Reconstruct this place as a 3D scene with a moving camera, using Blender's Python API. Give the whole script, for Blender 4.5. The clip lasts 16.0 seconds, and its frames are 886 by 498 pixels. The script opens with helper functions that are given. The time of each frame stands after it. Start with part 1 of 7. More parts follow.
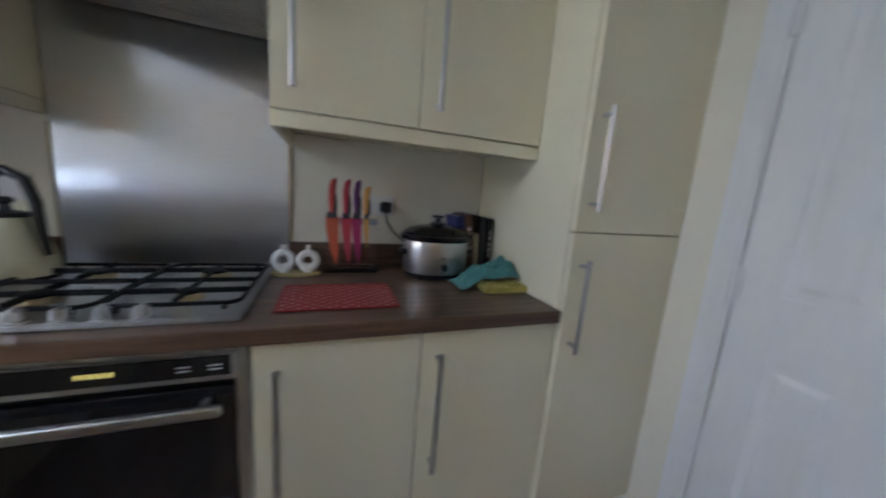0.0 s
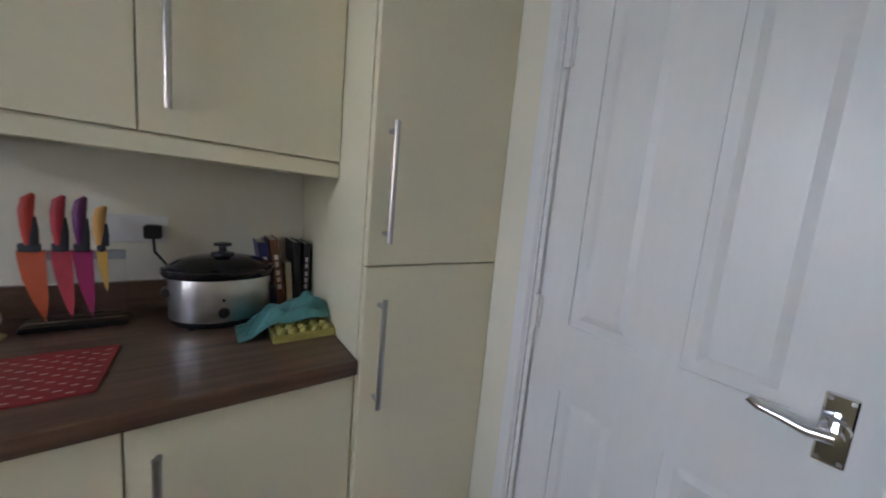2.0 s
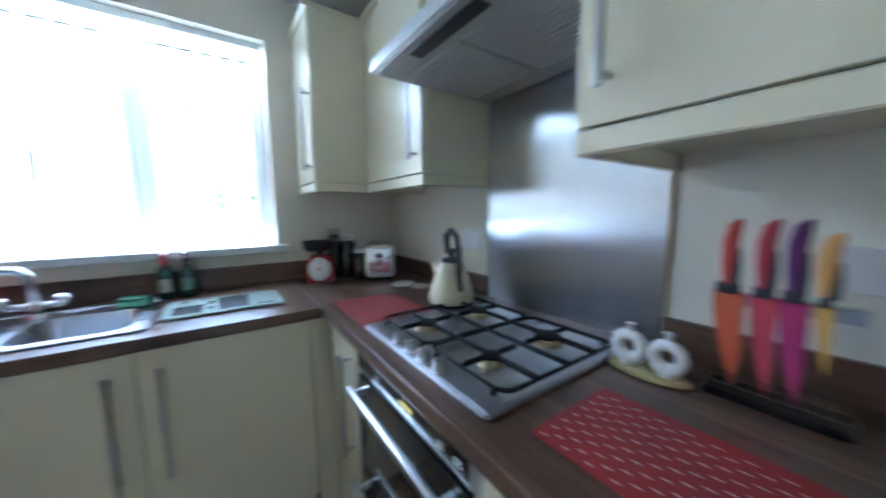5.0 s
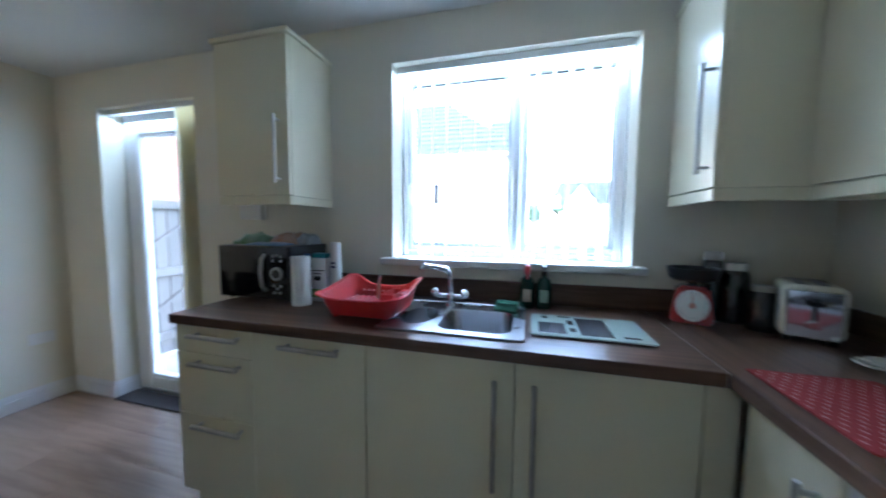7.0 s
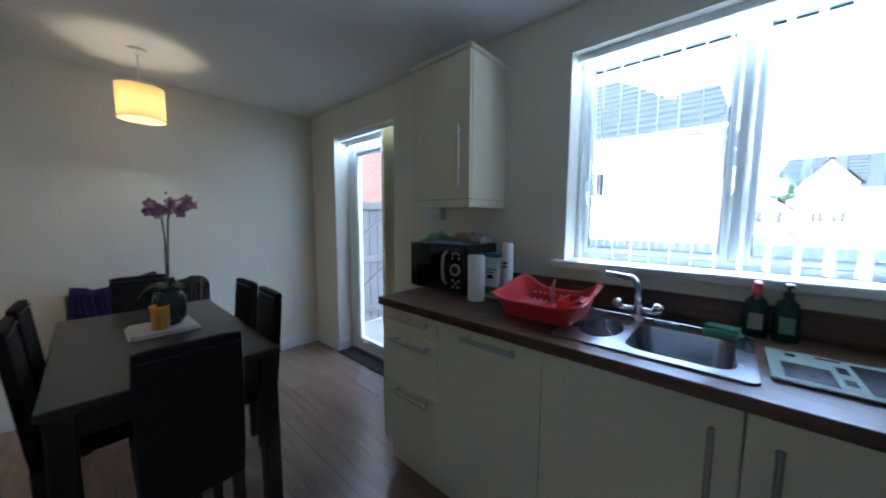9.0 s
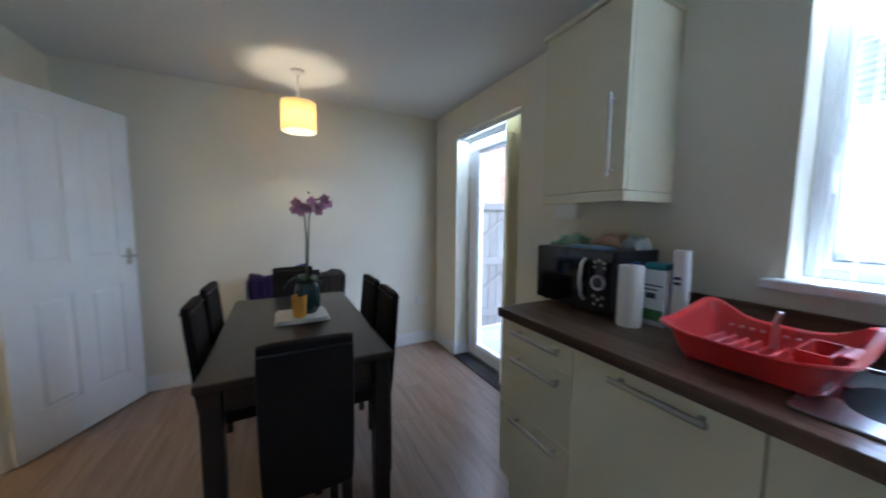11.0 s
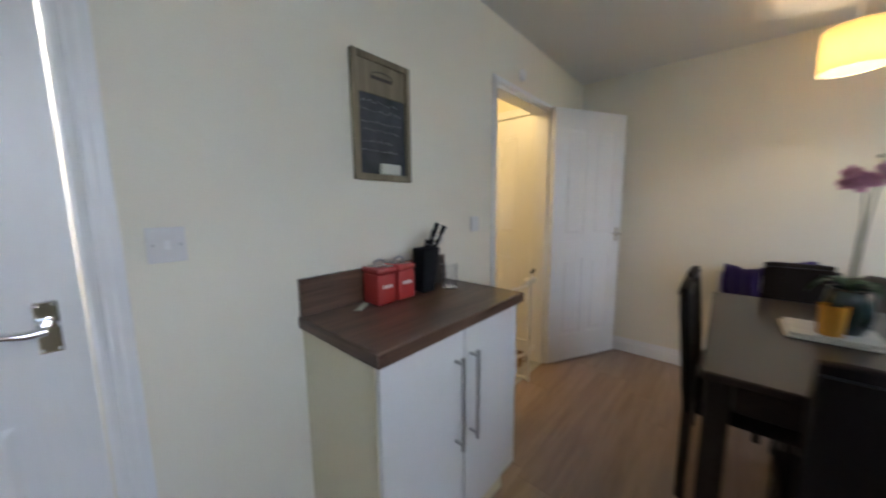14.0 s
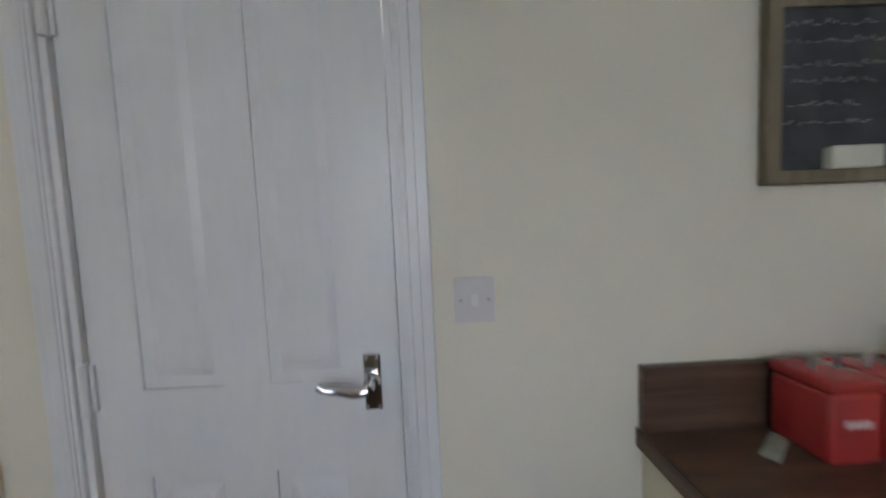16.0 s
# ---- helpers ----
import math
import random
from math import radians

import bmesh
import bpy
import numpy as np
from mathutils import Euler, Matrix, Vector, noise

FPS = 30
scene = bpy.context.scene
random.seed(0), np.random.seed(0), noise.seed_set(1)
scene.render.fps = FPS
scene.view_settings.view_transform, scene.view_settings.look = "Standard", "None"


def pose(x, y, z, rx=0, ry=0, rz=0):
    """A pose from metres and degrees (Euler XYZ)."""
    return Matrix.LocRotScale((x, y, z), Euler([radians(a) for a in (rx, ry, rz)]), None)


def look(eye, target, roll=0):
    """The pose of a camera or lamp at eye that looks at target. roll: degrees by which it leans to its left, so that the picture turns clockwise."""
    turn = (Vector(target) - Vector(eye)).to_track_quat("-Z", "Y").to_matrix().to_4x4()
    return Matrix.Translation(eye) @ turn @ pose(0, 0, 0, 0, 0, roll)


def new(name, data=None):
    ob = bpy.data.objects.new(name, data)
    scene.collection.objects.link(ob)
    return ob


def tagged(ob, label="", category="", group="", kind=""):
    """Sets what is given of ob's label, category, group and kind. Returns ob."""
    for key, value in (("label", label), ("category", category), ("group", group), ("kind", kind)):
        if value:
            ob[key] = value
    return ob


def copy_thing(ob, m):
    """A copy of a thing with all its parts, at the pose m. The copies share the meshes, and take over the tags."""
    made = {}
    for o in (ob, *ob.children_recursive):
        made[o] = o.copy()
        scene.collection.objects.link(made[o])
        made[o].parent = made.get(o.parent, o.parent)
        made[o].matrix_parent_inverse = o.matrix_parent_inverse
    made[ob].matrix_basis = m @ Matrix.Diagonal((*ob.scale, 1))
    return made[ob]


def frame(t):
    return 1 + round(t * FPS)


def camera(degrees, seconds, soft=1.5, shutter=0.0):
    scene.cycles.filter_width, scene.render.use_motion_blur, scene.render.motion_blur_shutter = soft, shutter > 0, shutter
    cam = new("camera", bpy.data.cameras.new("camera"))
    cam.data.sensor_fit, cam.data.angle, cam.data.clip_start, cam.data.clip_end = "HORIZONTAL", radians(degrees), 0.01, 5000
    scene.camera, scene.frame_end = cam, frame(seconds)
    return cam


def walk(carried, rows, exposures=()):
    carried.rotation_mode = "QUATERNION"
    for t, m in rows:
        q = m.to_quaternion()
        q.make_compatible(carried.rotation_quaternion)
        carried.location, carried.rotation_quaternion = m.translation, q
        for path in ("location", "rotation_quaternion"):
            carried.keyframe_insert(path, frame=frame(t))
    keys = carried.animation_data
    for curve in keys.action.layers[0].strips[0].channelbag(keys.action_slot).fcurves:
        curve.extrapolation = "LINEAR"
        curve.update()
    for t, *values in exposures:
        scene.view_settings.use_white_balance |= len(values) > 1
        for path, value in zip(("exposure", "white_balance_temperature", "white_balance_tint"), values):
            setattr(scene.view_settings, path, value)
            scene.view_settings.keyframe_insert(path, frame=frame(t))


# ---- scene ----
cam = camera(108.5, 16.0, soft=1.9, shutter=0.7)
PATH = [
    (0, (-1.336, -1.645, 1.220), (0.513, -2.327, 0.882), 4.6),
    (0.5, (-1.353, -1.790, 1.225), (0.420, -2.680, 0.971), 5.1),
    (1, (-1.349, -1.900, 1.280), (0.346, -2.928, 1.017), 5.4),
    (1.5, (-1.334, -1.953, 1.293), (0.284, -3.102, 1.044), 5.4),
    (2, (-1.319, -1.995, 1.295), (0.267, -3.189, 1.049), 5.2),
    (2.5, (-1.275, -2.045, 1.284), (0.293, -3.254, 1.001), 5.3),
    (3, (-1.211, -2.053, 1.266), (0.515, -3.034, 1.022), 3.6),
    (3.5, (-1.080, -2.026, 1.279), (0.873, -2.389, 1.045), 4.6),
    (4, (-0.996, -1.899, 1.252), (0.983, -1.662, 1.085), 4.0),
    (4.5, (-0.941, -1.867, 1.251), (0.783, -0.866, 1.088), 2.4),
    (5, (-0.912, -1.835, 1.262), (0.222, -0.204, 1.033), -0.5),
    (5.2, (-0.920, -1.802, 1.260), (0.017, -0.050, 1.030), -0.8),
    (7.3, (-1.156, -1.547, 1.282), (-1.840, 0.326, 1.133), 0.6),
    (7.5, (-1.174, -1.562, 1.287), (-1.964, 0.268, 1.124), 0.5),
    (8, (-1.179, -1.573, 1.309), (-2.235, 0.115, 1.122), 0.0),
    (8.5, (-1.188, -1.579, 1.318), (-2.397, 0.002, 1.120), 0.1),
    (9, (-1.207, -1.592, 1.310), (-2.532, -0.107, 1.117), 0.2),
    (11.5, (-1.424, -1.447, 1.287), (-3.335, -0.886, 1.106), 0.2),
    (12, (-1.407, -1.447, 1.292), (-3.397, -1.365, 1.111), -0.2),
    (12.5, (-1.412, -1.451, 1.269), (-3.364, -1.837, 1.068), -0.3),
    (13, (-1.380, -1.523, 1.271), (-3.213, -2.276, 1.003), 0.3),
    (13.5, (-1.370, -1.617, 1.269), (-3.064, -2.641, 0.983), 0.5),
    (14, (-1.394, -1.712, 1.264), (-2.880, -3.024, 1.000), -0.5),
    (14.5, (-1.451, -1.798, 1.247), (-2.562, -3.447, 1.038), -1.9),
    (15, (-1.466, -1.906, 1.296), (-2.021, -3.809, 1.033), -2.4),
    (15.5, (-1.489, -2.000, 1.281), (-1.640, -3.987, 1.102), -2.2),
    (16, (-1.465, -2.141, 1.310), (-1.493, -4.137, 1.188), -2.5),
]
walk(cam, [(t, look(eye, target, roll)) for t, eye, target, roll in PATH],
     [(0, 4.87, 5850, 15), (2, 4.95, 6100, 16), (2.5, 4.78, 6050, 16), (3.5, 4.78, 6000, 15), (4.0, 5.2, 5350, 12), (4.5, 5.6, 5000, 9), (5.2, 5.55, 4950, 8), (7.5, 4.65, 4850, 8),
      (9, 4.27, 4850, 8), (11.5, 4.92, 5200, 11), (13, 5.12, 5600, 12), (15, 4.83, 6150, 16), (16, 4.7, 6250, 16)])

# ---- world and lights ----
SKY = 0.15
world = bpy.data.worlds.new("sky")
scene.world = world
world.use_nodes = True
wn = world.node_tree.nodes
sky = wn.new("ShaderNodeTexSky")
sky.sky_type, sky.sun_disc = "NISHITA", False
sky.sun_elevation, sky.sun_rotation = radians(38), radians(200)
sky.air_density, sky.dust_density, sky.ozone_density = 1.0, 3.0, 1.0
hsv = wn.new("ShaderNodeHueSaturation")
hsv.inputs["Saturation"].default_value = 0.5
world.node_tree.links.new(sky.outputs[0], hsv.inputs["Color"])
world.node_tree.links.new(hsv.outputs[0], wn["Background"].inputs["Color"])
wn["Background"].inputs["Strength"].default_value = SKY
sun = new("sun", bpy.data.lights.new("sun", "SUN"))
sun.data.energy, sun.data.angle, sun.data.color = 0.5, radians(12), (1.0, 0.96, 0.9)
sun.matrix_world = look((3, -8, 7), (0, 0, 0))


def lamp(name, kind, energy, colour, m, size=0.1):
    ob = new(name, bpy.data.lights.new(name, kind))
    ob.data.energy, ob.data.color = energy, colour
    if kind == "AREA":
        ob.data.shape = "RECTANGLE"
        ob.data.size, ob.data.size_y = size
    else:
        ob.data.shadow_soft_size = size
    ob.matrix_world = m
    return ob


# added strip lamps standing in for sky light: under both heads, and on the sill
DAY = (0.77, 0.885, 1.0)
lamp("window_head_fill", "AREA", 0.30, DAY, look((-1.245, 0.104, 2.035), (-1.245, -1.2, 1.25)), (1.06, 0.07))
lamp("patio_head_fill", "AREA", 0.16, DAY, look((-3.56, 0.100, 1.995), (-3.58, -0.7, 0.2)), (0.80, 0.07))
lamp("sill_fill", "AREA", 0.10, DAY, look((-1.245, 0.108, 1.125), (-1.245, -1.0, 1.16)), (1.06, 0.03))

# ---- room numbers ----
XW, YS, H = -4.42, -2.735, 2.30          # dining wall, door wall, ceiling; hob wall x = 0, window wall y = 0
WX0, WX1, WZ0, WZ1 = -1.81, -0.68, 1.10, 2.09   # kitchen window
PX0, PX1, PZ1 = -3.99, -3.13, 2.05      # patio door opening
DX0, DX1, DZ1 = -1.41, -0.765, 1.99      # closed door
OX0, OX1, OZ1 = -3.76, -3.00, 1.96      # open doorway
WT = 0.91                               # worktop height


# ---- materials ----
def mat(name, colour, rough=0.5, metal=0.0, grain=0.0, scale=40.0, bump=0.0, stain=0.0, stain_scale=3.0, stretch=(1, 1, 1), coat=0.0,
        per_object=0.0, dark=None, trans=0.0, spec=0.5, emit=0.0, emit_colour=None, rough_var=0.0, sheen=0.0):
    m = bpy.data.materials.new(name)
    m.use_nodes = True
    nt = m.node_tree
    b = nt.nodes["Principled BSDF"]
    b.inputs["Roughness"].default_value, b.inputs["Metallic"].default_value = rough, metal
    b.inputs["Coat Weight"].default_value = coat
    b.inputs["Specular IOR Level"].default_value = spec
    b.inputs["Coat Roughness"].default_value = 0.08
    b.inputs["Transmission Weight"].default_value = trans
    b.inputs["Sheen Weight"].default_value = sheen
    base = (*colour, 1)
    b.inputs["Base Color"].default_value = base
    if emit:
        b.inputs["Emission Color"].default_value = (*(emit_colour or colour), 1)
        b.inputs["Emission Strength"].default_value = emit
    if not (grain or stain or bump or per_object):
        return m
    tc = nt.nodes.new("ShaderNodeTexCoord")
    mp = nt.nodes.new("ShaderNodeMapping")
    mp.inputs["Scale"].default_value = stretch
    nt.links.new(tc.outputs["Object"], mp.inputs["Vector"])
    out = None

    def mix(fac, c2, src):
        mx = nt.nodes.new("ShaderNodeMix")
        mx.data_type = "RGBA"
        if src is None:
            mx.inputs[6].default_value = base
        else:
            nt.links.new(src, mx.inputs[6])
        mx.inputs[7].default_value = (*c2, 1)
        nt.links.new(fac, mx.inputs[0])
        return mx.outputs[2]

    def ramp(src, lo, hi, top):
        r = nt.nodes.new("ShaderNodeMapRange")
        r.inputs[1].default_value, r.inputs[2].default_value = lo, hi
        r.inputs[3].default_value, r.inputs[4].default_value = 0, top
        nt.links.new(src, r.inputs[0])
        return r.outputs[0]

    dk = dark or tuple(c * 0.45 for c in colour)
    n1 = nt.nodes.new("ShaderNodeTexNoise")
    n1.inputs["Scale"].default_value, n1.inputs["Detail"].default_value = scale, 5
    nt.links.new(mp.outputs[0], n1.inputs["Vector"])
    if grain:
        out = mix(ramp(n1.outputs["Fac"], 0.38, 0.68, grain), dk, out)
    if stain:
        n2 = nt.nodes.new("ShaderNodeTexNoise")
        n2.inputs["Scale"].default_value, n2.inputs["Detail"].default_value = stain_scale, 3
        nt.links.new(tc.outputs["Object"], n2.inputs["Vector"])
        out = mix(ramp(n2.outputs["Fac"], 0.4, 0.75, stain), dk, out)
        if rough_var:
            r = nt.nodes.new("ShaderNodeMapRange")
            r.inputs[3].default_value, r.inputs[4].default_value = rough, rough + rough_var
            nt.links.new(n2.outputs["Fac"], r.inputs[0])
            nt.links.new(r.outputs[0], b.inputs["Roughness"])
    if per_object:
        oi = nt.nodes.new("ShaderNodeObjectInfo")
        out = mix(ramp(oi.outputs["Random"], 0, 1, per_object), dk, out)
    if out is not None:
        nt.links.new(out, b.inputs["Base Color"])
    if bump:
        bp = nt.nodes.new("ShaderNodeBump")
        bp.inputs["Strength"].default_value, bp.inputs["Distance"].default_value = bump, 0.002
        nt.links.new(n1.outputs["Fac"], bp.inputs["Height"])
        nt.links.new(bp.outputs[0], b.inputs["Normal"])
    return m


M_WALL = mat("magnolia_paint", (0.80, 0.757, 0.64), 0.75, grain=0.06, scale=220, bump=0.12, stain=0.05, stain_scale=1.4)
M_CEIL = mat("white_ceiling_paint", (0.80, 0.79, 0.76), 0.85, grain=0.05, scale=160, bump=0.15, stain=0.04, stain_scale=1.1)
M_GLOSSW = mat("white_gloss_paint", (0.80, 0.80, 0.80), 0.28, grain=0.04, scale=60, bump=0.05, stain=0.04, stretch=(1, 1, 0.15), rough_var=0.12)
M_CREAM = mat("cream_gloss_board", (0.80, 0.745, 0.555), 0.24, grain=0.03, scale=90, bump=0.02, stain=0.015, stain_scale=2, rough_var=0.03)
M_CARC = mat("cream_carcass", (0.70, 0.66, 0.52), 0.4, grain=0.05, scale=90)
M_STEEL = mat("brushed_steel", (0.60, 0.60, 0.60), 0.28, 1.0, grain=0.15, scale=60, bump=0.06, stretch=(1, 1, 14), stain=0.1, rough_var=0.12)
M_STEELH = mat("brushed_steel_flat", (0.62, 0.62, 0.62), 0.25, 1.0, grain=0.15, scale=50, bump=0.05, stretch=(14, 1, 1), stain=0.1, rough_var=0.1)
M_SATIN = mat("satin_nickel", (0.52, 0.51, 0.50), 0.33, 1.0, grain=0.1, scale=80, stretch=(1, 1, 8))
M_CHROME = mat("chrome", (0.75, 0.75, 0.77), 0.08, 1.0)
M_BLACK = mat("black_plastic", (0.012, 0.012, 0.014), 0.35, grain=0.2, scale=90, bump=0.05, dark=(0.03, 0.03, 0.03))
M_BLACKG = mat("black_glass", (0.008, 0.008, 0.010), 0.06, coat=0.6)
M_IRON = mat("cast_iron", (0.008, 0.008, 0.009), 0.6, grain=0.3, scale=120, bump=0.3, dark=(0.02, 0.018, 0.017), spec=0.25)
M_UPVC = mat("white_upvc", (0.82, 0.83, 0.84), 0.3, grain=0.03, scale=40, stain=0.04)
M_WPLAST = mat("white_plastic", (0.78, 0.77, 0.76), 0.35, grain=0.03, scale=40)
M_GLASS = mat("clear_glass", (1, 1, 1), 0.0, trans=1.0)


def wood(name, light, dark, along="x", streak=9.0, rough=0.35, per_object=0.0, fine=70.0, coat=0.0):
    """Wood with long streaks along one axis."""
    m = bpy.data.materials.new(name)
    m.use_nodes = True
    nt = m.node_tree
    b = nt.nodes["Principled BSDF"]
    b.inputs["Roughness"].default_value, b.inputs["Coat Weight"].default_value = rough, coat
    b.inputs["Coat Roughness"].default_value = 0.22
    tc = nt.nodes.new("ShaderNodeTexCoord")
    mp = nt.nodes.new("ShaderNodeMapping")
    k = 0.07
    mp.inputs["Scale"].default_value = {"x": (k, 1, 1), "y": (1, k, 1), "z": (1, 1, k)}[along]
    nt.links.new(tc.outputs["Object"], mp.inputs["Vector"])
    oi = nt.nodes.new("ShaderNodeObjectInfo")
    mm = nt.nodes.new("ShaderNodeMath")
    mm.operation = "MULTIPLY"
    mm.inputs[1].default_value = 37.0
    nt.links.new(oi.outputs["Random"], mm.inputs[0])
    noi = []
    for sc, det in ((streak, 4), (fine, 6)):
        n = nt.nodes.new("ShaderNodeTexNoise")
        n.noise_dimensions = "4D"
        n.inputs["Scale"].default_value, n.inputs["Detail"].default_value = sc, det
        n.inputs["Distortion"].default_value = 0.6
        nt.links.new(mp.outputs[0], n.inputs["Vector"])
        nt.links.new(mm.outputs[0], n.inputs["W"])
        noi.append(n.outputs["Fac"])
    add = nt.nodes.new("ShaderNodeMath")
    add.operation = "MULTIPLY_ADD"
    add.inputs[1].default_value = 0.55
    nt.links.new(noi[1], add.inputs[0])
    nt.links.new(noi[0], add.inputs[2])
    src = add.outputs[0]
    if per_object:
        a2 = nt.nodes.new("ShaderNodeMath")
        a2.operation = "MULTIPLY_ADD"
        a2.inputs[1].default_value = per_object
        nt.links.new(oi.outputs["Random"], a2.inputs[0])
        nt.links.new(src, a2.inputs[2])
        src = a2.outputs[0]
    r = nt.nodes.new("ShaderNodeValToRGB")
    r.color_ramp.elements[0].position, r.color_ramp.elements[1].position = 0.5, 1.0
    r.color_ramp.elements[0].color, r.color_ramp.elements[1].color = (*dark, 1), (*light, 1)
    nt.links.new(src, r.inputs[0])
    nt.links.new(r.outputs[0], b.inputs["Base Color"])
    bp = nt.nodes.new("ShaderNodeBump")
    bp.inputs["Strength"].default_value, bp.inputs["Distance"].default_value = 0.12, 0.001
    nt.links.new(noi[1], bp.inputs["Height"])
    nt.links.new(bp.outputs[0], b.inputs["Normal"])
    return m


M_WTX = wood("walnut_laminate_x", (0.175, 0.10, 0.063), (0.048, 0.025, 0.016), "x", 26, 0.29)
M_WTY = wood("walnut_laminate_y", (0.175, 0.10, 0.063), (0.048, 0.025, 0.016), "y", 26, 0.29)
M_PLANK = wood("laminate_plank", (0.34, 0.23, 0.165), (0.19, 0.118, 0.08), "x", 22, 0.33, per_object=0.22, coat=0.7)
M_ESP = wood("espresso_wood", (0.034, 0.021, 0.016), (0.012, 0.008, 0.007), "x", 18, 0.28)
M_ESPV = wood("espresso_wood_upright", (0.030, 0.019, 0.015), (0.011, 0.007, 0.006), "z", 18, 0.38)
M_OLDWOOD = wood("weathered_wood", (0.30, 0.25, 0.16), (0.14, 0.11, 0.07), "z", 20, 0.7)


# ---- mesh helpers ----
def bx(x0, x1, y0, y1, z0, z1, bev=0.0, seg=1):
    bm = bmesh.new()
    bmesh.ops.create_cube(bm, size=1)
    sx, sy, sz = abs(x1 - x0), abs(y1 - y0), abs(z1 - z0)
    for v in bm.verts:
        v.co = ((x0 + x1) / 2 + v.co.x * sx, (y0 + y1) / 2 + v.co.y * sy, (z0 + z1) / 2 + v.co.z * sz)
    if bev:
        bmesh.ops.bevel(bm, geom=bm.edges[:], offset=min(bev, 0.45 * min(sx, sy, sz)), segments=seg, affect="EDGES", profile=0.5)
    return bm


def merge(*bms):
    out = bms[0]
    for b in bms[1:]:
        tmp = bpy.data.meshes.new("tmp")
        b.to_mesh(tmp)
        out.from_mesh(tmp)
        bpy.data.meshes.remove(tmp)
        b.free()
    return out


def moved(bm, m):
    bm.transform(m)
    return bm


def cyl(p0, p1, r0, r1=None, seg=20, bev=0.0):
    p0, p1 = Vector(p0), Vector(p1)
    d = p1 - p0
    bm = bmesh.new()
    bmesh.ops.create_cone(bm, cap_ends=True, segments=seg, radius1=r0, radius2=r0 if r1 is None else r1, depth=d.length)
    if bev:
        bmesh.ops.bevel(bm, geom=[e for e in bm.edges if len({round(v.co.z, 5) for v in e.verts}) == 1], offset=bev, segments=2, affect="EDGES")
    q = d.to_track_quat("Z", "Y").to_matrix().to_4x4()
    bm.transform(Matrix.Translation((p0 + p1) / 2) @ q)
    return bm


def lathe(profile, seg=32, m=None):
    """A body of revolution about z from (radius, height) pairs."""
    bm = bmesh.new()
    rings = []
    for r, z in profile:
        if r < 1e-5:
            rings.append([bm.verts.new((0, 0, z))])
        else:
            rings.append([bm.verts.new((r * math.cos(2 * math.pi * i / seg), r * math.sin(2 * math.pi * i / seg), z)) for i in range(seg)])
    for a, b in zip(rings, rings[1:]):
        for i in range(seg):
            j = (i + 1) % seg
            if len(a) == 1 and len(b) == 1:
                continue
            if len(a) == 1:
                bm.faces.new((a[0], b[i], b[j]))
            elif len(b) == 1:
                bm.faces.new((a[i], a[j], b[0]))
            else:
                bm.faces.new((a[i], a[j], b[j], b[i]))
    bmesh.ops.recalc_face_normals(bm, faces=bm.faces[:])
    if m is not None:
        bm.transform(m)
    return bm


def tube(points, r, seg=10, closed=False):
    """A round bar along points."""
    pts = [Vector(p) for p in points]
    bm = bmesh.new()
    rings = []
    n = len(pts)
    side = None
    for i, p in enumerate(pts):
        a = pts[(i - 1) % n] if closed or i > 0 else p
        c = pts[(i + 1) % n] if closed or i < n - 1 else p
        d = (c - a).normalized()
        if side is None:
            side = d.orthogonal().normalized()
        side = (side - d * side.dot(d)).normalized()
        up = d.cross(side)
        rr = r[i] if isinstance(r, (list, tuple)) else r
        rings.append([bm.verts.new(p + (side * math.cos(2 * math.pi * k / seg) + up * math.sin(2 * math.pi * k / seg)) * rr) for k in range(seg)])
    for i in range(n if closed else n - 1):
        a, b = rings[i], rings[(i + 1) % n]
        for k in range(seg):
            bm.faces.new((a[k], a[(k + 1) % seg], b[(k + 1) % seg], b[k]))
    if not closed:
        bm.faces.new(rings[0][::-1])
        bm.faces.new(rings[-1])
    bmesh.ops.recalc_face_normals(bm, faces=bm.faces[:])
    return bm


def prism(outline, z0, z1, bev=0.0):
    """An outline in x, y raised from z0 to z1."""
    bm = bmesh.new()
    f = bm.faces.new([bm.verts.new((x, y, z0)) for x, y in outline])
    top = bmesh.ops.extrude_face_region(bm, geom=[f])
    bmesh.ops.translate(bm, verts=[g for g in top["geom"] if isinstance(g, bmesh.types.BMVert)], vec=(0, 0, z1 - z0))
    bmesh.ops.recalc_face_normals(bm, faces=bm.faces[:])
    if bev:
        bmesh.ops.bevel(bm, geom=[e for e in bm.edges if abs(e.verts[0].co.z - e.verts[1].co.z) < 1e-6], offset=bev, segments=2, affect="EDGES")
    return bm


def rounded(x0, x1, y0, y1, r, seg=6):
    pts = []
    for cx, cy, a0 in ((x1 - r, y1 - r, 0), (x0 + r, y1 - r, 90), (x0 + r, y0 + r, 180), (x1 - r, y0 + r, 270)):
        for i in range(seg + 1):
            a = radians(a0 + 90 * i / seg)
            pts.append((cx + r * math.cos(a), cy + r * math.sin(a)))
    return pts


ORIGIN = {}


def thing(name, at, label, category, group="", kind=""):
    ob = new(name)
    ob.empty_display_size = 0.05
    ob.location = at
    ORIGIN[ob.name] = Vector(at)
    return tagged(ob, label, category, group, kind)


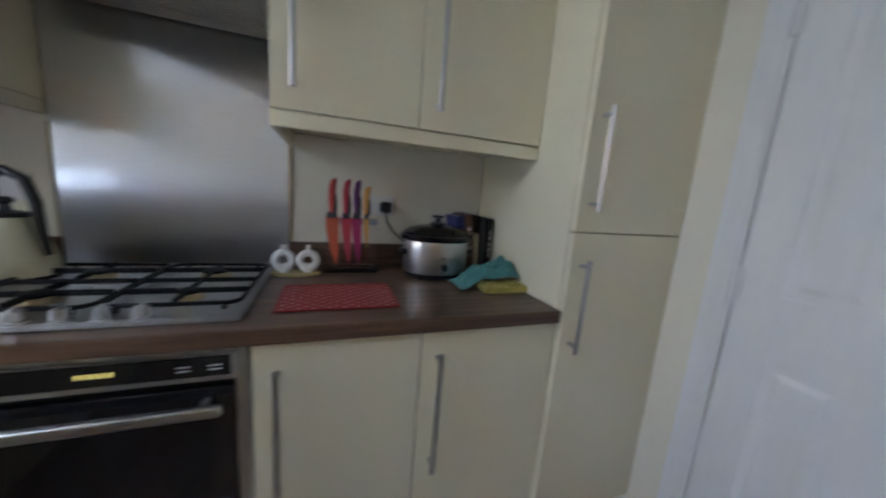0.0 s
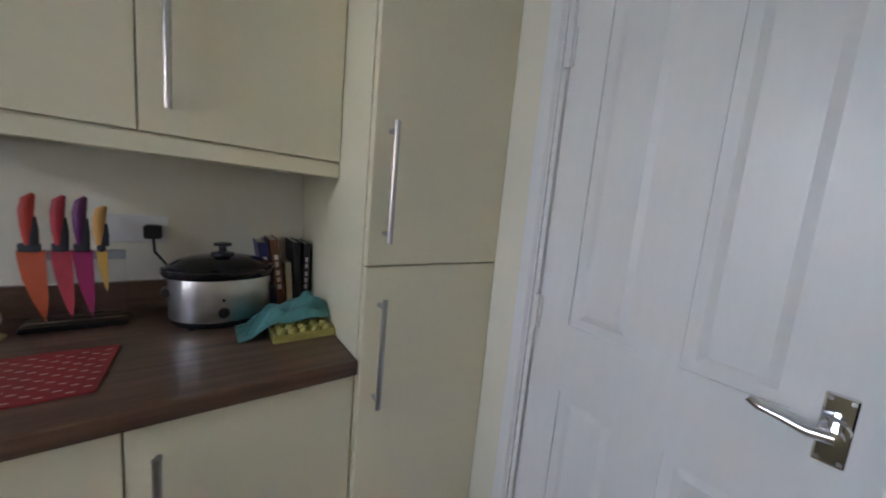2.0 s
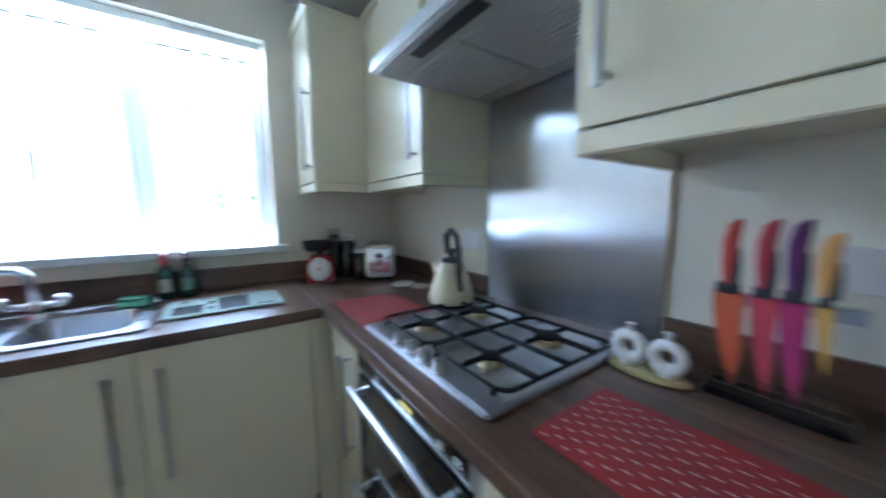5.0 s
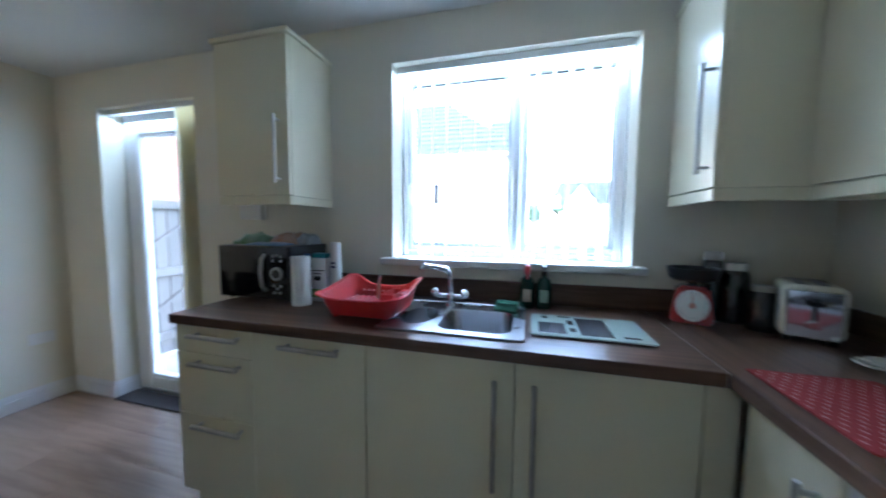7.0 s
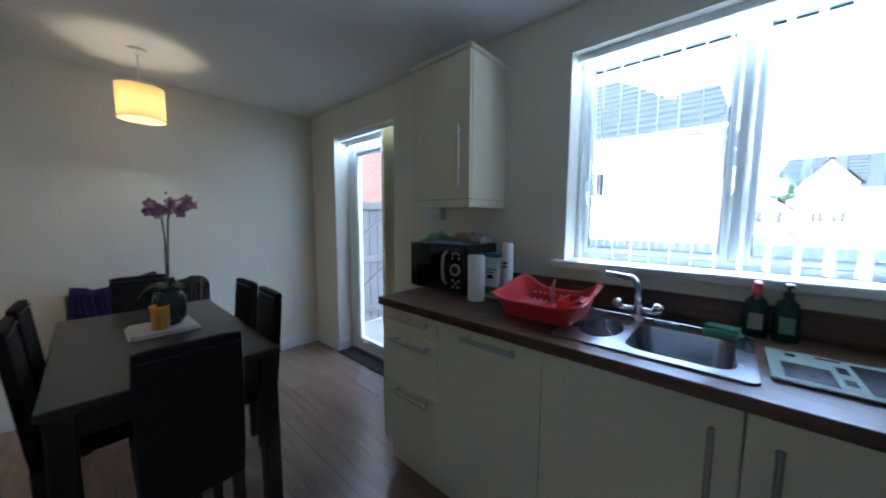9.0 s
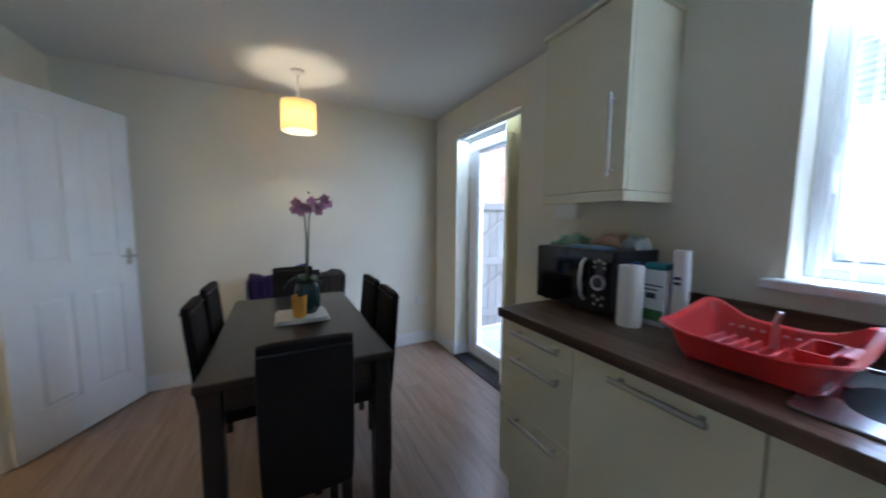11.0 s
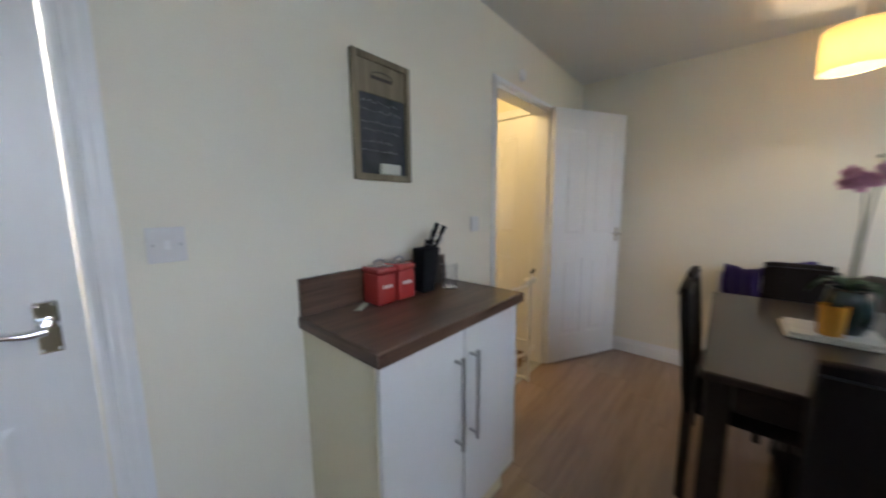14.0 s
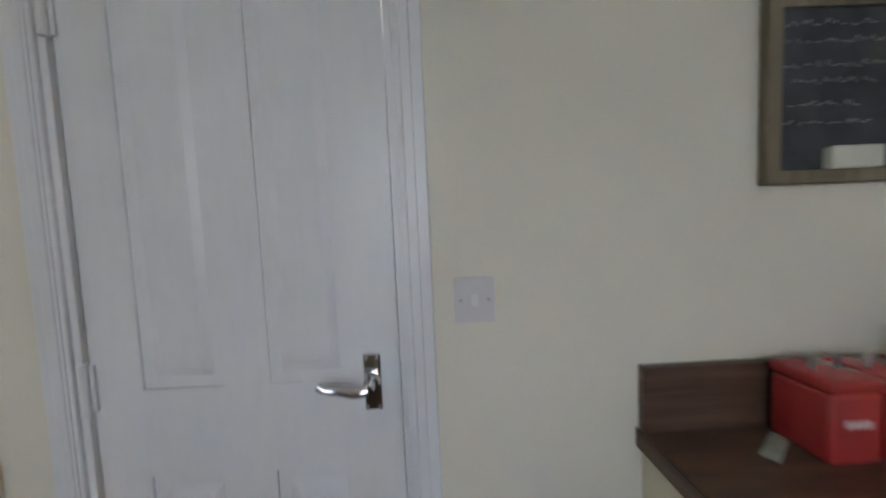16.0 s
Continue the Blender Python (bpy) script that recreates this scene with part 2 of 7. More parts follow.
def part(name, bm, material, parent, label="", smooth=False):
    """One mesh object under a thing or a part; its bmesh is in room coordinates."""
    me = bpy.data.meshes.new(name)
    o = ORIGIN[parent.name]
    bm.transform(Matrix.Translation(-o))
    bm.to_mesh(me)
    bm.free()
    if smooth:
        me.shade_smooth()
        me.set_sharp_from_angle(angle=radians(38))
    me.materials.append(material)
    ob = new(name, me)
    ob.parent = parent
    ORIGIN[ob.name] = o
    if label:
        tagged(ob, label)
    return ob


def solid(name, bm, material, label, category, group="", kind="", smooth=False):
    """A thing that is one mesh; its origin is at the middle of its base."""
    lo = Vector((min(v.co[i] for v in bm.verts) for i in range(3)))
    hi = Vector((max(v.co[i] for v in bm.verts) for i in range(3)))
    o = Vector(((lo.x + hi.x) / 2, (lo.y + hi.y) / 2, lo.z))
    me = bpy.data.meshes.new(name)
    bm.transform(Matrix.Translation(-o))
    bm.to_mesh(me)
    bm.free()
    if smooth:
        me.shade_smooth()
        me.set_sharp_from_angle(angle=radians(38))
    me.materials.append(material)
    ob = new(name, me)
    ob.location = o
    ORIGIN[ob.name] = o
    return tagged(ob, label, category, group, kind)


def wall_with_holes(axis, at0, at1, u0, u1, z1, holes):
    """Wall blocks between two planes, with openings (ua, ub, za, zb) right through."""
    cuts = sorted({u0, u1, *[h[0] for h in holes], *[h[1] for h in holes]})
    bms = []
    for a, b in zip(cuts, cuts[1:]):
        zs = [(0, z1)]
        for h in holes:
            if h[0] <= a + 1e-6 and h[1] >= b - 1e-6:
                zs = [(p, q) for p, q in ((0, h[2]), (h[3], z1)) if q - p > 1e-4]
        for p, q in zs:
            bms.append(bx(a, b, at0, at1, p, q) if axis == "y" else bx(at0, at1, a, b, p, q))
    return merge(*bms)


# ---- the shell ----
solid("wall_north", wall_with_holes("y", 0, 0.28, XW, 0.0, H, [(WX0, WX1, WZ0, WZ1), (PX0, PX1, 0, PZ1)]), M_WALL, "magnolia painted plaster window wall", "wall", kind="structure")
solid("wall_south", wall_with_holes("y", YS - 0.10, YS, XW, 0.0, H, [(DX0, DX1, 0, DZ1), (OX0, OX1, 0, OZ1)]), M_WALL, "magnolia painted plaster wall with two doors", "wall", kind="structure")
solid("wall_east", bx(0, 0.28, YS - 0.1, 0.28, 0, H), M_WALL, "magnolia painted plaster wall behind the hob", "wall", kind="structure")
solid("wall_west", bx(XW - 0.28, XW, YS - 0.1, 0.28, 0, H), M_WALL, "magnolia painted plaster wall of the dining end", "wall", kind="structure")
solid("ceiling", bx(XW - 0.28, 0.28, YS - 0.1, 0.28, H, H + 0.2), M_CEIL, "white painted plaster ceiling", "ceiling", kind="structure")

# skirting boards
def skirting(bm_list):
    solid("baseboard", merge(*bm_list), M_GLOSSW, "white gloss moulded skirting board", "skirting", kind="structure")


def skirt(x0, x1, y0, y1):
    """A board with a stepped top, along x or y."""
    if abs(x1 - x0) > abs(y1 - y0):
        s = 1 if y1 > y0 else -1
        return [bx(x0, x1, y0, y0 + s * 0.014, 0, 0.085, 0.003), bx(x0, x1, y0, y0 + s * 0.009, 0.085, 0.105, 0.003), bx(x0, x1, y0, y0 + s * 0.0055, 0.105, 0.12, 0.002)]
    s = 1 if x1 > x0 else -1
    return [bx(x0, x0 + s * 0.014, y0, y1, 0, 0.085, 0.003), bx(x0, x0 + s * 0.009, y0, y1, 0.085, 0.105, 0.003), bx(x0, x0 + s * 0.0055, y0, y1, 0.105, 0.12, 0.002)]


skirting(skirt(XW, XW + 0.01, YS + 0.016, -0.016))
skirting(skirt(XW, PX0, 0, -0.01))
skirting(skirt(PX0, PX0 + 0.01, 0.0, 0.14))
skirting(skirt(PX1, -2.52, 0, -0.01))
skirting(skirt(XW, OX0 - 0.06, YS, YS + 0.01))
skirting(skirt(OX1 + 0.06, -2.60, YS, YS + 0.01))
skirting(skirt(-1.84, DX0 - 0.07, YS, YS + 0.01))


# ---- window ----
def upvc_rect(x0, x1, z0, z1, y0, y1, w, bev=0.006):
    return merge(bx(x0, x0 + w, y0, y1, z0, z1, bev), bx(x1 - w, x1, y0, y1, z0, z1, bev),
                 bx(x0 + w, x1 - w, y0, y1, z0, z0 + w, bev), bx(x0 + w, x1 - w, y0, y1, z1 - w, z1, bev))


win = thing("window_1", (-1.245, 0.17, WZ0), "white two-light upvc casement window over the sink", "window", kind="structure")
MUL = (-1.203, -1.163)
part("window_frame", merge(upvc_rect(WX0, WX1, WZ0, WZ1, 0.14, 0.21, 0.036), bx(*MUL, 0.14, 0.21, WZ0 + 0.036, WZ1 - 0.036, 0.006)), M_UPVC, win)
for a, b in ((WX0 + 0.036, MUL[0]), (MUL[1], WX1 - 0.036)):
    sash = part("sash", upvc_rect(a + 0.002, b - 0.002, WZ0 + 0.038, WZ1 - 0.038, 0.125, 0.185, 0.026), M_UPVC, win)
    part("gasket", upvc_rect(a + 0.028, b - 0.028, WZ0 + 0.064, WZ1 - 0.064, 0.145, 0.162, 0.004, 0.0), M_BLACK, win, "thin dark rubber gasket")
    pane = part("pane", bx(a + 0.026, b - 0.026, 0.151, 0.157, WZ0 + 0.062, WZ1 - 0.062), M_GLASS, win)
    pane.visible_shadow = False
part("window_handle", merge(bx(-1.770, -1.750, 0.105, 0.127, 1.38, 1.45, 0.004, 2), bx(-1.768, -1.752, 0.09, 0.108, 1.40, 1.50, 0.005, 2)), M_UPVC, win)
solid("window_sill", bx(WX0 - 0.05, WX1 + 0.05, -0.055, 0.14, WZ0 - 0.03, WZ0 + 0.005, 0.008, 3), M_GLOSSW, "white painted window board with a rounded nose", "window sill", kind="structure")


# ---- patio door ----
pd = thing("door_1", ((PX0 + PX1) / 2, 0.2, 0), "white glazed upvc patio door", "door", kind="structure")
part("door_frame", merge(bx(PX0, PX0 + 0.055, 0.14, 0.21, 0, PZ1, 0.006), bx(PX1 - 0.055, PX1, 0.14, 0.21, 0, PZ1, 0.006), bx(PX0 + 0.055, PX1 - 0.055, 0.14, 0.21, PZ1 - 0.055, PZ1, 0.006)), M_UPVC, pd)
part("threshold", bx(PX0 + 0.055, PX1 - 0.055, 0.13, 0.22, 0, 0.03, 0.004), M_STEEL, pd, "grey metal threshold")
part("leaf", upvc_rect(PX0 + 0.06, PX1 - 0.06, 0.035, PZ1 - 0.06, 0.125, 0.19, 0.095, 0.008), M_UPVC, pd)
part("bead", upvc_rect(PX0 + 0.15, PX1 - 0.15, 0.125, PZ1 - 0.15, 0.13, 0.185, 0.018, 0.004), M_UPVC, pd)
g = part("pane", bx(PX0 + 0.16, PX1 - 0.16, 0.155, 0.161, 0.135, PZ1 - 0.16), M_GLASS, pd)
g.visible_shadow = False
part("door_handle", merge(bx(PX1 - 0.125, PX1 - 0.095, 0.112, 0.127, 0.93, 1.13, 0.005, 2), cyl((PX1 - 0.11, 0.125, 1.06), (PX1 - 0.11, 0.07, 1.06), 0.009), tube([(PX1 - 0.11, 0.075, 1.06), (PX1 - 0.16, 0.07, 1.062), (PX1 - 0.21, 0.075, 1.055)], 0.009)), M_CHROME, pd, smooth=True)
solid("door_mat", bx(PX0 + 0.02, PX1 - 0.02, -0.03, 0.118, 0.0, 0.012, 0.004), mat("dark_mat", (0.05, 0.045, 0.045), 0.95, grain=0.5, scale=300, bump=0.8), "dark grey ribbed mat strip before the patio door", "door mat")

# ---- vertical blinds ----
M_SLAT = mat("blind_fabric", (0.80, 0.79, 0.74), 0.8, grain=0.06, scale=300, bump=0.2, stain=0.03)
_nt = M_SLAT.node_tree
_tl, _mx = _nt.nodes.new("ShaderNodeBsdfTranslucent"), _nt.nodes.new("ShaderNodeMixShader")
_tl.inputs["Color"].default_value, _mx.inputs[0].default_value = (0.97, 0.97, 0.96, 1), 0.92
_nt.links.new(_nt.nodes["Principled BSDF"].outputs[0], _mx.inputs[1])
_nt.links.new(_tl.outputs[0], _mx.inputs[2])
_tr, _mt = _nt.nodes.new("ShaderNodeBsdfTransparent"), _nt.nodes.new("ShaderNodeMixShader")
_mt.inputs[0].default_value = 0.45
_nt.links.new(_mx.outputs[0], _mt.inputs[1])
_nt.links.new(_tr.outputs[0], _mt.inputs[2])
_nt.links.new(_mt.outputs[0], _nt.nodes["Material Output"].inputs["Surface"])


M_SLATC = mat("cream_blind_fabric", (0.76, 0.71, 0.54), 0.85, grain=0.08, scale=300, bump=0.2, stain=0.03)
_nc = M_SLATC.node_tree
_tc, _mc = _nc.nodes.new("ShaderNodeBsdfTranslucent"), _nc.nodes.new("ShaderNodeMixShader")
_tc.inputs["Color"].default_value, _mc.inputs[0].default_value = (0.95, 0.92, 0.78, 1), 0.85
_nc.links.new(_nc.nodes["Principled BSDF"].outputs[0], _mc.inputs[1])
_nc.links.new(_tc.outputs[0], _mc.inputs[2])
_nc.links.new(_mc.outputs[0], _nc.nodes["Material Output"].inputs["Surface"])


def slat_mesh(height, width, material):
    me = bpy.data.meshes.new("slat")
    bm = bmesh.new()
    n = 6
    rows = []
    for z in (0.0, 0.02, height):
        rows.append([(bm.verts.new((width * (i / n - 0.5), 0.004 * math.cos(math.pi * (i / n - 0.5)), -z))) for i in range(n + 1)])
    for a, b in zip(rows, rows[1:]):
        for i in range(n):
            bm.faces.new((a[i], a[i + 1], b[i + 1], b[i]))
    bmesh.ops.solidify(bm, geom=bm.faces[:], thickness=0.0006)
    bm.to_mesh(me)
    bm.free()
    me.materials.append(material)
    return me


def blind(name, x0, x1, y, ztop, zbot, placed, label, material):
    """A head rail with slats hung at (x, turn) pairs."""
    b = thing(name, ((x0 + x1) / 2, y, ztop), label, "blind")
    part("head_rail", bx(x0, x1, y - 0.02, y + 0.02, ztop - 0.035, ztop, 0.004), M_WPLAST, b)
    me = slat_mesh(ztop - 0.045 - zbot, 0.089, material)
    for x, turn in placed:
        ob = new("slat", me)
        ob.parent = b
        ob.matrix_local = Matrix.Translation((x - (x0 + x1) / 2, 0, -0.04)) @ pose(0, 0, 0, 0, 0, turn)
    return b


blind("vertical_blind", WX0 + 0.01, WX1 - 0.01, 0.06, WZ1 - 0.002, WZ0 + 0.012,
      [(WX0 + 0.055 + 0.0735 * i, 99 + 2 * math.sin(i * 1.7)) for i in range(15)],
      "white fabric vertical blind turned open at the window", M_SLAT)
blind("vertical_blind", PX0 + 0.01, PX1 - 0.01, 0.05, PZ1 - 0.002, 0.03, [(PX1 - 0.04 - 0.024 * i, 105 + 5 * math.sin(i * 1.3)) for i in range(7)],
      "cream fabric vertical blind drawn aside at the patio door", M_SLATC)


# ---- panelled doors ----
def panel_door(parent, w, h, t, panels, handle_side=None):
    """A moulded door leaf from (0, -t, 0) to (w, 0, h) in the parent's axes: a slab, raised fields and sunk mouldings on both faces."""
    bms = []
    xs = sorted({0, w, *[p[0] for p in panels], *[p[1] for p in panels]})
    # slab with sunk fields
    core = bx(0, w, -t + 0.006, -0.006, 0, h)
    bms.append(core)
    zcuts = sorted({0, h, *[p[2] for p in panels], *[p[3] for p in panels]})
    for face in (0, 1):
        ya, yb = (-0.006, 0.0) if face == 0 else (-t, -t + 0.006)
        for xa, xb in zip(xs, xs[1:]):
            for za, zb in zip(zcuts, zcuts[1:]):
                inside = any(p[0] <= xa + 1e-6 and p[1] >= xb - 1e-6 and p[2] <= za + 1e-6 and p[3] >= zb - 1e-6 for p in panels)
                if not inside:
                    bms.append(bx(xa, xb, ya, yb, za, zb))
    leaf = part("leaf", merge(*bms), M_GLOSSW, parent)
    for p in panels:
        for face in (0, 1):
            ya, yb = (-0.006, -0.0005) if face == 0 else (-t + 0.0005, -t + 0.006)
            i = 0.022
            fld = bx(p[0] + i, p[1] - i, ya, yb, p[2] + i, p[3] - i, 0.0)
            # slope the field's edge
            for v in fld.verts:
                if abs(v.co.y - (yb if face == 0 else ya)) < 1e-6:
                    v.co.x += 0.016 if v.co.x < (p[0] + p[1]) / 2 else -0.016
                    v.co.z += 0.016 if v.co.z < (p[2] + p[3]) / 2 else -0.016
            part("panel", fld, M_GLOSSW, parent)
    return leaf


def four_panels(w, h):
    s, mid = 0.098 * w / 0.61, 0.085
    pw = (w - 2 * s - mid) / 2
    low = (0.22, 0.845)
    up = (1.02, h - 0.13)
    return [(s, s + pw, *low), (w - s - pw, w - s, *low), (s, s + pw, *up), (w - s - pw, w - s, *up)]


def lever(parent, x, z, t, side):
    """Lever handles on a plate on both faces; side is the lever's way along x."""
    for f in (0, 1):
        y = 0.0 if f == 0 else -t
        o = 1 if f == 0 else -1
        p = part("plate", bx(x - 0.017, x + 0.017, y, y + o * 0.007, z - 0.058, z + 0.052, 0.003, 2), M_CHROME, parent, "polished chrome back plate")
        part("lever", merge(cyl((x, y, z), (x, y + o * 0.05, z), 0.010), lathe([(0, 0), (0.016, 0), (0.014, 0.012), (0, 0.012)], 20, Matrix.Translation((x, y + o * 0.007, z)) @ pose(0, 0, 0, -90 * o)),
             tube([(x, y + o * 0.045, z), (x + side * 0.025, y + o * 0.048, z - 0.003), (x + side * 0.052, y + o * 0.046, z + 0.001), (x + side * 0.078, y + o * 0.046, z + 0.004), (x + side * 0.090, y + o * 0.046, z + 0.012)], [0.010, 0.009, 0.007, 0.006, 0.007])), M_CHROME, p, "chrome scroll lever", True)
        for dx, dz in ((-0.011, 0.044), (0.011, 0.044), (-0.011, -0.050), (0.011, -0.050)):
            part("screw", cyl((x + dx, y + o * 0.006, z + dz), (x + dx, y + o * 0.0085, z + dz), 0.003, seg=8), M_STEEL, p)


def hinge(parent, x, z, y):
    part("hinge", merge(cyl((x, y + 0.014, z - 0.05), (x, y + 0.014, z + 0.05), 0.008, seg=12), bx(x - 0.014, x + 0.014, y - 0.002, y + 0.010, z - 0.045, z + 0.045, 0.001)), M_GLOSSW, parent, "white painted butt hinge", True)


def local_thing(name, label, category, m, group="", kind=""):
    """A thing built about its own origin and then set at the pose m."""
    ob = thing(name, (0, 0, 0), label, category, group, kind)
    ob.matrix_basis = m
    return ob


# closed door: leaf set flush with the kitchen face
DW = DX1 - DX0 - 0.06
door = local_thing("door_2", "closed white moulded four-panel door with chrome lever", "door", Matrix.Translation((DX0 + 0.03, YS - 0.008, 0.008)), kind="structure")
panel_door(door, DW, DZ1 - 0.042, 0.04, four_panels(DW, DZ1 - 0.042))
lever(door, 0.052, 1.02, 0.04, 1)
for z in (0.25, 1.03, 1.72):
    hinge(door, DW + 0.004, z, -0.004)


def casing(x0, x1, z1, ins=0.03, wall=0.10, arch=0.055):
    """Lining and moulded architraves of a doorway in the south wall."""
    fr = thing("door_frame", ((x0 + x1) / 2, YS, 0), "cream gloss door with window daylight in its colour lining and architrave", "door frame", kind="structure")
    part("lining", merge(bx(x0, x0 + ins - 0.004, YS - wall, YS + 0.001, 0, z1), bx(x1 - ins + 0.004, x1, YS - wall, YS + 0.001, 0, z1), bx(x0 + ins - 0.004, x1 - ins + 0.004, YS - wall, YS + 0.001, z1 - ins, z1)), M_GLOSSW, fr)
    for o, y in ((1, YS), (-1, YS - wall)):
        bms = []
        for d, w, tk in ((0.0, arch, 0.011), (0.006, arch * 0.62, 0.015), (0.010, arch * 0.3, 0.018)):
            bms += [bx(x0 + 0.014 - w, x0 + 0.014 - d, y, y + o * tk, 0, z1 + w - 0.014, 0.003, 2), bx(x1 - 0.014 + d, x1 - 0.014 + w, y, y + o * tk, 0, z1 + w - 0.014, 0.003, 2),
                    bx(x0 + 0.014 - d, x1 - 0.014 + d, y, y + o * (tk - 0.0005), z1 - 0.014 + d, z1 + w - 0.014, 0.003, 2)]
        part("architrave", merge(*bms), M_GLOSSW, fr)


casing(DX0, DX1, DZ1)
casing(OX0, OX1, OZ1, arch=0.04)

# open door, swung back against the room's corner
od = local_thing("door_3", "open white moulded four-panel door with worn lower panels", "door", pose(OX0 + 0.0, YS + 0.012, 0.01, 0, 0, 180 - 28), kind="structure")
panel_door(od, 0.70, 1.96, 0.038, four_panels(0.70, 1.96))
lever(od, 0.65, 1.02, 0.038, -1)
for z in (0.25, 1.0, 1.72):
    hinge(od, 0.0, z, -0.02)

# ---- hall beyond the doorway ----
M_HALL = mat("hall_paint", (0.78, 0.74, 0.62), 0.75, grain=0.05, scale=200, bump=0.1, stain=0.05)
HX, HY = -3.87, -4.2
solid("hall_wall", merge(bx(HX, -2.2, HY - 0.1, HY, 0, H), bx(HX - 0.1, HX, HY - 0.1, YS - 0.1005, 0, H), bx(-2.2, -2.1, HY - 0.1, YS - 0.1005, 0, H)), M_HALL, "magnolia painted hall walls", "wall", kind="structure")
solid("hall_floor", bx(HX, -2.2, HY, YS - 0.1, -0.02, 0.0), wood("hall_laminate", (0.30, 0.20, 0.13), (0.15, 0.09, 0.055), "x", 18, 0.4), "brown laminate hall floor", "floor", kind="structure")
solid("hall_ceiling", bx(HX - 0.1, -2.1, HY - 0.1, YS - 0.1005, H, H + 0.1), M_CEIL, "white hall ceiling", "ceiling", kind="structure")
solid("store_wall", merge(bx(-1.6, -0.5, YS - 0.75, YS - 0.7, 0, H), bx(-1.6, -1.55, YS - 0.7, YS - 0.1, 0, H), bx(-0.55, -0.5, YS - 0.7, YS - 0.1, 0, H)), M_HALL, "plain walls behind the closed door", "wall", kind="structure")
hd = local_thing("door_4", "closed white moulded four-panel door in the hall", "door", pose(HX + 0.045, -2.90, 0.008, 0, 0, -90), kind="structure")
panel_door(hd, 0.70, 1.96, 0.04, four_panels(0.70, 1.96))
lever(hd, 0.64, 1.02, 0.04, -1)
solid("trim", merge(*[bx(HX, HX + 0.055, a, b, 0, 2.03, 0.006, 2) for a, b in ((-2.896, -2.840), (-3.66, -3.604))], bx(HX, HX + 0.055, -3.603, -2.897, 1.975, 2.03, 0.006, 2), bx(HX, HX + 0.02, -3.68, -2.82, 2.031, 2.05, 0.004, 2)), M_GLOSSW, "white gloss architrave of the hall door", "door frame", kind="structure")
lamp("hall_lamp", "POINT", 0.52, (1.0, 0.68, 0.26), pose(-3.0, -3.3, 2.12), 0.12)


# ---- kitchen cabinets ----
BD = 0.60      # front of the doors on base units
CD = 0.58      # front of the carcasses


def bar_handle(parent, axis, front, u, a, b, name="handle"):
    """A flat-ended bar on two posts. axis is the way the door faces: '-x', '-y' or '+y'; front: its face; upright at u from a to b."""
    def P(along, out, z):
        if axis == "-x":
            return (front - out, along, z)
        return (along, front - out, z) if axis == "-y" else (along, front + out, z)
    o = 0.032
    bms = [cyl(P(u, o, a), P(u, o, b), 0.007, seg=14, bev=0.001)]
    for q in (a + 0.02, b - 0.02):
        bms.append(cyl(P(u, -0.001, q), P(u, o, q), 0.0055, seg=10))
    return part(name, merge(*bms), M_SATIN, parent, "brushed steel bar handle", True)


def base_unit(facing, u0, u1, doors, label, plinth=True, z0=0.15, z1=0.87, back=0.0, front=CD, wall=0.0):
    """A base cabinet; facing '-x' runs along y, '-y' and '+y' run along x. doors: (a, b, handle position or None, za, zb)."""
    sgn = 1 if facing == "+y" else -1

    def B(a, b, d0, d1, za, zb, bev=0.0):
        if facing == "-x":
            return bx(wall - d1, wall - d0, a, b, za, zb, bev, 2)
        return bx(a, b, wall + sgn * d0, wall + sgn * d1, za, zb, bev, 2)
    mid = (u0 + u1) / 2
    at = (wall - 0.3, mid, 0) if facing == "-x" else (mid, wall + sgn * 0.3, 0)
    c = thing("base_cabinet", at, label, "cabinet", "fitted kitchen cabinets")
    part("body", B(u0, u1, back + 0.004, front, z0, z1), M_CARC, c)
    if plinth:
        part("plinth", B(u0, u1, front - 0.06, front - 0.042, 0.0, z0), M_CREAM, c)
    for a, b, hnd, za, zb in doors:
        d = part("door", B(a + 0.0015, b - 0.0015, front + 0.001, front + 0.02, za, zb, 0.002), M_CREAM, c)
        f = front + 0.02
        ax, fr = (facing, wall - f) if facing == "-x" else (facing, wall + sgn * f)
        if hnd is not None:
            if hnd == "level":
                w = 0.24
                m = (a + b) / 2
                level_handle(d, ax, fr, zb - 0.032, m + 0.03 - w / 2, m + 0.03 + w / 2)
            else:
                bar_handle(d, ax, fr, hnd, zb - 0.40, zb - 0.05)
    return c


def level_handle(parent, axis, front, z, a, b):
    s = 1 if axis == "+y" else -1
    o = 0.032
    bms = [cyl((a, front + s * o, z), (b, front + s * o, z), 0.009, seg=14, bev=0.001)]
    for q in (a + 0.02, b - 0.02):
        bms.append(cyl((q, front - s * 0.001, z), (q, front + s * o, z), 0.007, seg=10))
    return part("handle", merge(*bms), M_SATIN, parent, "brushed steel bar handle", True)


ZD0, ZD1 = 0.155, 0.865
# window wall run
base_unit("-y", -2.508, -2.125, [(-2.508, -2.125, "level", 0.755, ZD1), (-2.508, -2.125, "level", 0.495, 0.752), (-2.508, -2.125, "level", ZD0, 0.492)], "cream gloss drawer unit with three steel bar handles")
base_unit("-y", -2.125, -1.645, [(-2.125, -1.645, "level", ZD0, ZD1)], "cream gloss appliance door with one level bar handle")
base_unit("-y", -1.645, -0.66, [(-1.645, -1.147, -1.205, ZD0, ZD1), (-1.147, -0.66, -1.09, ZD0, ZD1)], "cream gloss double-door sink cabinet", z1=0.70)
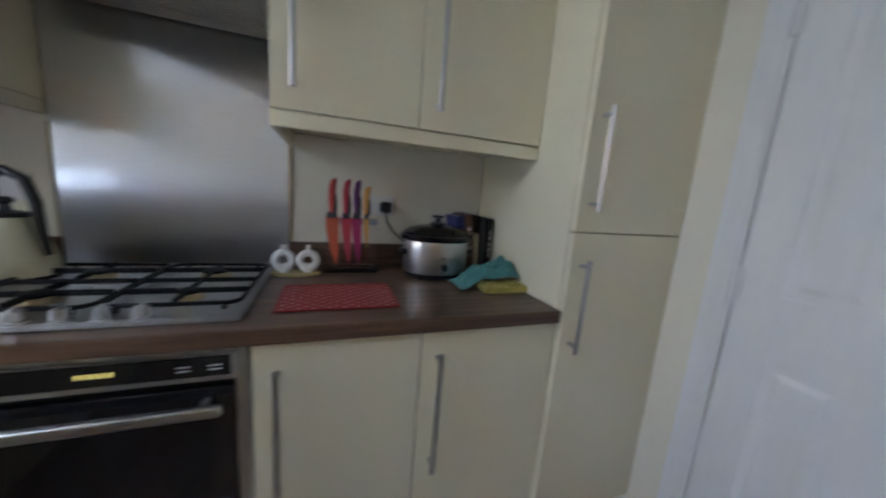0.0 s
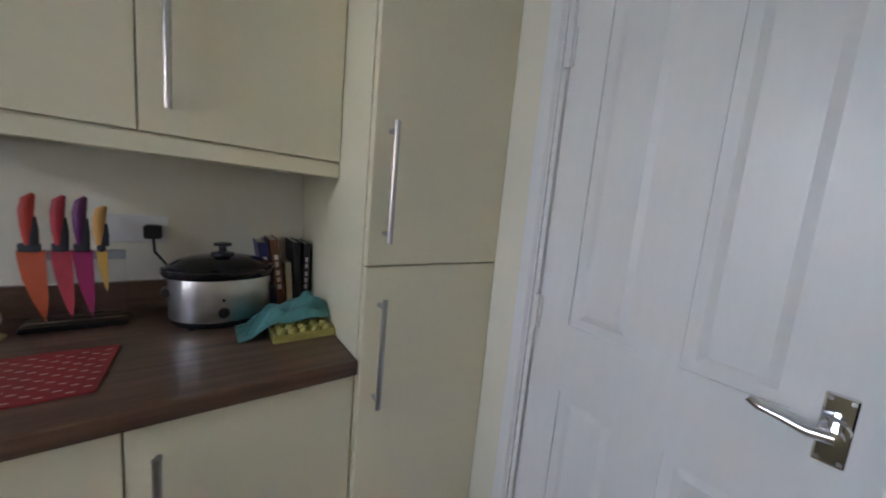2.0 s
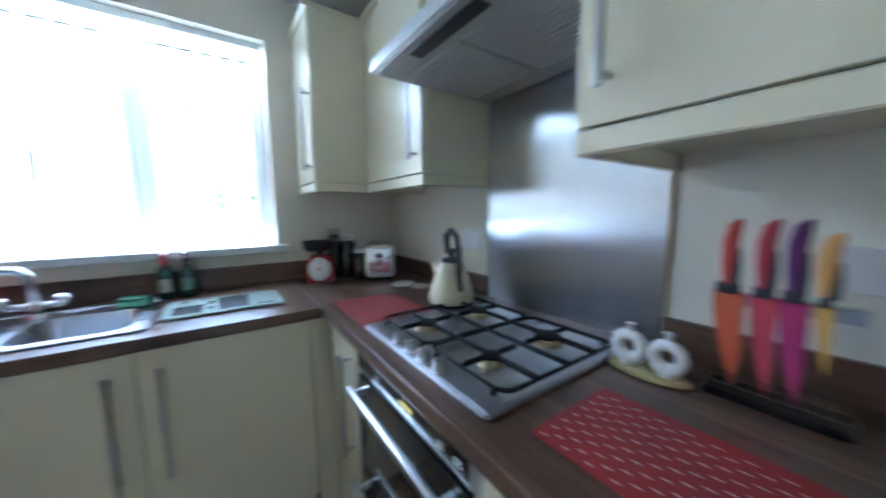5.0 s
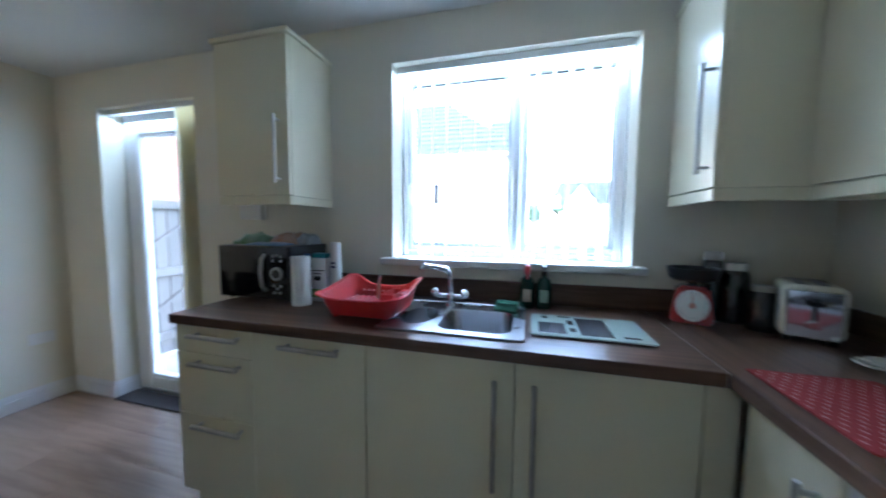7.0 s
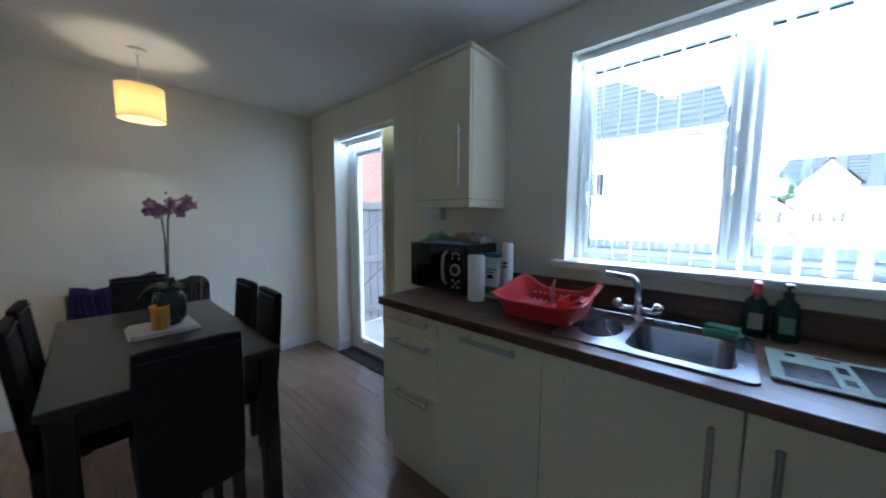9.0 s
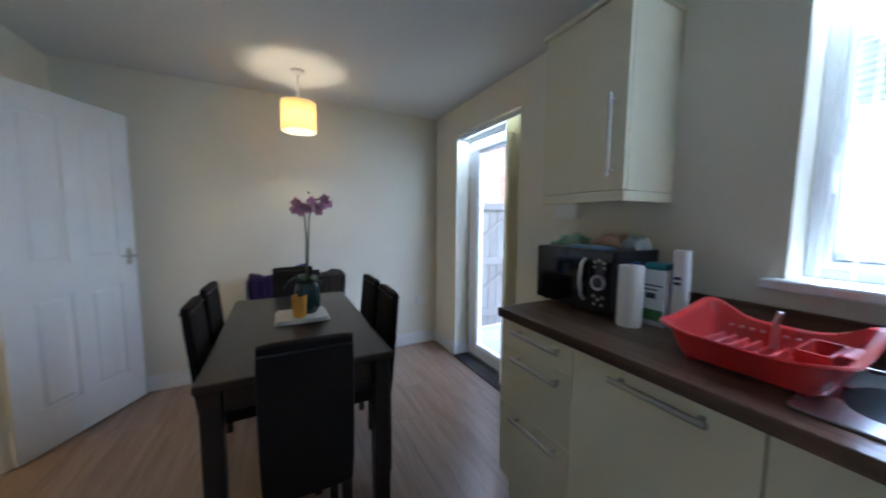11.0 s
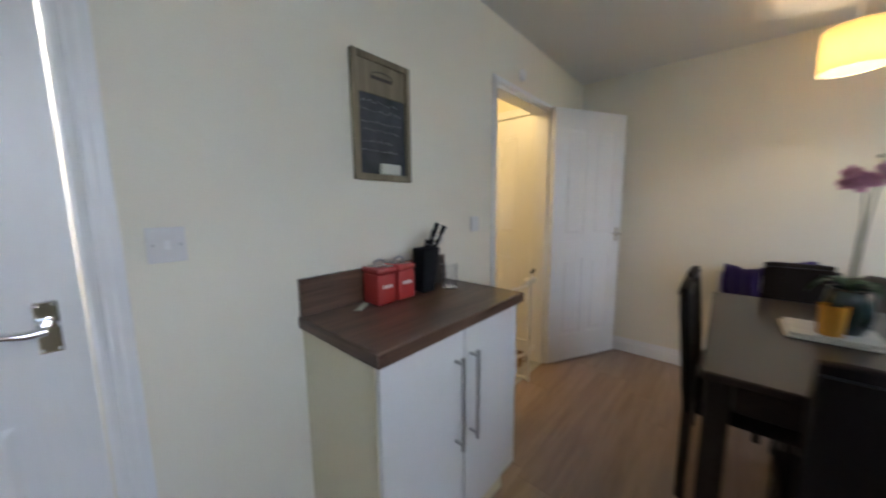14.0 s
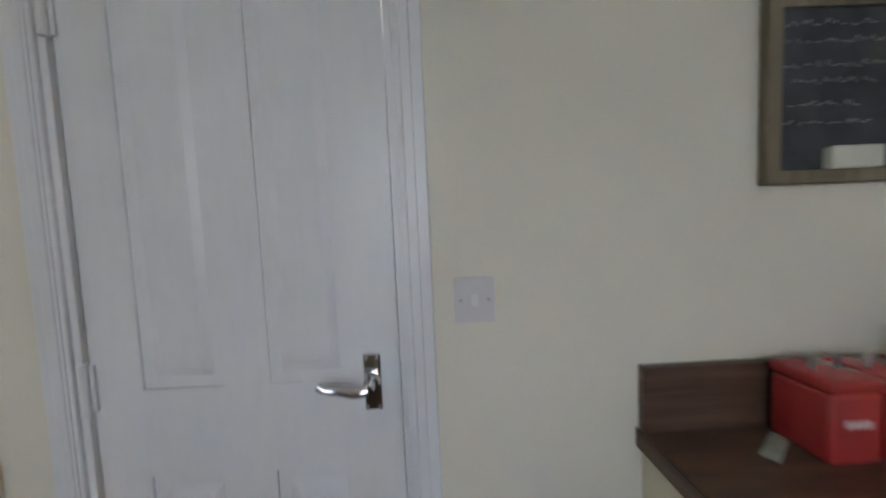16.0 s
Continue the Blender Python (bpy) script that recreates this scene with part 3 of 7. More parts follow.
# hob wall run
base_unit("-x", -0.895, -0.66, [(-0.895, -0.66, -0.855, ZD0, ZD1)], "narrow cream gloss cabinet beside the oven")
base_unit("-x", -2.295, -1.492, [(-1.878, -1.492, -1.545, ZD0, ZD1), (-2.295, -1.878, -1.925, ZD0, ZD1)], "cream gloss double-door base cabinet")
# filler post in the corner
solid("corner_post", bx(-0.658, -0.583, -0.60, -0.583, 0.0, 0.868), M_CREAM, "cream corner filler post between cabinets", "filler", kind="structure")

# worktops
wt = thing("worktop", (-1.2, -0.3, 0.87), "dark walnut laminate worktop with a streaky grain", "worktop")
# the window run is cut out under the sink's deck
for q in ((-2.515, -1.615, -0.616, -0.0005), (-1.145, -0.6235, -0.616, -0.0005), (-1.615, -1.145, -0.616, -0.525), (-1.615, -1.145, -0.205, -0.0005)):
    part("window_run", bx(*q, 0.872, WT), M_WTX, wt)
part("front_edge", bx(-2.515, -0.6235, -0.62, -0.6161, 0.872, WT, 0.0025, 2), M_WTX, wt)
part("hob_run", bx(-0.62, -0.0005, -2.2945, -0.0005, 0.872, WT, 0.004, 2), M_WTY, wt)
part("joint_strip", bx(-0.6233, -0.6202, -0.62, -0.001, 0.872, WT + 0.0006), M_SATIN, wt, "thin metal joint strip")
up = thing("upstand", (-1.2, -0.01, WT), "dark walnut laminate upstand along the walls", "upstand", kind="structure")
part("upstand_strip", bx(-2.515, -0.019, -0.018, -0.0005, WT, WT + 0.100, 0.001), M_WTX, up)
part("upstand_strip", bx(-0.018, -0.0005, -0.86, -0.019, WT, WT + 0.085, 0.001), M_WTY, up)
part("upstand_strip", bx(-0.018, -0.0005, -2.294, -1.51, WT, WT + 0.085, 0.001), M_WTY, up)

# tall cabinet
TY0, TY1 = YS + 0.0, -2.297
tc = thing("tall_cabinet", (-0.3, (TY0 + TY1) / 2, 0), "tall cream gloss larder cabinet with two doors", "cabinet", "fitted kitchen cabinets")
part("body", bx(-0.598, -0.002, TY0 + 0.002, TY1, 0.15, 2.12), M_CREAM, tc)
part("plinth", bx(-0.535, -0.52, TY0 + 0.002, TY1, 0, 0.15), M_CREAM, tc)
for za, zb, h0, h1 in ((ZD0, 1.142, 0.785, 1.067), (1.146, 2.115, 1.205, 1.482)):
    d = part("door", bx(-0.619, -0.599, TY0 + 0.002, TY1 - 0.003, za, zb, 0.002, 2), M_CREAM, tc)
    bar_handle(d, "-x", -0.619, -2.34, h0, h1)


# wall cabinets
def wall_unit(y0, y1, doors, label, x1=-0.32, z0=1.40, z1=2.115, pelmet=(True, False)):
    c = thing("wall_cabinet", (-0.16, (y0 + y1) / 2, z0), label, "cabinet", "fitted wall cabinets")
    part("body", bx(x1 + 0.02, -0.0005, y0, y1, z0, z1, 0.001), M_CREAM, c)
    for a, b, h in doors:
        d = part("door", bx(x1, x1 + 0.019, a + 0.0015, b - 0.0015, z0 + 0.003, z1 - 0.002, 0.002, 2), M_CREAM, c)
        bar_handle(d, "-x", x1, h, z0 + 0.05, z0 + 0.40)
    part("pelmet", merge(bx(x1 + 0.002, x1 + 0.02, y0, y1, z0 - 0.041, z0 - 0.001, 0.003), *([bx(x1 + 0.02, -0.0005, y1 - 0.018, y1, z0 - 0.041, z0 - 0.001, 0.002)] if pelmet[0] else []), *([bx(x1 + 0.02, -0.0005, y0, y0 + 0.018, z0 - 0.041, z0 - 0.001, 0.002)] if pelmet[1] else [])), M_CREAM, c)
    part("cornice", bx(x1 - 0.012, -0.0005, y0, y1, z1, z1 + 0.022, 0.004), M_CREAM, c)
    return c


wall_unit(-2.296, -1.505, [(-1.885, -1.505, -1.56), (-2.296, -1.885, -1.935)], "cream gloss double wall cabinet with bar handles", x1=-0.41, z0=1.395)
wall_unit(-0.86, -0.352, [(-0.86, -0.352, -0.82)], "cream gloss wall cabinet beside the cooker hood", pelmet=(False, True))
cc = wall_unit(-0.35, -0.001, [(-0.35, -0.001, -0.31)], "cream gloss corner wall cabinet by the window", x1=-0.56, pelmet=(False, True))

# boiler cupboard on the window wall
bc = thing("wall_cabinet", (-2.37, -0.17, 1.40), "cream gloss boiler wall cabinet with one bar handle", "cabinet", "fitted wall cabinets")
part("body", bx(-2.575, -2.165, -0.305, -0.0005, 1.405, 2.112, 0.001), M_CREAM, bc)
d = part("door", bx(-2.573, -2.167, -0.326, -0.306, 1.408, 2.11, 0.002, 2), M_CREAM, bc)
bar_handle(d, "-y", -0.326, -2.215, 1.46, 1.76)
part("pelmet", merge(bx(-2.575, -2.165, -0.324, -0.306, 1.365, 1.404, 0.002), bx(-2.183, -2.165, -0.306, -0.0005, 1.365, 1.404, 0.002)), M_CREAM, bc)
part("cornice", bx(-2.587, -2.153, -0.338, -0.0005, 2.112, 2.135, 0.004), M_CREAM, bc)

# sideboard unit on the door wall
# the cream gloss again, whitened by the window's daylight put into its colour
M_CREAM_DAYLIT = mat("daylit_cream_board", (0.80, 0.795, 0.78), 0.22, grain=0.03, scale=90, bump=0.02, stain=0.02, stain_scale=2, rough_var=0.04)
SX0, SX1, SY = -2.545, -1.845, -2.345
sb = thing("base_cabinet", ((SX0 + SX1) / 2, -2.52, 0), "cream gloss two-door sideboard cabinet under the chalkboard", "cabinet", "fitted kitchen cabinets")
part("body", bx(SX0, SX1, YS + 0.003, SY - 0.0, 0.15, 0.87), M_CREAM, sb)
part("plinth", bx(SX0 + 0.01, SX1 - 0.01, SY - 0.05, SY - 0.035, 0, 0.15), M_CREAM, sb)
for a, b, h in ((SX0, -2.19, -2.225), (-2.19, SX1, -2.145)):
    d = part("door", bx(a + 0.002, b - 0.002, SY + 0.001, SY + 0.02, ZD0, ZD1, 0.002, 2), M_CREAM_DAYLIT, sb, "cream gloss door with window daylight in its colour")
    bar_handle(d, "+y", SY + 0.02, h, 0.47, 0.79)
sw = thing("sideboard_worktop", ((SX0 + SX1) / 2, -2.52, 0.872), "dark walnut laminate top on the sideboard cabinet", "worktop")
part("top", bx(SX0 - 0.03, SX1 + 0.008, YS + 0.0005, SY + 0.031, 0.872, WT, 0.002, 2), M_WTX, sw)
part("front_edge", bx(SX0 - 0.03, SX1 + 0.012, SY + 0.0312, SY + 0.035, 0.872, WT - 0.0006, 0.0015, 2), M_WTX, sw, "laminate edge strip")
part("end_edge", bx(SX1 + 0.0082, SX1 + 0.012, YS + 0.0005, SY + 0.031, 0.872, WT - 0.0006, 0.0015, 2), M_WTY, sw, "laminate edge strip")
solid("sideboard_upstand", bx(SX0 - 0.0, SX1 + 0.006, YS + 0.0005, YS + 0.018, WT, WT + 0.125, 0.001), M_WTX, "dark walnut laminate upstand behind the canisters", "upstand", kind="structure")


# ---- oven ----
OY0, OY1 = -1.490, -0.897
ov = thing("built_in_oven", (-0.3, (OY0 + OY1) / 2, 0.15), "stainless steel built-in double oven with black glass doors", "oven")
part("body", bx(-0.575, -0.02, OY0 + 0.002, OY1 - 0.002, 0.15, 0.868), M_BLACK, ov)
part("trim_frame", merge(bx(-0.594, -0.5755, OY0 + 0.003, OY0 + 0.028, 0.155, 0.866, 0.002), bx(-0.594, -0.5755, OY1 - 0.028, OY1 - 0.003, 0.155, 0.866, 0.002), bx(-0.594, -0.5755, OY0 + 0.028, OY1 - 0.028, 0.852, 0.866, 0.002)), M_STEEL, ov, "brushed steel side trims")
cp = part("control_panel", bx(-0.597, -0.576, OY0 + 0.028, OY1 - 0.028, 0.79, 0.852, 0.002), M_STEELH, ov, "brushed steel control panel")
part("glass_strip", bx(-0.6, -0.597, OY0 + 0.035, OY1 - 0.035, 0.803, 0.848, 0.001), M_BLACKG, cp, "black glass strip")
M_LED = mat("display_digits", (0.5, 0.42, 0.12), 0.5, emit=0.024, emit_colour=(0.9, 0.75, 0.2))
part("display_digits", merge(*[bx(-0.6012, -0.6002, -1.205 - 0.012 * i - 0.006, -1.205 - 0.012 * i, 0.822, 0.832) for i in range(5)]), M_LED, cp, "small lit yellow digits")
for y in (-1.06, -1.36, -1.415):
    part("marks", merge(*[bx(-0.6012, -0.6002, y - 0.022, y, z, z + 0.003) for z in (0.818, 0.827)]), M_WPLAST, cp)
for za, zb in ((0.48, 0.775), (0.16, 0.47)):
    dr = part("oven_door", bx(-0.597, -0.576, OY0 + 0.03, OY1 - 0.03, za, zb, 0.003, 2), M_BLACKG, ov, "black glass oven door")
    part("window", bx(-0.5985, -0.597, OY0 + 0.08, OY1 - 0.08, za + 0.04, zb - 0.075), M_BLACKG, dr)
    zz = zb - 0.03
    part("handle", merge(bx(-0.645, -0.628, OY0 + 0.045, OY1 - 0.045, zz - 0.012, zz + 0.012, 0.005, 3), *[bx(-0.63, -0.596, y - 0.008, y + 0.008, zz - 0.008, zz + 0.008, 0.002) for y in (OY0 + 0.08, OY1 - 0.08)]), M_STEELH, dr, "flat steel bar handle", True)
part("oven_plinth", bx(-0.535, -0.52, OY0, OY1, 0.0, 0.149), M_CREAM, ov, "cream plinth board")

# ---- gas hob ----
HX0, HX1, HY0, HY1 = -0.572, -0.115, -1.47, -0.915
M_HOBST = mat("worn_steel_plate", (0.55, 0.55, 0.56), 0.3, 1.0, grain=0.2, scale=30, bump=0.04, stretch=(1, 8, 1), stain=0.25, rough_var=0.2)
M_BRASS = mat("burner_brass", (0.56, 0.46, 0.27), 0.35, 1.0, grain=0.3, scale=60)
hob = thing("gas_hob", ((HX0 + HX1) / 2, (HY0 + HY1) / 2, WT), "stainless steel four-burner gas hob with black pan supports", "hob")
part("plate", merge(prism(rounded(HX0, HX1, HY0, HY1, 0.015), WT + 0.0005, WT + 0.010, 0.003), bx(HX0 + 0.01, HX1 - 0.01, HY0 + 0.01, HY1 - 0.01, WT + 0.0095, WT + 0.0115)), M_HOBST, hob)
burn = [(-0.43, -1.33, 0.030), (-0.23, -1.33, 0.042), (-0.43, -1.06, 0.036), (-0.23, -1.06, 0.036)]
for x, y, r in burn:
    T = Matrix.Translation((x, y, WT + 0.0105))
    b = part("burner", lathe([(0, 0), (r * 1.05, 0), (r * 1.05, 0.003), (r * 0.9, 0.006), (r * 0.9, 0.014), (r * 0.85, 0.016), (0, 0.016)], 28, T.copy()), M_BRASS, hob, "brassy burner ring", True)
    part("cap", lathe([(0, 0.016), (r * 0.82, 0.016), (r * 0.82, 0.022), (r * 0.6, 0.025), (0, 0.025)], 28, T.copy()), M_IRON, b, "black burner cap", True)
    part("igniter", cyl((x + r * 1.3, y, WT + 0.011), (x + r * 1.3, y, WT + 0.022), 0.003, seg=8), M_WPLAST, b)
for y0, y1 in ((-1.455, -1.20), (-1.19, -0.93)):
    z = WT + 0.038
    x0, x1 = -0.515, -0.135
    loop = [(x, y, z - 0.012) for x, y in rounded(x0, x1, y0, y1, 0.03, 4)]
    g = part("pan_support", tube(loop, 0.0048, 8, True), M_IRON, hob, "black cast iron pan support", True)
    ym = (y0 + y1) / 2
    for x, y, r in burn:
        if y0 < y < y1:
            for dx, dy in ((1, 0), (-1, 0), (0, 1), (0, -1)):
                L = 0.085 if dx else (y1 - y0) / 2
                part("finger", bx(x + dx * 0.022 - (0.0035 if not dx else 0), x + dx * L + (0.0035 if not dx else 0), y + dy * 0.022 - (0.0035 if not dy else 0), y + dy * L + (0.0035 if not dy else 0), z - 0.014, z, 0.002), M_IRON, g)
    part("cross_bar", bx((x0 + x1) / 2 - 0.004, (x0 + x1) / 2 + 0.004, y0, y1, z - 0.016, z - 0.004, 0.002), M_IRON, g)
    for x in (x0, x1):
        for y in (y0 + 0.03, y1 - 0.03):
            part("foot", cyl((x, y, WT + 0.011), (x, y, z - 0.012), 0.005, seg=8), M_IRON, g)
for i in range(4):
    y = -1.10 - i * 0.062
    k = part("knob", merge(lathe([(0, 0), (0.018, 0), (0.018, 0.004), (0.014, 0.006), (0.013, 0.022), (0.011, 0.024), (0, 0.024)], 20, Matrix.Translation((-0.545, y, WT + 0.0105))), bx(-0.558, -0.532, y - 0.004, y + 0.004, WT + 0.032, WT + 0.040, 0.002)), M_STEEL, hob, "steel control knob", True)

# ---- splashback and hood ----
M_SPLASH = mat("splashback_steel", (0.57, 0.585, 0.61), 0.27, 1.0, grain=0.12, scale=30, stretch=(1, 0.4, 14), stain=0.08, rough_var=0.04)
_sb = M_SPLASH.node_tree.nodes["Principled BSDF"]
_sb.inputs["Anisotropic"].default_value = 0.92
_tg = M_SPLASH.node_tree.nodes.new("ShaderNodeTangent")
_tg.direction_type, _tg.axis = "RADIAL", "Z"
M_SPLASH.node_tree.links.new(_tg.outputs[0], _sb.inputs["Tangent"])
solid("splashback", bx(-0.006, -0.0004, -1.507, -0.862, WT + 0.0, 1.70, 0.001), M_SPLASH, "brushed stainless steel splashback behind the hob", "splashback", kind="structure")
solid("splashback_edge", merge(bx(-0.009, -0.0004, -1.5125, -1.5072, WT + 0.086, 1.40), bx(-0.009, -0.0004, -0.8616, -0.8586, WT + 0.086, 1.34)), mat("oak_edge", (0.45, 0.33, 0.16), 0.5, grain=0.3, scale=40), "thin tan edge strips of the splashback", "trim", kind="structure")
hd2 = thing("cooker_hood", (-0.25, -1.18, 1.66), "grey steel canopy cooker hood with dark filters", "cooker hood")
canopy = bmesh.new()
YA, YB = -1.503, -0.863
lo = [canopy.verts.new(p) for p in ((-0.50, YA, 1.69), (-0.50, YB, 1.69), (-0.007, YB, 1.69), (-0.007, YA, 1.69))]
mi = [canopy.verts.new(p) for p in ((-0.50, YA, 1.725), (-0.50, YB, 1.725), (-0.007, YB, 1.725), (-0.007, YA, 1.725))]
hi = [canopy.verts.new(p) for p in ((-0.31, YA, 1.80), (-0.31, YB, 1.80), (-0.007, YB, 1.80), (-0.007, YA, 1.80))]
canopy.faces.new(lo[::-1])
canopy.faces.new(hi)
for a, b in ((lo, mi), (mi, hi)):
    for i in range(4):
        canopy.faces.new((a[i], a[(i + 1) % 4], b[(i + 1) % 4], b[i]))
bmesh.ops.recalc_face_normals(canopy, faces=canopy.faces[:])
M_HOODG = mat("hood_grey", (0.46, 0.44, 0.41), 0.45, 0.3, grain=0.1, scale=60)
part("canopy", canopy, M_STEELH, hd2)
part("underside", bx(-0.49, -0.02, YA + 0.01, YB - 0.01, 1.682, 1.6895), M_HOODG, hd2, "painted grey underside")
for a, b in ((YA + 0.04, -1.19), (-1.175, YB - 0.04)):
    f = part("filter", bx(-0.40, -0.10, a, b, 1.676, 1.6815), M_HOODG, hd2, "ribbed metal grease filter")
    for i in range(15):
        part("rib", bx(-0.395 + 0.02 * i, -0.387 + 0.02 * i, a + 0.01, b - 0.01, 1.674, 1.676), M_HOODG, f)
part("control_strip", bx(-0.47, -0.43, -1.32, -1.05, 1.676, 1.6815, 0.001), M_BLACK, hd2)
part("chimney_box", bx(-0.30, -0.0005, YA + 0.0, YB - 0.0, 1.801, 2.112, 0.002), M_CREAM, hd2, "cream cabinet box above the hood")

# ---- things on the hob run ----
M_RED = mat("red_mat", (0.31, 0.027, 0.027), 0.55, grain=0.25, scale=120, bump=0.3, stain=0.1)
M_DASH = mat("white_print", (0.75, 0.62, 0.6), 0.6, grain=0.1, scale=80)


def place_mat(x0, x1, y0, y1, label):
    m = thing("place_mat", ((x0 + x1) / 2, (y0 + y1) / 2, WT), label, "place mat", "red place mats")
    part("sheet", prism(rounded(x0, x1, y0, y1, 0.008, 3), WT + 0.0005, WT + 0.004, 0.001), M_RED, m)
    bms = []
    n = 0
    y = y0 + 0.015
    while y < y1 - 0.012:
        x = x0 + (0.012 if n % 2 else 0.026)
        while x < x1 - 0.012:
            bms.append(bx(x - 0.0012, x + 0.0012, y - 0.0055, y + 0.0055, WT + 0.0041, WT + 0.0044))
            x += 0.028
        y += 0.0185
        n += 1
    part("dash_print", merge(*bms), M_DASH, m, "rows of small white dashes")


place_mat(-0.53, -0.31, -1.835, -1.525, "red place mat with small white dashes before the knife stand")
place_mat(-0.57, -0.31, -0.905, -0.58, "red place mat with white dashes beside the kettle")

# ring-shaped cruets on an oval dish
M_CER = mat("white_glazed_ceramic", (0.80, 0.79, 0.78), 0.15, coat=0.4, grain=0.03, scale=30)
dish = solid("cruet_dish", prism([(-0.175 + 0.04 * math.cos(a), -1.545 + 0.082 * math.sin(a)) for a in [2 * math.pi * i / 32 for i in range(32)]], WT + 0.0005, WT + 0.010, 0.003), mat("bamboo", (0.55, 0.45, 0.2), 0.5, grain=0.3, scale=50), "oval tan wooden dish under the cruets", "dish")
for y in (-1.508, -1.584):
    cr = thing("cruet", (-0.175, y, WT + 0.010), "white ceramic ring-shaped cruet with a hole", "cruet", "pair of cruets")
    ring = [(-0.175, y + 0.026 * math.cos(a), WT + 0.050 + 0.026 * math.sin(a)) for a in [2 * math.pi * i / 28 for i in range(28)]]
    part("ring_body", merge(tube(ring, [0.0125 if abs(math.sin(2 * math.pi * i / 28) + 1) > 0.3 else 0.0145 for i in range(28)], 14, True), lathe([(0, 0.0), (0.017, 0.0), (0.016, 0.012), (0, 0.012)], 20, Matrix.Translation((-0.175, y, WT + 0.0105)))), M_CER, cr, smooth=True)
    part("neck", lathe([(0.008, 0), (0.007, 0.012), (0.010, 0.018), (0.006, 0.019), (0, 0.019)], 20, Matrix.Translation((-0.175, y, WT + 0.085))), M_CER, cr, smooth=True)

# knife stand
ks = thing("knife_stand", (-0.12, -1.725, WT), "clear stand holding four coloured kitchen knives", "knife stand")
part("base", prism(rounded(-0.165, -0.085, -1.825, -1.635, 0.012, 4), WT + 0.0005, WT + 0.014, 0.003), M_BLACKG, ks, "glossy dark base")
M_ACR = mat("clear_acrylic", (0.95, 0.96, 0.97), 0.03, trans=1.0)
ac = part("upright_sheet", bx(-0.128, -0.122, -1.82, -1.64, WT + 0.014, WT + 0.20, 0.001), M_ACR, ks, "clear acrylic upright")
part("magnet_bar", bx(-0.132, -0.1285, -1.82, -1.64, WT + 0.175, WT + 0.198, 0.001), mat("grey_bar", (0.35, 0.37, 0.42), 0.4, grain=0.1), ks)
def knife(y, w, z0, zh, c, hc):
    """A coated blade tapering to a point below, a dark bolster and a grip with a hooked butt."""
    bl = bmesh.new()
    zt = WT + 0.20
    L = zt - (WT + z0)
    edge = [(-w / 2 + w * (k / 8) ** 1.8 * 0.86, zt - L * k / 8) for k in range(9)]
    spine = [(w / 2, zt - L * 0.72), (w / 2, zt)]
    f = bl.faces.new([bl.verts.new((-0.1345, y - a, z)) for a, z in edge + spine])
    ex = bmesh.ops.extrude_face_region(bl, geom=[f])
    bmesh.ops.translate(bl, verts=[q for q in ex["geom"] if isinstance(q, bmesh.types.BMVert)], vec=(-0.002, 0, 0))
    bmesh.ops.recalc_face_normals(bl, faces=bl.faces[:])
    kn = part("knife", bl, mat("blade_coat", c, 0.3, grain=0.1, scale=30), ks, "coloured non-stick blade")
    t = zh - 0.20
    part("bolster", merge(bx(-0.145, -0.130, y - w * 0.36, y + w * 0.42, zt - 0.004, zt + 0.018, 0.005, 2), tube([(-0.1375, y - 0.004, zt + 0.012), (-0.1375, y - 0.006, zt + t * 0.35), (-0.1375, y - 0.007, zt + t * 0.6)], [0.010, 0.009, 0.005], 10)), mat("grip_grey", (0.05, 0.055, 0.07), 0.6, grain=0.1), kn, "dark rubber bolster", True)
    part("knife_handle", tube([(-0.1375, y + 0.001, zt + 0.014), (-0.1375, y + 0.003, zt + t * 0.4), (-0.1375, y + 0.003, zt + t * 0.7), (-0.1375, y - 0.001, zt + t * 0.9), (-0.1375, y - 0.009, zt + t)], [0.009, 0.0115, 0.0125, 0.011, 0.004], 12), mat("grip_colour", hc, 0.4, grain=0.08), kn, "coloured handle", True)


knife(-1.660, 0.046, 0.020, 0.335, (0.62, 0.13, 0.06), (0.50, 0.045, 0.03))
knife(-1.708, 0.036, 0.022, 0.335, (0.55, 0.07, 0.10), (0.45, 0.03, 0.05))
knife(-1.744, 0.036, 0.022, 0.335, (0.42, 0.04, 0.16), (0.13, 0.02, 0.15))
knife(-1.778, 0.020, 0.085, 0.315, (0.70, 0.42, 0.10), (0.70, 0.36, 0.10))


M_SWITCH = mat("switch_plastic", (0.69, 0.67, 0.655), 0.4, grain=0.03, scale=40)


def socket(name, x, y, z, w, h, face, label, plug=None):
    """A double or single wall plate: face '-x', '+x', '+y' or '-y'."""
    o = {"-x": (-1, 0), "+x": (1, 0), "+y": (0, 1), "-y": (0, -1)}[face]

    def B(u0, u1, d0, d1, z0, z1, bev=0.0):
        if o[0]:
            return bx(x + o[0] * d0, x + o[0] * d1, y + u0, y + u1, z0, z1, bev, 2)
        return bx(x + u0, x + u1, y + o[1] * d0, y + o[1] * d1, z0, z1, bev, 2)
    s = thing(name, (x, y, z), label, "socket" if "socket" in name else "switch")
    part("plate", B(-w / 2, w / 2, 0.0003, 0.009, z - h / 2, z + h / 2, 0.002), M_SWITCH if "switch" in name else M_WPLAST, s)
    return s, B


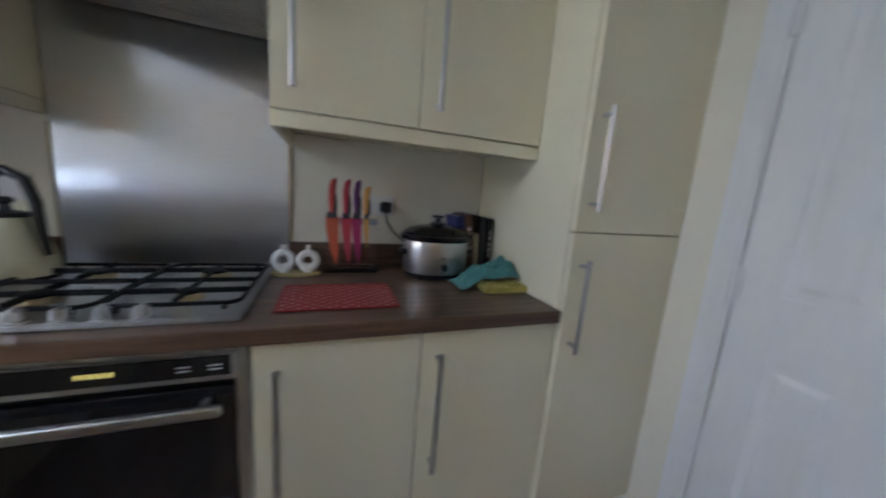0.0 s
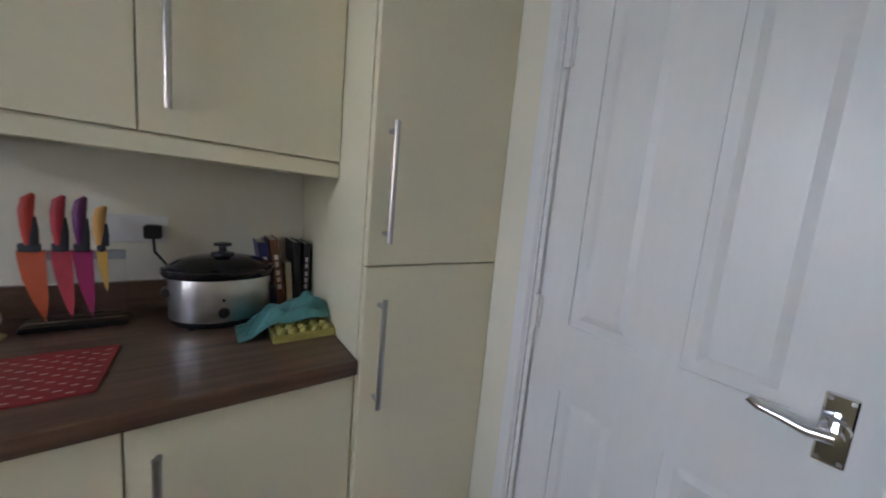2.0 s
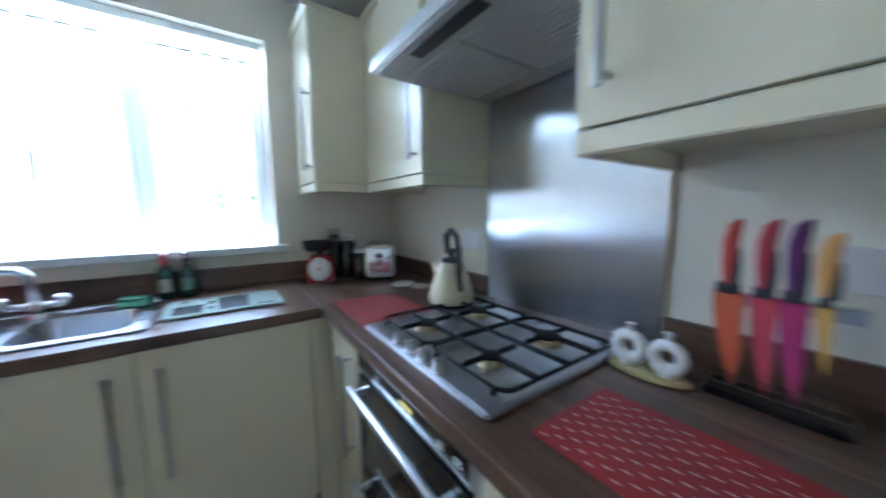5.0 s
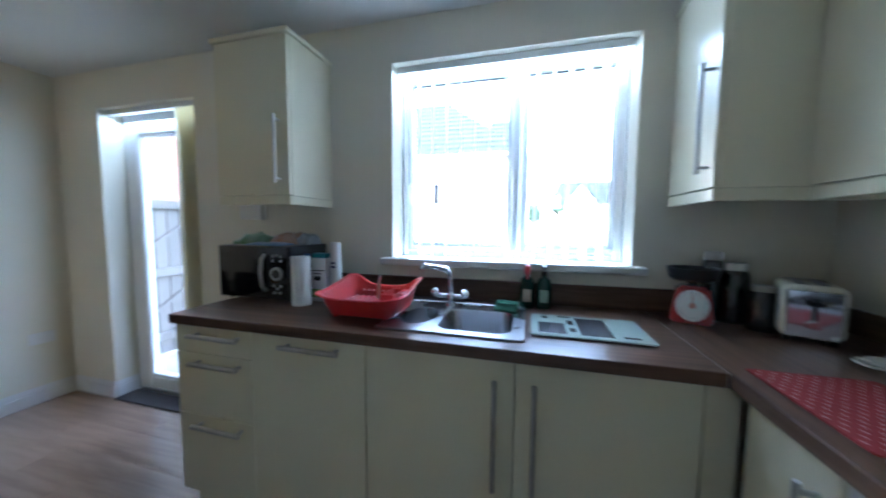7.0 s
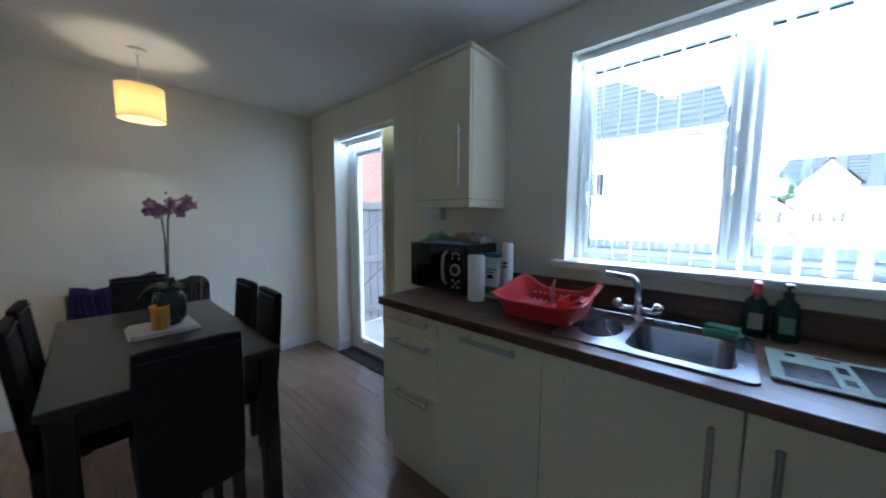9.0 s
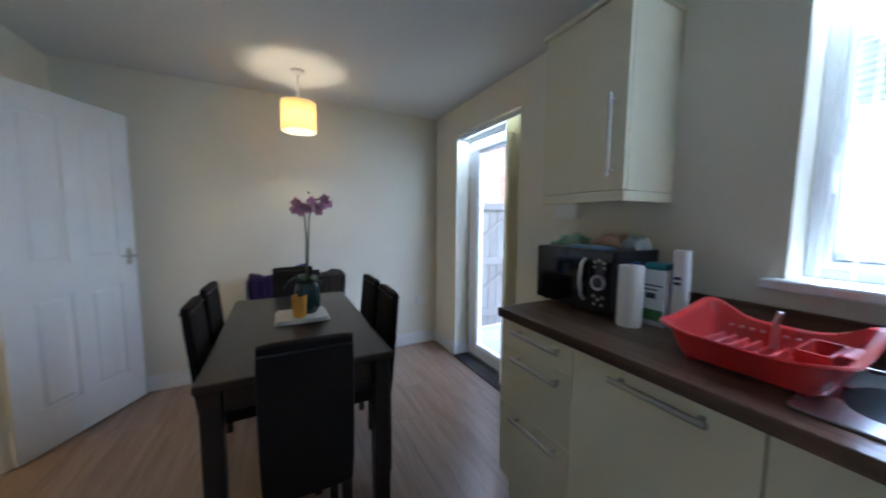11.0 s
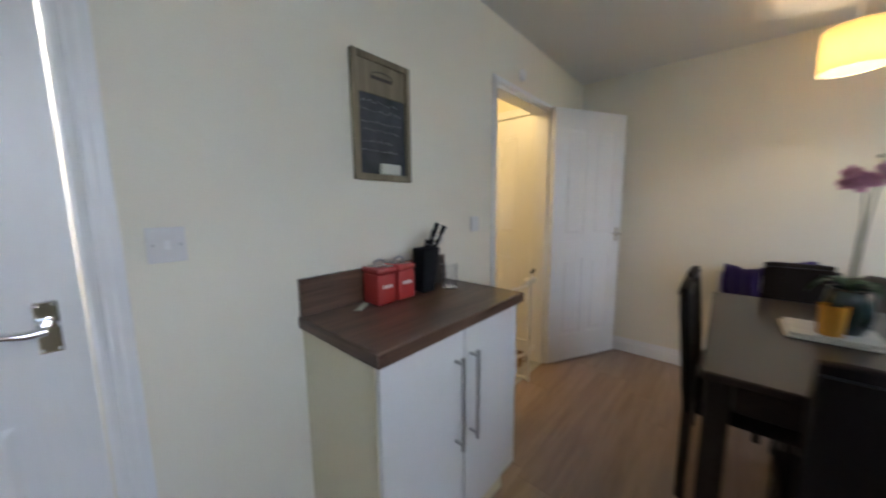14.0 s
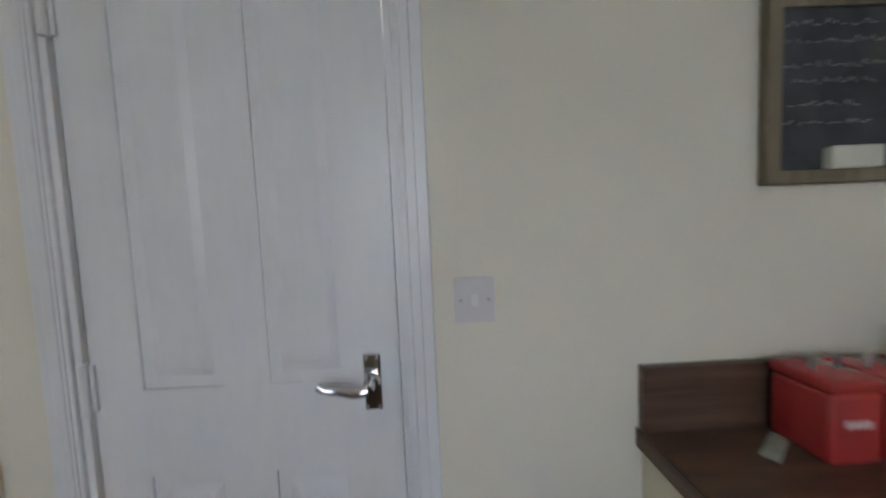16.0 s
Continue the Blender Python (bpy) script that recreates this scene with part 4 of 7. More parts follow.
s, B = socket("wall_socket", 0, -1.835, 1.155, 0.135, 0.082, "-x", "white double wall socket with a black plug")
for u in (-0.035, 0.035):
    part("rocker", B(u - 0.006, u + 0.006, 0.009, 0.012, 1.168, 1.186, 0.001), M_WPLAST, s)
pl = part("plug", bx(-0.045, -0.0095, -1.888, -1.846, 1.128, 1.170, 0.008, 3), M_BLACK, s, "black mains plug")
part("flex", tube([(-0.03, -1.868, 1.129), (-0.045, -1.872, 1.09), (-0.05, -1.90, 1.05), (-0.055, -1.935, 1.02), (-0.07, -1.965, 0.995)], 0.0035, 8), M_BLACK, pl, "black mains cable", True)
s, B = socket("wall_socket", 0, -0.745, 1.145, 0.13, 0.082, "-x", "white double wall socket above the kettle")
for u in (-0.033, 0.033):
    part("rocker", B(u - 0.006, u + 0.006, 0.009, 0.012, 1.158, 1.176, 0.001), M_WPLAST, s)
solid("wall_plate", bx(-0.010, -0.0003, -0.82, -0.69, 1.005, 1.095, 0.002), mat("cream_plate", (0.76, 0.72, 0.55), 0.35, grain=0.05), "cream blank plate under the socket", "wall plate")

# slow cooker
SCX, SCY = -0.20, -2.035


def oval(rx, ry, prof, seg=40, at=(0, 0, 0)):
    return moved(lathe(prof, seg), Matrix.Translation(at) @ Matrix.Diagonal((rx, ry, 1, 1)))


at = (SCX, SCY, WT)
sc = thing("slow_cooker", at, "oval steel slow cooker with a black glass lid", "slow cooker")
part("base", oval(0.095, 0.122, [(0, 0.004), (0.92, 0.004), (0.98, 0.012), (0.98, 0.024), (0, 0.024)], at=at), M_BLACK, sc, "black plastic base", True)
part("steel_casing", oval(0.096, 0.124, [(0.98, 0.022), (1.0, 0.028), (1.0, 0.134), (0.985, 0.140), (0.9, 0.140)], at=at), mat("casing_steel", (0.58, 0.58, 0.58), 0.27, 1.0, grain=0.1, scale=40, stretch=(1, 1, 10), stain=0.1, rough_var=0.1), sc, "brushed steel casing", True)
part("crock_rim", oval(0.102, 0.132, [(0.88, 0.138), (1.02, 0.140), (1.06, 0.150), (1.06, 0.160), (0.98, 0.164), (0.85, 0.160)], at=at), M_BLACKG, sc, "glossy black crock rim", True)
lid = part("lid", oval(0.098, 0.128, [(1.0, 0.163), (1.0, 0.168), (0.8, 0.184), (0.5, 0.194), (0, 0.198)], at=at), M_BLACKG, sc, "dark glass lid", True)
part("lid_knob", lathe([(0.030, 0.193), (0.028, 0.202), (0.010, 0.206), (0.009, 0.220), (0.022, 0.223), (0.022, 0.230), (0.0, 0.232)], 24, Matrix.Translation(at)), M_BLACK, lid, "black knob", True)
for sy in (-1, 1):
    part("side_handle", bx(SCX - 0.03, SCX + 0.03, SCY + sy * 0.122 - 0.016, SCY + sy * 0.122 + 0.016, WT + 0.085, WT + 0.105, 0.008, 3), M_BLACK, sc, smooth=True)
part("dial", cyl((SCX - 0.094, SCY + 0.0, WT + 0.052), (SCX - 0.112, SCY + 0.0, WT + 0.052), 0.013, bev=0.002), M_BLACK, sc, "black control dial", True)
part("pilot_light", cyl((SCX - 0.095, SCY, WT + 0.085), (SCX - 0.0985, SCY, WT + 0.085), 0.004, seg=10), M_BLACK, sc)
for dx, dy in ((-0.06, 0.07), (-0.06, -0.07), (0.06, 0.07), (0.06, -0.07)):
    part("foot", cyl((SCX + dx, SCY + dy, WT), (SCX + dx, SCY + dy, WT + 0.006), 0.008, seg=10), M_BLACK, sc)


# books against the tall cabinet
def book(y, t, h, d, cover, lean, label, bars=True, x=-0.10):
    """A standing book: spine towards the room, pages inside its boards."""
    m = Matrix.Translation((x, y, WT + 0.0006 + t * abs(math.sin(radians(lean))) * 0.5)) @ pose(0, 0, 0, lean, 0, 0)
    b = local_thing("book", label, "book", m, "row of cookery books")
    mc = mat("book_cover", cover, 0.4, grain=0.15, scale=40, stain=0.1)
    part("cover", merge(bx(-d / 2, d / 2, -t / 2, -t / 2 + 0.002, 0, h), bx(-d / 2, d / 2, t / 2 - 0.002, t / 2, 0, h), bx(-d / 2 - 0.003, -d / 2, -t / 2, t / 2, 0, h, 0.001)), mc, b)
    part("pages", bx(-d / 2, d / 2 - 0.004, -t / 2 + 0.002, t / 2 - 0.002, 0.003, h - 0.004), M_PAGE, b)
    if bars:
        part("spine_lettering", merge(*[bx(-d / 2 - 0.0036, -d / 2 - 0.003, -t * 0.22, t * 0.22, h * a, h * (a + 0.07)) for a in (0.3, 0.4, 0.5, 0.62, 0.72)]), M_DASH, b)


M_PAGE = mat("paper", (0.72, 0.68, 0.58), 0.8, grain=0.3, scale=200, stretch=(1, 20, 1))
book(-2.145, 0.012, 0.145, 0.11, (0.75, 0.74, 0.70), -9, "thin white paperback leaning on other books", False)
book(-2.172, 0.028, 0.228, 0.13, (0.03, 0.04, 0.16), -8, "dark blue cookery book with pale spine lettering")
book(-2.202, 0.026, 0.238, 0.14, (0.16, 0.07, 0.04), -7, "brown hardback cookery book")
book(-2.228, 0.018, 0.16, 0.13, (0.55, 0.46, 0.30), -4, "tan paperback standing among the books", False)
book(-2.250, 0.020, 0.23, 0.14, (0.02, 0.018, 0.02), -2, "black cookery book with a small pale label", False)
book(-2.275, 0.018, 0.225, 0.14, (0.015, 0.015, 0.015), 0, "black hardback book against the tall cabinet")

# yellow tray and teal cloth
M_GOLD = mat("gold_foil", (0.50, 0.44, 0.12), 0.35, 0.3, grain=0.4, scale=40, bump=0.3)
tr = thing("sweet_box", (-0.40, -2.215, WT), "low gold box with round sweets in a row", "box")
part("tray", merge(bx(-0.445, -0.355, -2.292, -2.135, WT + 0.0005, WT + 0.006), bx(-0.445, -0.441, -2.292, -2.135, WT + 0.006, WT + 0.022, 0.001), bx(-0.359, -0.355, -2.292, -2.135, WT + 0.006, WT + 0.022), bx(-0.441, -0.359, -2.292, -2.288, WT + 0.006, WT + 0.022), bx(-0.441, -0.359, -2.139, -2.135, WT + 0.006, WT + 0.022)), M_GOLD, tr)
for i in range(5):
    for j in range(2):
        part("sweet", lathe([(0, 0), (0.011, 0.004), (0.013, 0.012), (0.008, 0.021), (0, 0.024)], 14, Matrix.Translation((-0.42 + 0.035 * j, -2.155 - 0.03 * i, WT + 0.0065))), M_GOLD, tr, smooth=True)
cloth = bmesh.new()
nx, ny = 22, 34
grid = []
for i in range(nx + 1):
    row = []
    for j in range(ny + 1):
        u, v = i / nx, j / ny
        y = -2.060 - 0.232 * v
        x = -0.395 + 0.13 * u + 0.008 * math.sin(v * 5)
        hgt = 0.012 + 0.050 * math.exp(-((v - 0.78) / 0.20) ** 2) + 0.020 * math.exp(-((v - 0.35) / 0.18) ** 2)
        fold = 0.009 * math.sin(u * 15 + v * 9) + 0.005 * math.sin(u * 27 - v * 17 + 1)
        edge = math.sin(math.pi * min(max(u, 0.02), 0.98)) ** 0.6
        rest = min(1.0, max(0.0, (v - 0.12) / 0.25)) * min(1.0, (1.0 - u) * 3)
        z = WT + 0.005 + 0.028 * rest + max(0.0, hgt + fold) * edge * min(1, 4 * v + 0.15)
        row.append(cloth.verts.new((x - 0.02 * (1 - v), y, z)))
    grid.append(row)
for i in range(nx):
    for j in range(ny):
        cloth.faces.new((grid[i][j], grid[i + 1][j], grid[i + 1][j + 1], grid[i][j + 1]))
bmesh.ops.solidify(cloth, geom=cloth.faces[:], thickness=0.003)
solid("tea_towel", cloth, mat("teal_cloth", (0.16, 0.45, 0.45), 0.9, grain=0.3, scale=260, bump=0.6, sheen=0.3), "crumpled teal cloth thrown over the gold box", "cloth", smooth=True)

# kettle on the hob's back corner
KX, KY = -0.215, -0.885
M_ENAM = mat("cream_enamel", (0.72, 0.68, 0.48), 0.15, coat=0.5, grain=0.03, scale=20)
ke = thing("kettle", (KX, KY, WT), "cream enamel pyramid kettle with a black handle", "kettle")
T = Matrix.Translation((KX, KY, WT))
part("power_base", lathe([(0, 0), (0.085, 0.0), (0.085, 0.014), (0.07, 0.020), (0, 0.020)], 32, T.copy()), M_BLACK, ke, "black base", True)
part("kettle_body", lathe([(0, 0.0205), (0.082, 0.0205), (0.087, 0.030), (0.083, 0.055), (0.066, 0.11), (0.048, 0.158), (0.040, 0.168), (0, 0.170)], 36, T.copy()), M_ENAM, ke, smooth=True)
part("kettle_lid", lathe([(0.040, 0.1685), (0.038, 0.180), (0.012, 0.186), (0.010, 0.200), (0.017, 0.208), (0.012, 0.218), (0, 0.219)], 24, T.copy()), M_BLACK, ke, "black lid with a knob", True)
part("spout", tube([(KX - 0.01, KY + 0.055, WT + 0.105), (KX - 0.012, KY + 0.085, WT + 0.135), (KX - 0.014, KY + 0.098, WT + 0.155)], [0.020, 0.014, 0.011], 14), M_ENAM, ke, smooth=True)
part("kettle_handle", tube([(KX - 0.0, KY + 0.02, WT + 0.20), (KX - 0.01, KY + 0.015, WT + 0.265), (KX - 0.012, KY - 0.015, WT + 0.285), (KX - 0.014, KY - 0.05, WT + 0.265), (KX - 0.02, KY - 0.07, WT + 0.21), (KX - 0.022, KY - 0.074, WT + 0.14), (KX - 0.022, KY - 0.085, WT + 0.075)], [0.010, 0.012, 0.012, 0.012, 0.012, 0.011, 0.008], 12), M_BLACK, ke, "black curved handle", True)

# toaster
TX, TY = -0.20, -0.20
to = local_thing("toaster", "cream two-slice toaster with a chrome face", "toaster", pose(TX, TY, WT, 0, 0, -25))
part("toaster_body", bx(-0.075, 0.075, -0.12, 0.12, 0.012, 0.185, 0.028, 5), mat("toaster_cream", (0.74, 0.71, 0.58), 0.2, coat=0.3, grain=0.03), to, smooth=True)
part("end_panel", bx(-0.06, 0.06, -0.1265, -0.119, 0.02, 0.17, 0.003, 2), M_CHROME, to, "chrome end panel")
for x in (-0.025, 0.025):
    part("slot", bx(x - 0.012, x + 0.012, -0.085, 0.085, 0.1842, 0.1862), M_BLACK, to)
part("lever", merge(bx(-0.004, 0.004, -0.14, -0.126, 0.08, 0.15), bx(-0.018, 0.018, -0.15, -0.138, 0.125, 0.14, 0.004, 2)), M_BLACK, to)
part("dial", cyl((0, -0.126, 0.06), (0, -0.142, 0.06), 0.016, bev=0.002), M_CHROME, to, smooth=True)
for x, y in ((-0.05, -0.09), (0.05, -0.09), (-0.05, 0.09), (0.05, 0.09)):
    part("foot", cyl((x, y, 0), (x, y, 0.014), 0.010, seg=12), M_BLACK, to)

# coasters
for x, y, z in ((-0.20, -0.455, 0), (-0.185, -0.46, 0.0065), (-0.145, -0.545, 0)):
    co = thing("coaster", (x, y, WT + z), "round pale wooden coaster", "coaster", "coasters by the kettle")
    part("disc", lathe([(0, 0.0004), (0.046, 0.0004), (0.048, 0.003), (0.046, 0.006), (0, 0.006)], 28, Matrix.Translation((x, y, WT + z))), mat("coaster_birch", (0.66, 0.62, 0.52), 0.5, grain=0.15, scale=60), co, smooth=True)
    part("print_ring", lathe([(0.030, 0.0061), (0.036, 0.0064), (0.036, 0.0061)], 28, Matrix.Translation((x, y, WT + z))), M_SATIN, co)

# kitchen scales
wx, wy = -0.50, -0.125
sca = local_thing("kitchen_scales", "red kitchen scales with a dial and a black pan", "scales", pose(wx, wy, WT, 0, 0, -20) @ Matrix.Diagonal((0.82, 0.82, 0.95, 1)))
M_REDEN = mat("red_enamel", (0.44, 0.045, 0.04), 0.25, coat=0.4, grain=0.05)
bod = bmesh.new()
q0 = [bod.verts.new(p) for p in ((-0.085, -0.07, 0), (0.085, -0.07, 0), (0.085, 0.07, 0), (-0.085, 0.07, 0))]
q1 = [bod.verts.new(p) for p in ((-0.06, -0.045, 0.15), (0.06, -0.045, 0.15), (0.06, 0.05, 0.15), (-0.06, 0.05, 0.15))]
bod.faces.new(q0[::-1])
bod.faces.new(q1)
for i in range(4):
    bod.faces.new((q0[i], q0[(i + 1) % 4], q1[(i + 1) % 4], q1[i]))
bmesh.ops.bevel(bod, geom=bod.edges[:], offset=0.012, segments=3, affect="EDGES")
part("scale_body", bod, M_REDEN, sca, smooth=True)
dm = Matrix.Translation((0, -0.062, 0.075)) @ pose(0, 0, 0, 80)
dial = part("dial", lathe([(0, 0), (0.062, 0), (0.062, 0.010), (0.056, 0.013), (0, 0.012)], 36, dm.copy()), M_WPLAST, sca, "round white dial", True)
part("hub", lathe([(0, 0.012), (0.012, 0.012), (0.010, 0.016), (0, 0.016)], 16, dm.copy()), mat("pink_hub", (0.6, 0.25, 0.2), 0.4, grain=0.05), dial)
part("needle", moved(bx(-0.0015, 0.0015, 0.0, 0.046, 0.0135, 0.0145), dm.copy()), M_REDEN, dial)
part("tick_marks", merge(*[moved(bx(-0.001, 0.001, 0.047, 0.054, 0.0124, 0.0136), dm @ pose(0, 0, 0, 0, 0, 15 * i)) for i in range(24)]), M_BLACK, dial)
part("stem", cyl((0, 0, 0.15), (0, 0, 0.172), 0.02), M_BLACK, sca)
part("pan", lathe([(0, 0.170), (0.075, 0.170), (0.092, 0.180), (0.105, 0.222), (0.101, 0.222), (0.088, 0.186), (0, 0.176)], 36), M_BLACK, sca, "black weighing pan", True)

# dark jars in the corner
M_JAR = mat("dark_glass", (0.015, 0.018, 0.022), 0.08, coat=0.5, grain=0.1)
for x, y, r, h in ((-0.345, -0.075, 0.048, 0.23), (-0.30, -0.17, 0.045, 0.16), (-0.405, -0.06, 0.035, 0.27)):
    j = thing("storage_jar", (x, y, WT), "tall dark glass jar with a grey lid", "jar", "dark jars in the corner")
    part("jar_body", lathe([(0, 0.0005), (r, 0.0005), (r * 1.02, 0.01), (r, h * 0.8), (r * 0.8, h * 0.88), (0, h * 0.88)], 28, Matrix.Translation((x, y, WT))), M_JAR, j, smooth=True)
    part("jar_lid", lathe([(0, h * 0.88), (r * 0.85, h * 0.88), (r * 0.85, h), (0, h)], 28, Matrix.Translation((x, y, WT))), M_HOODG, j, "grey lid", True)

# ---- sink run ----
SKX0, SKX1, SKY0, SKY1 = -1.64, -1.125, -0.545, -0.125
M_SINK = mat("sink_steel", (0.50, 0.51, 0.53), 0.2, 1.0, grain=0.12, scale=30, bump=0.04, stretch=(10, 1, 1), stain=0.15, rough_var=0.15)
sk = thing("sink", (-1.45, -0.33, WT), "stainless steel one-and-a-half bowl sink", "sink")


def plate_with_holes(outline, holes, z):
    """A flat sheet with rounded holes, filled by triangles."""
    bm = bmesh.new()
    for loop in (outline, *holes):
        vs = [bm.verts.new((x, y, z)) for x, y in loop]
        for a, b in zip(vs, vs[1:] + vs[:1]):
            bm.edges.new((a, b))
    bmesh.ops.triangle_fill(bm, edges=bm.edges[:], use_beauty=True)
    bmesh.ops.recalc_face_normals(bm, faces=bm.faces[:])
    for f in bm.faces:
        if f.normal.z < 0:
            f.normal_flip()
    return bm


def ellipse(cx, cy, rx, ry, n=28):
    return [(cx + rx * math.cos(2 * math.pi * i / n), cy + ry * math.sin(2 * math.pi * i / n)) for i in range(n)]


big = rounded(-1.43, -1.165, -0.505, -0.225, 0.055, 7)
small = ellipse(-1.53, -0.36, 0.072, 0.115)
part("deck", plate_with_holes(rounded(SKX0, SKX1, SKY0, SKY1, 0.02, 5), [big, small], WT + 0.006), M_SINK, sk)
part("rim", merge(tube([(x, y, WT + 0.004) for x, y in rounded(SKX0, SKX1, SKY0, SKY1, 0.02, 5)], 0.004, 8, True)), M_SINK, sk, smooth=True)
for lp, depth in ((big, 0.16), (small, 0.10)):
    bm = bmesh.new()
    cx, cy = sum(p[0] for p in lp) / len(lp), sum(p[1] for p in lp) / len(lp)
    rings = []
    for k, z in ((1.0, 0.006), (0.985, -0.004), (0.95, -depth * 0.75), (0.90, -depth * 0.93), (0.80, -depth), (0.12, -depth - 0.004)):
        rings.append([bm.verts.new((cx + (x - cx) * k, cy + (y - cy) * k, WT + z)) for x, y in lp])
    for a, b in zip(rings, rings[1:]):
        for i in range(len(lp)):
            bm.faces.new((a[i], b[i], b[(i + 1) % len(lp)], a[(i + 1) % len(lp)]))
    bm.faces.new(rings[-1])
    b = part("bowl", bm, M_SINK, sk, "deep brushed steel bowl", True)
    part("waste", lathe([(0, 0.0), (0.03, 0.0), (0.032, 0.004), (0.02, 0.005), (0, 0.002)], 24, Matrix.Translation((cx, cy, WT - depth - 0.003))), M_CHROME, b, smooth=True)

tp = thing("mixer_tap", (-1.45, -0.165, WT + 0.006), "chrome kitchen mixer tap with two handles", "tap")
T = Matrix.Translation((-1.45, -0.165, WT + 0.006))
part("tap_body", merge(lathe([(0, 0), (0.028, 0), (0.026, 0.008), (0.020, 0.014), (0.018, 0.05), (0.014, 0.06), (0, 0.06)], 24, T.copy()), cyl((-1.51, -0.165, WT + 0.045), (-1.39, -0.165, WT + 0.045), 0.011)), M_CHROME, tp, smooth=True)
part("spout", tube([(-1.45, -0.165, WT + 0.05), (-1.452, -0.168, WT + 0.11), (-1.456, -0.172, WT + 0.150), (-1.472, -0.19, WT + 0.172), (-1.512, -0.235, WT + 0.184), (-1.548, -0.275, WT + 0.192), (-1.553, -0.282, WT + 0.178)], [0.014, 0.0125, 0.012, 0.012, 0.0115, 0.012, 0.011], 14), M_CHROME, tp, smooth=True)
for sx in (-1, 1):
    part("tap_handle", merge(cyl((-1.45 + sx * 0.055, -0.165, WT + 0.045), (-1.45 + sx * 0.062, -0.185, WT + 0.06), 0.010), lathe([(0, 0), (0.016, 0.002), (0.019, 0.012), (0.017, 0.024), (0.010, 0.030), (0, 0.031)], 16, Matrix.Translation((-1.45 + sx * 0.062, -0.187, WT + 0.055)) @ pose(0, 0, 0, 25, sx * 25))), M_CHROME, tp, smooth=True)

# dish rack
RX0, RX1, RY0, RY1 = -1.915, -1.575, -0.51, -0.20
M_REDP = mat("red_plastic", (0.60, 0.032, 0.03), 0.32, coat=0.1, grain=0.06, scale=40, stain=0.06)
dr = thing("dish_rack", ((RX0 + RX1) / 2, (RY0 + RY1) / 2, WT), "bright red plastic dish rack with slotted sides", "dish rack")
bm = bmesh.new()
rings = []
corner = rounded(-0.5, 0.5, -0.5, 0.5, 0.16, 6)
lp0 = []
for p, q in zip(corner, corner[1:] + corner[:1]):
    n = 8 if math.hypot(q[0] - p[0], q[1] - p[1]) > 0.3 else 1
    lp0 += [(p[0] + (q[0] - p[0]) * i / n, p[1] + (q[1] - p[1]) * i / n) for i in range(n)]
cx, cy, sx, sy = (RX0 + RX1) / 2, (RY0 + RY1) / 2, RX1 - RX0, RY1 - RY0


def rim_h(x, y):
    """Rim height over the outline: high humps at the back corners, a dip along the front and between the humps."""
    back = min(1.0, max(0.0, (y + 0.2) / 0.55))
    hump = math.exp(-((abs(x) - 0.48) / 0.17) ** 2)
    return 0.074 + 0.050 * hump * back + 0.014 * hump * (1 - back)


for k, f in ((0.0, 0.78), (0.012, 0.80), (0.5, 0.90), (0.94, 0.97), (1.0, 1.06), (0.95, 1.08), (0.93, 1.05), (0.9, 0.955), (0.5, 0.885), (0.05, 0.785)):
    rings.append([bm.verts.new((cx + x * sx * f, cy + y * sy * f, WT + 0.012 + (rim_h(x, y)) * k)) for x, y in lp0])
for a, b in zip(rings, rings[1:]):
    for i in range(len(lp0)):
        bm.faces.new((a[i], a[(i + 1) % len(lp0)], b[(i + 1) % len(lp0)], b[i]))
bm.faces.new(rings[0][::-1])
bm.faces.new(rings[-1])
bmesh.ops.recalc_face_normals(bm, faces=bm.faces[:])
part("basket", bm, M_REDP, dr, smooth=True)
# uncut slots: pale blocks carry the light that would show through them
M_SLOT_LIGHT = mat("slot_light", (0.62, 0.30, 0.30), 0.6, grain=0.1)
for i in range(10):
    x = RX0 + 0.06 + i * 0.024
    part("slot", bx(x - 0.004, x + 0.004, RY1 - 0.0285, RY1 - 0.0165, WT + 0.058, WT + 0.066, 0.002), M_SLOT_LIGHT, dr, "pale block for light showing through a drainage slot")
for i in range(9):
    x = RX0 + 0.07 + i * 0.027
    part("peg", bx(x - 0.003, x + 0.003, RY0 + 0.07, RY1 - 0.09, WT + 0.016, WT + 0.055, 0.002), M_REDP, dr)
part("grip_slot", merge(bx(RX1 - 0.028, RX1 - 0.010, cy - 0.05, cy + 0.05, WT + 0.088, WT + 0.096, 0.003)), M_REDP, dr)
part("cutlery_pot", merge(bx(RX1 - 0.085, RX1 - 0.03, cy - 0.10, cy + 0.03, WT + 0.03, WT + 0.034), bx(RX1 - 0.085, RX1 - 0.081, cy - 0.10, cy + 0.03, WT + 0.034, WT + 0.10), bx(RX1 - 0.034, RX1 - 0.03, cy - 0.10, cy + 0.03, WT + 0.034, WT + 0.10), bx(RX1 - 0.081, RX1 - 0.034, cy - 0.10, cy - 0.096, WT + 0.034, WT + 0.10), bx(RX1 - 0.081, RX1 - 0.034, cy + 0.026, cy + 0.03, WT + 0.034, WT + 0.10)), M_REDP, dr)
for dx, dy in ((-0.11, -0.1), (0.11, -0.1), (-0.11, 0.1), (0.11, 0.1)):
    part("foot", cyl((cx + dx, cy + dy, WT + (0.0065 if dx > 0 else 0.0005)), (cx + dx, cy + dy, WT + 0.014), 0.010, seg=12), M_REDP, dr)
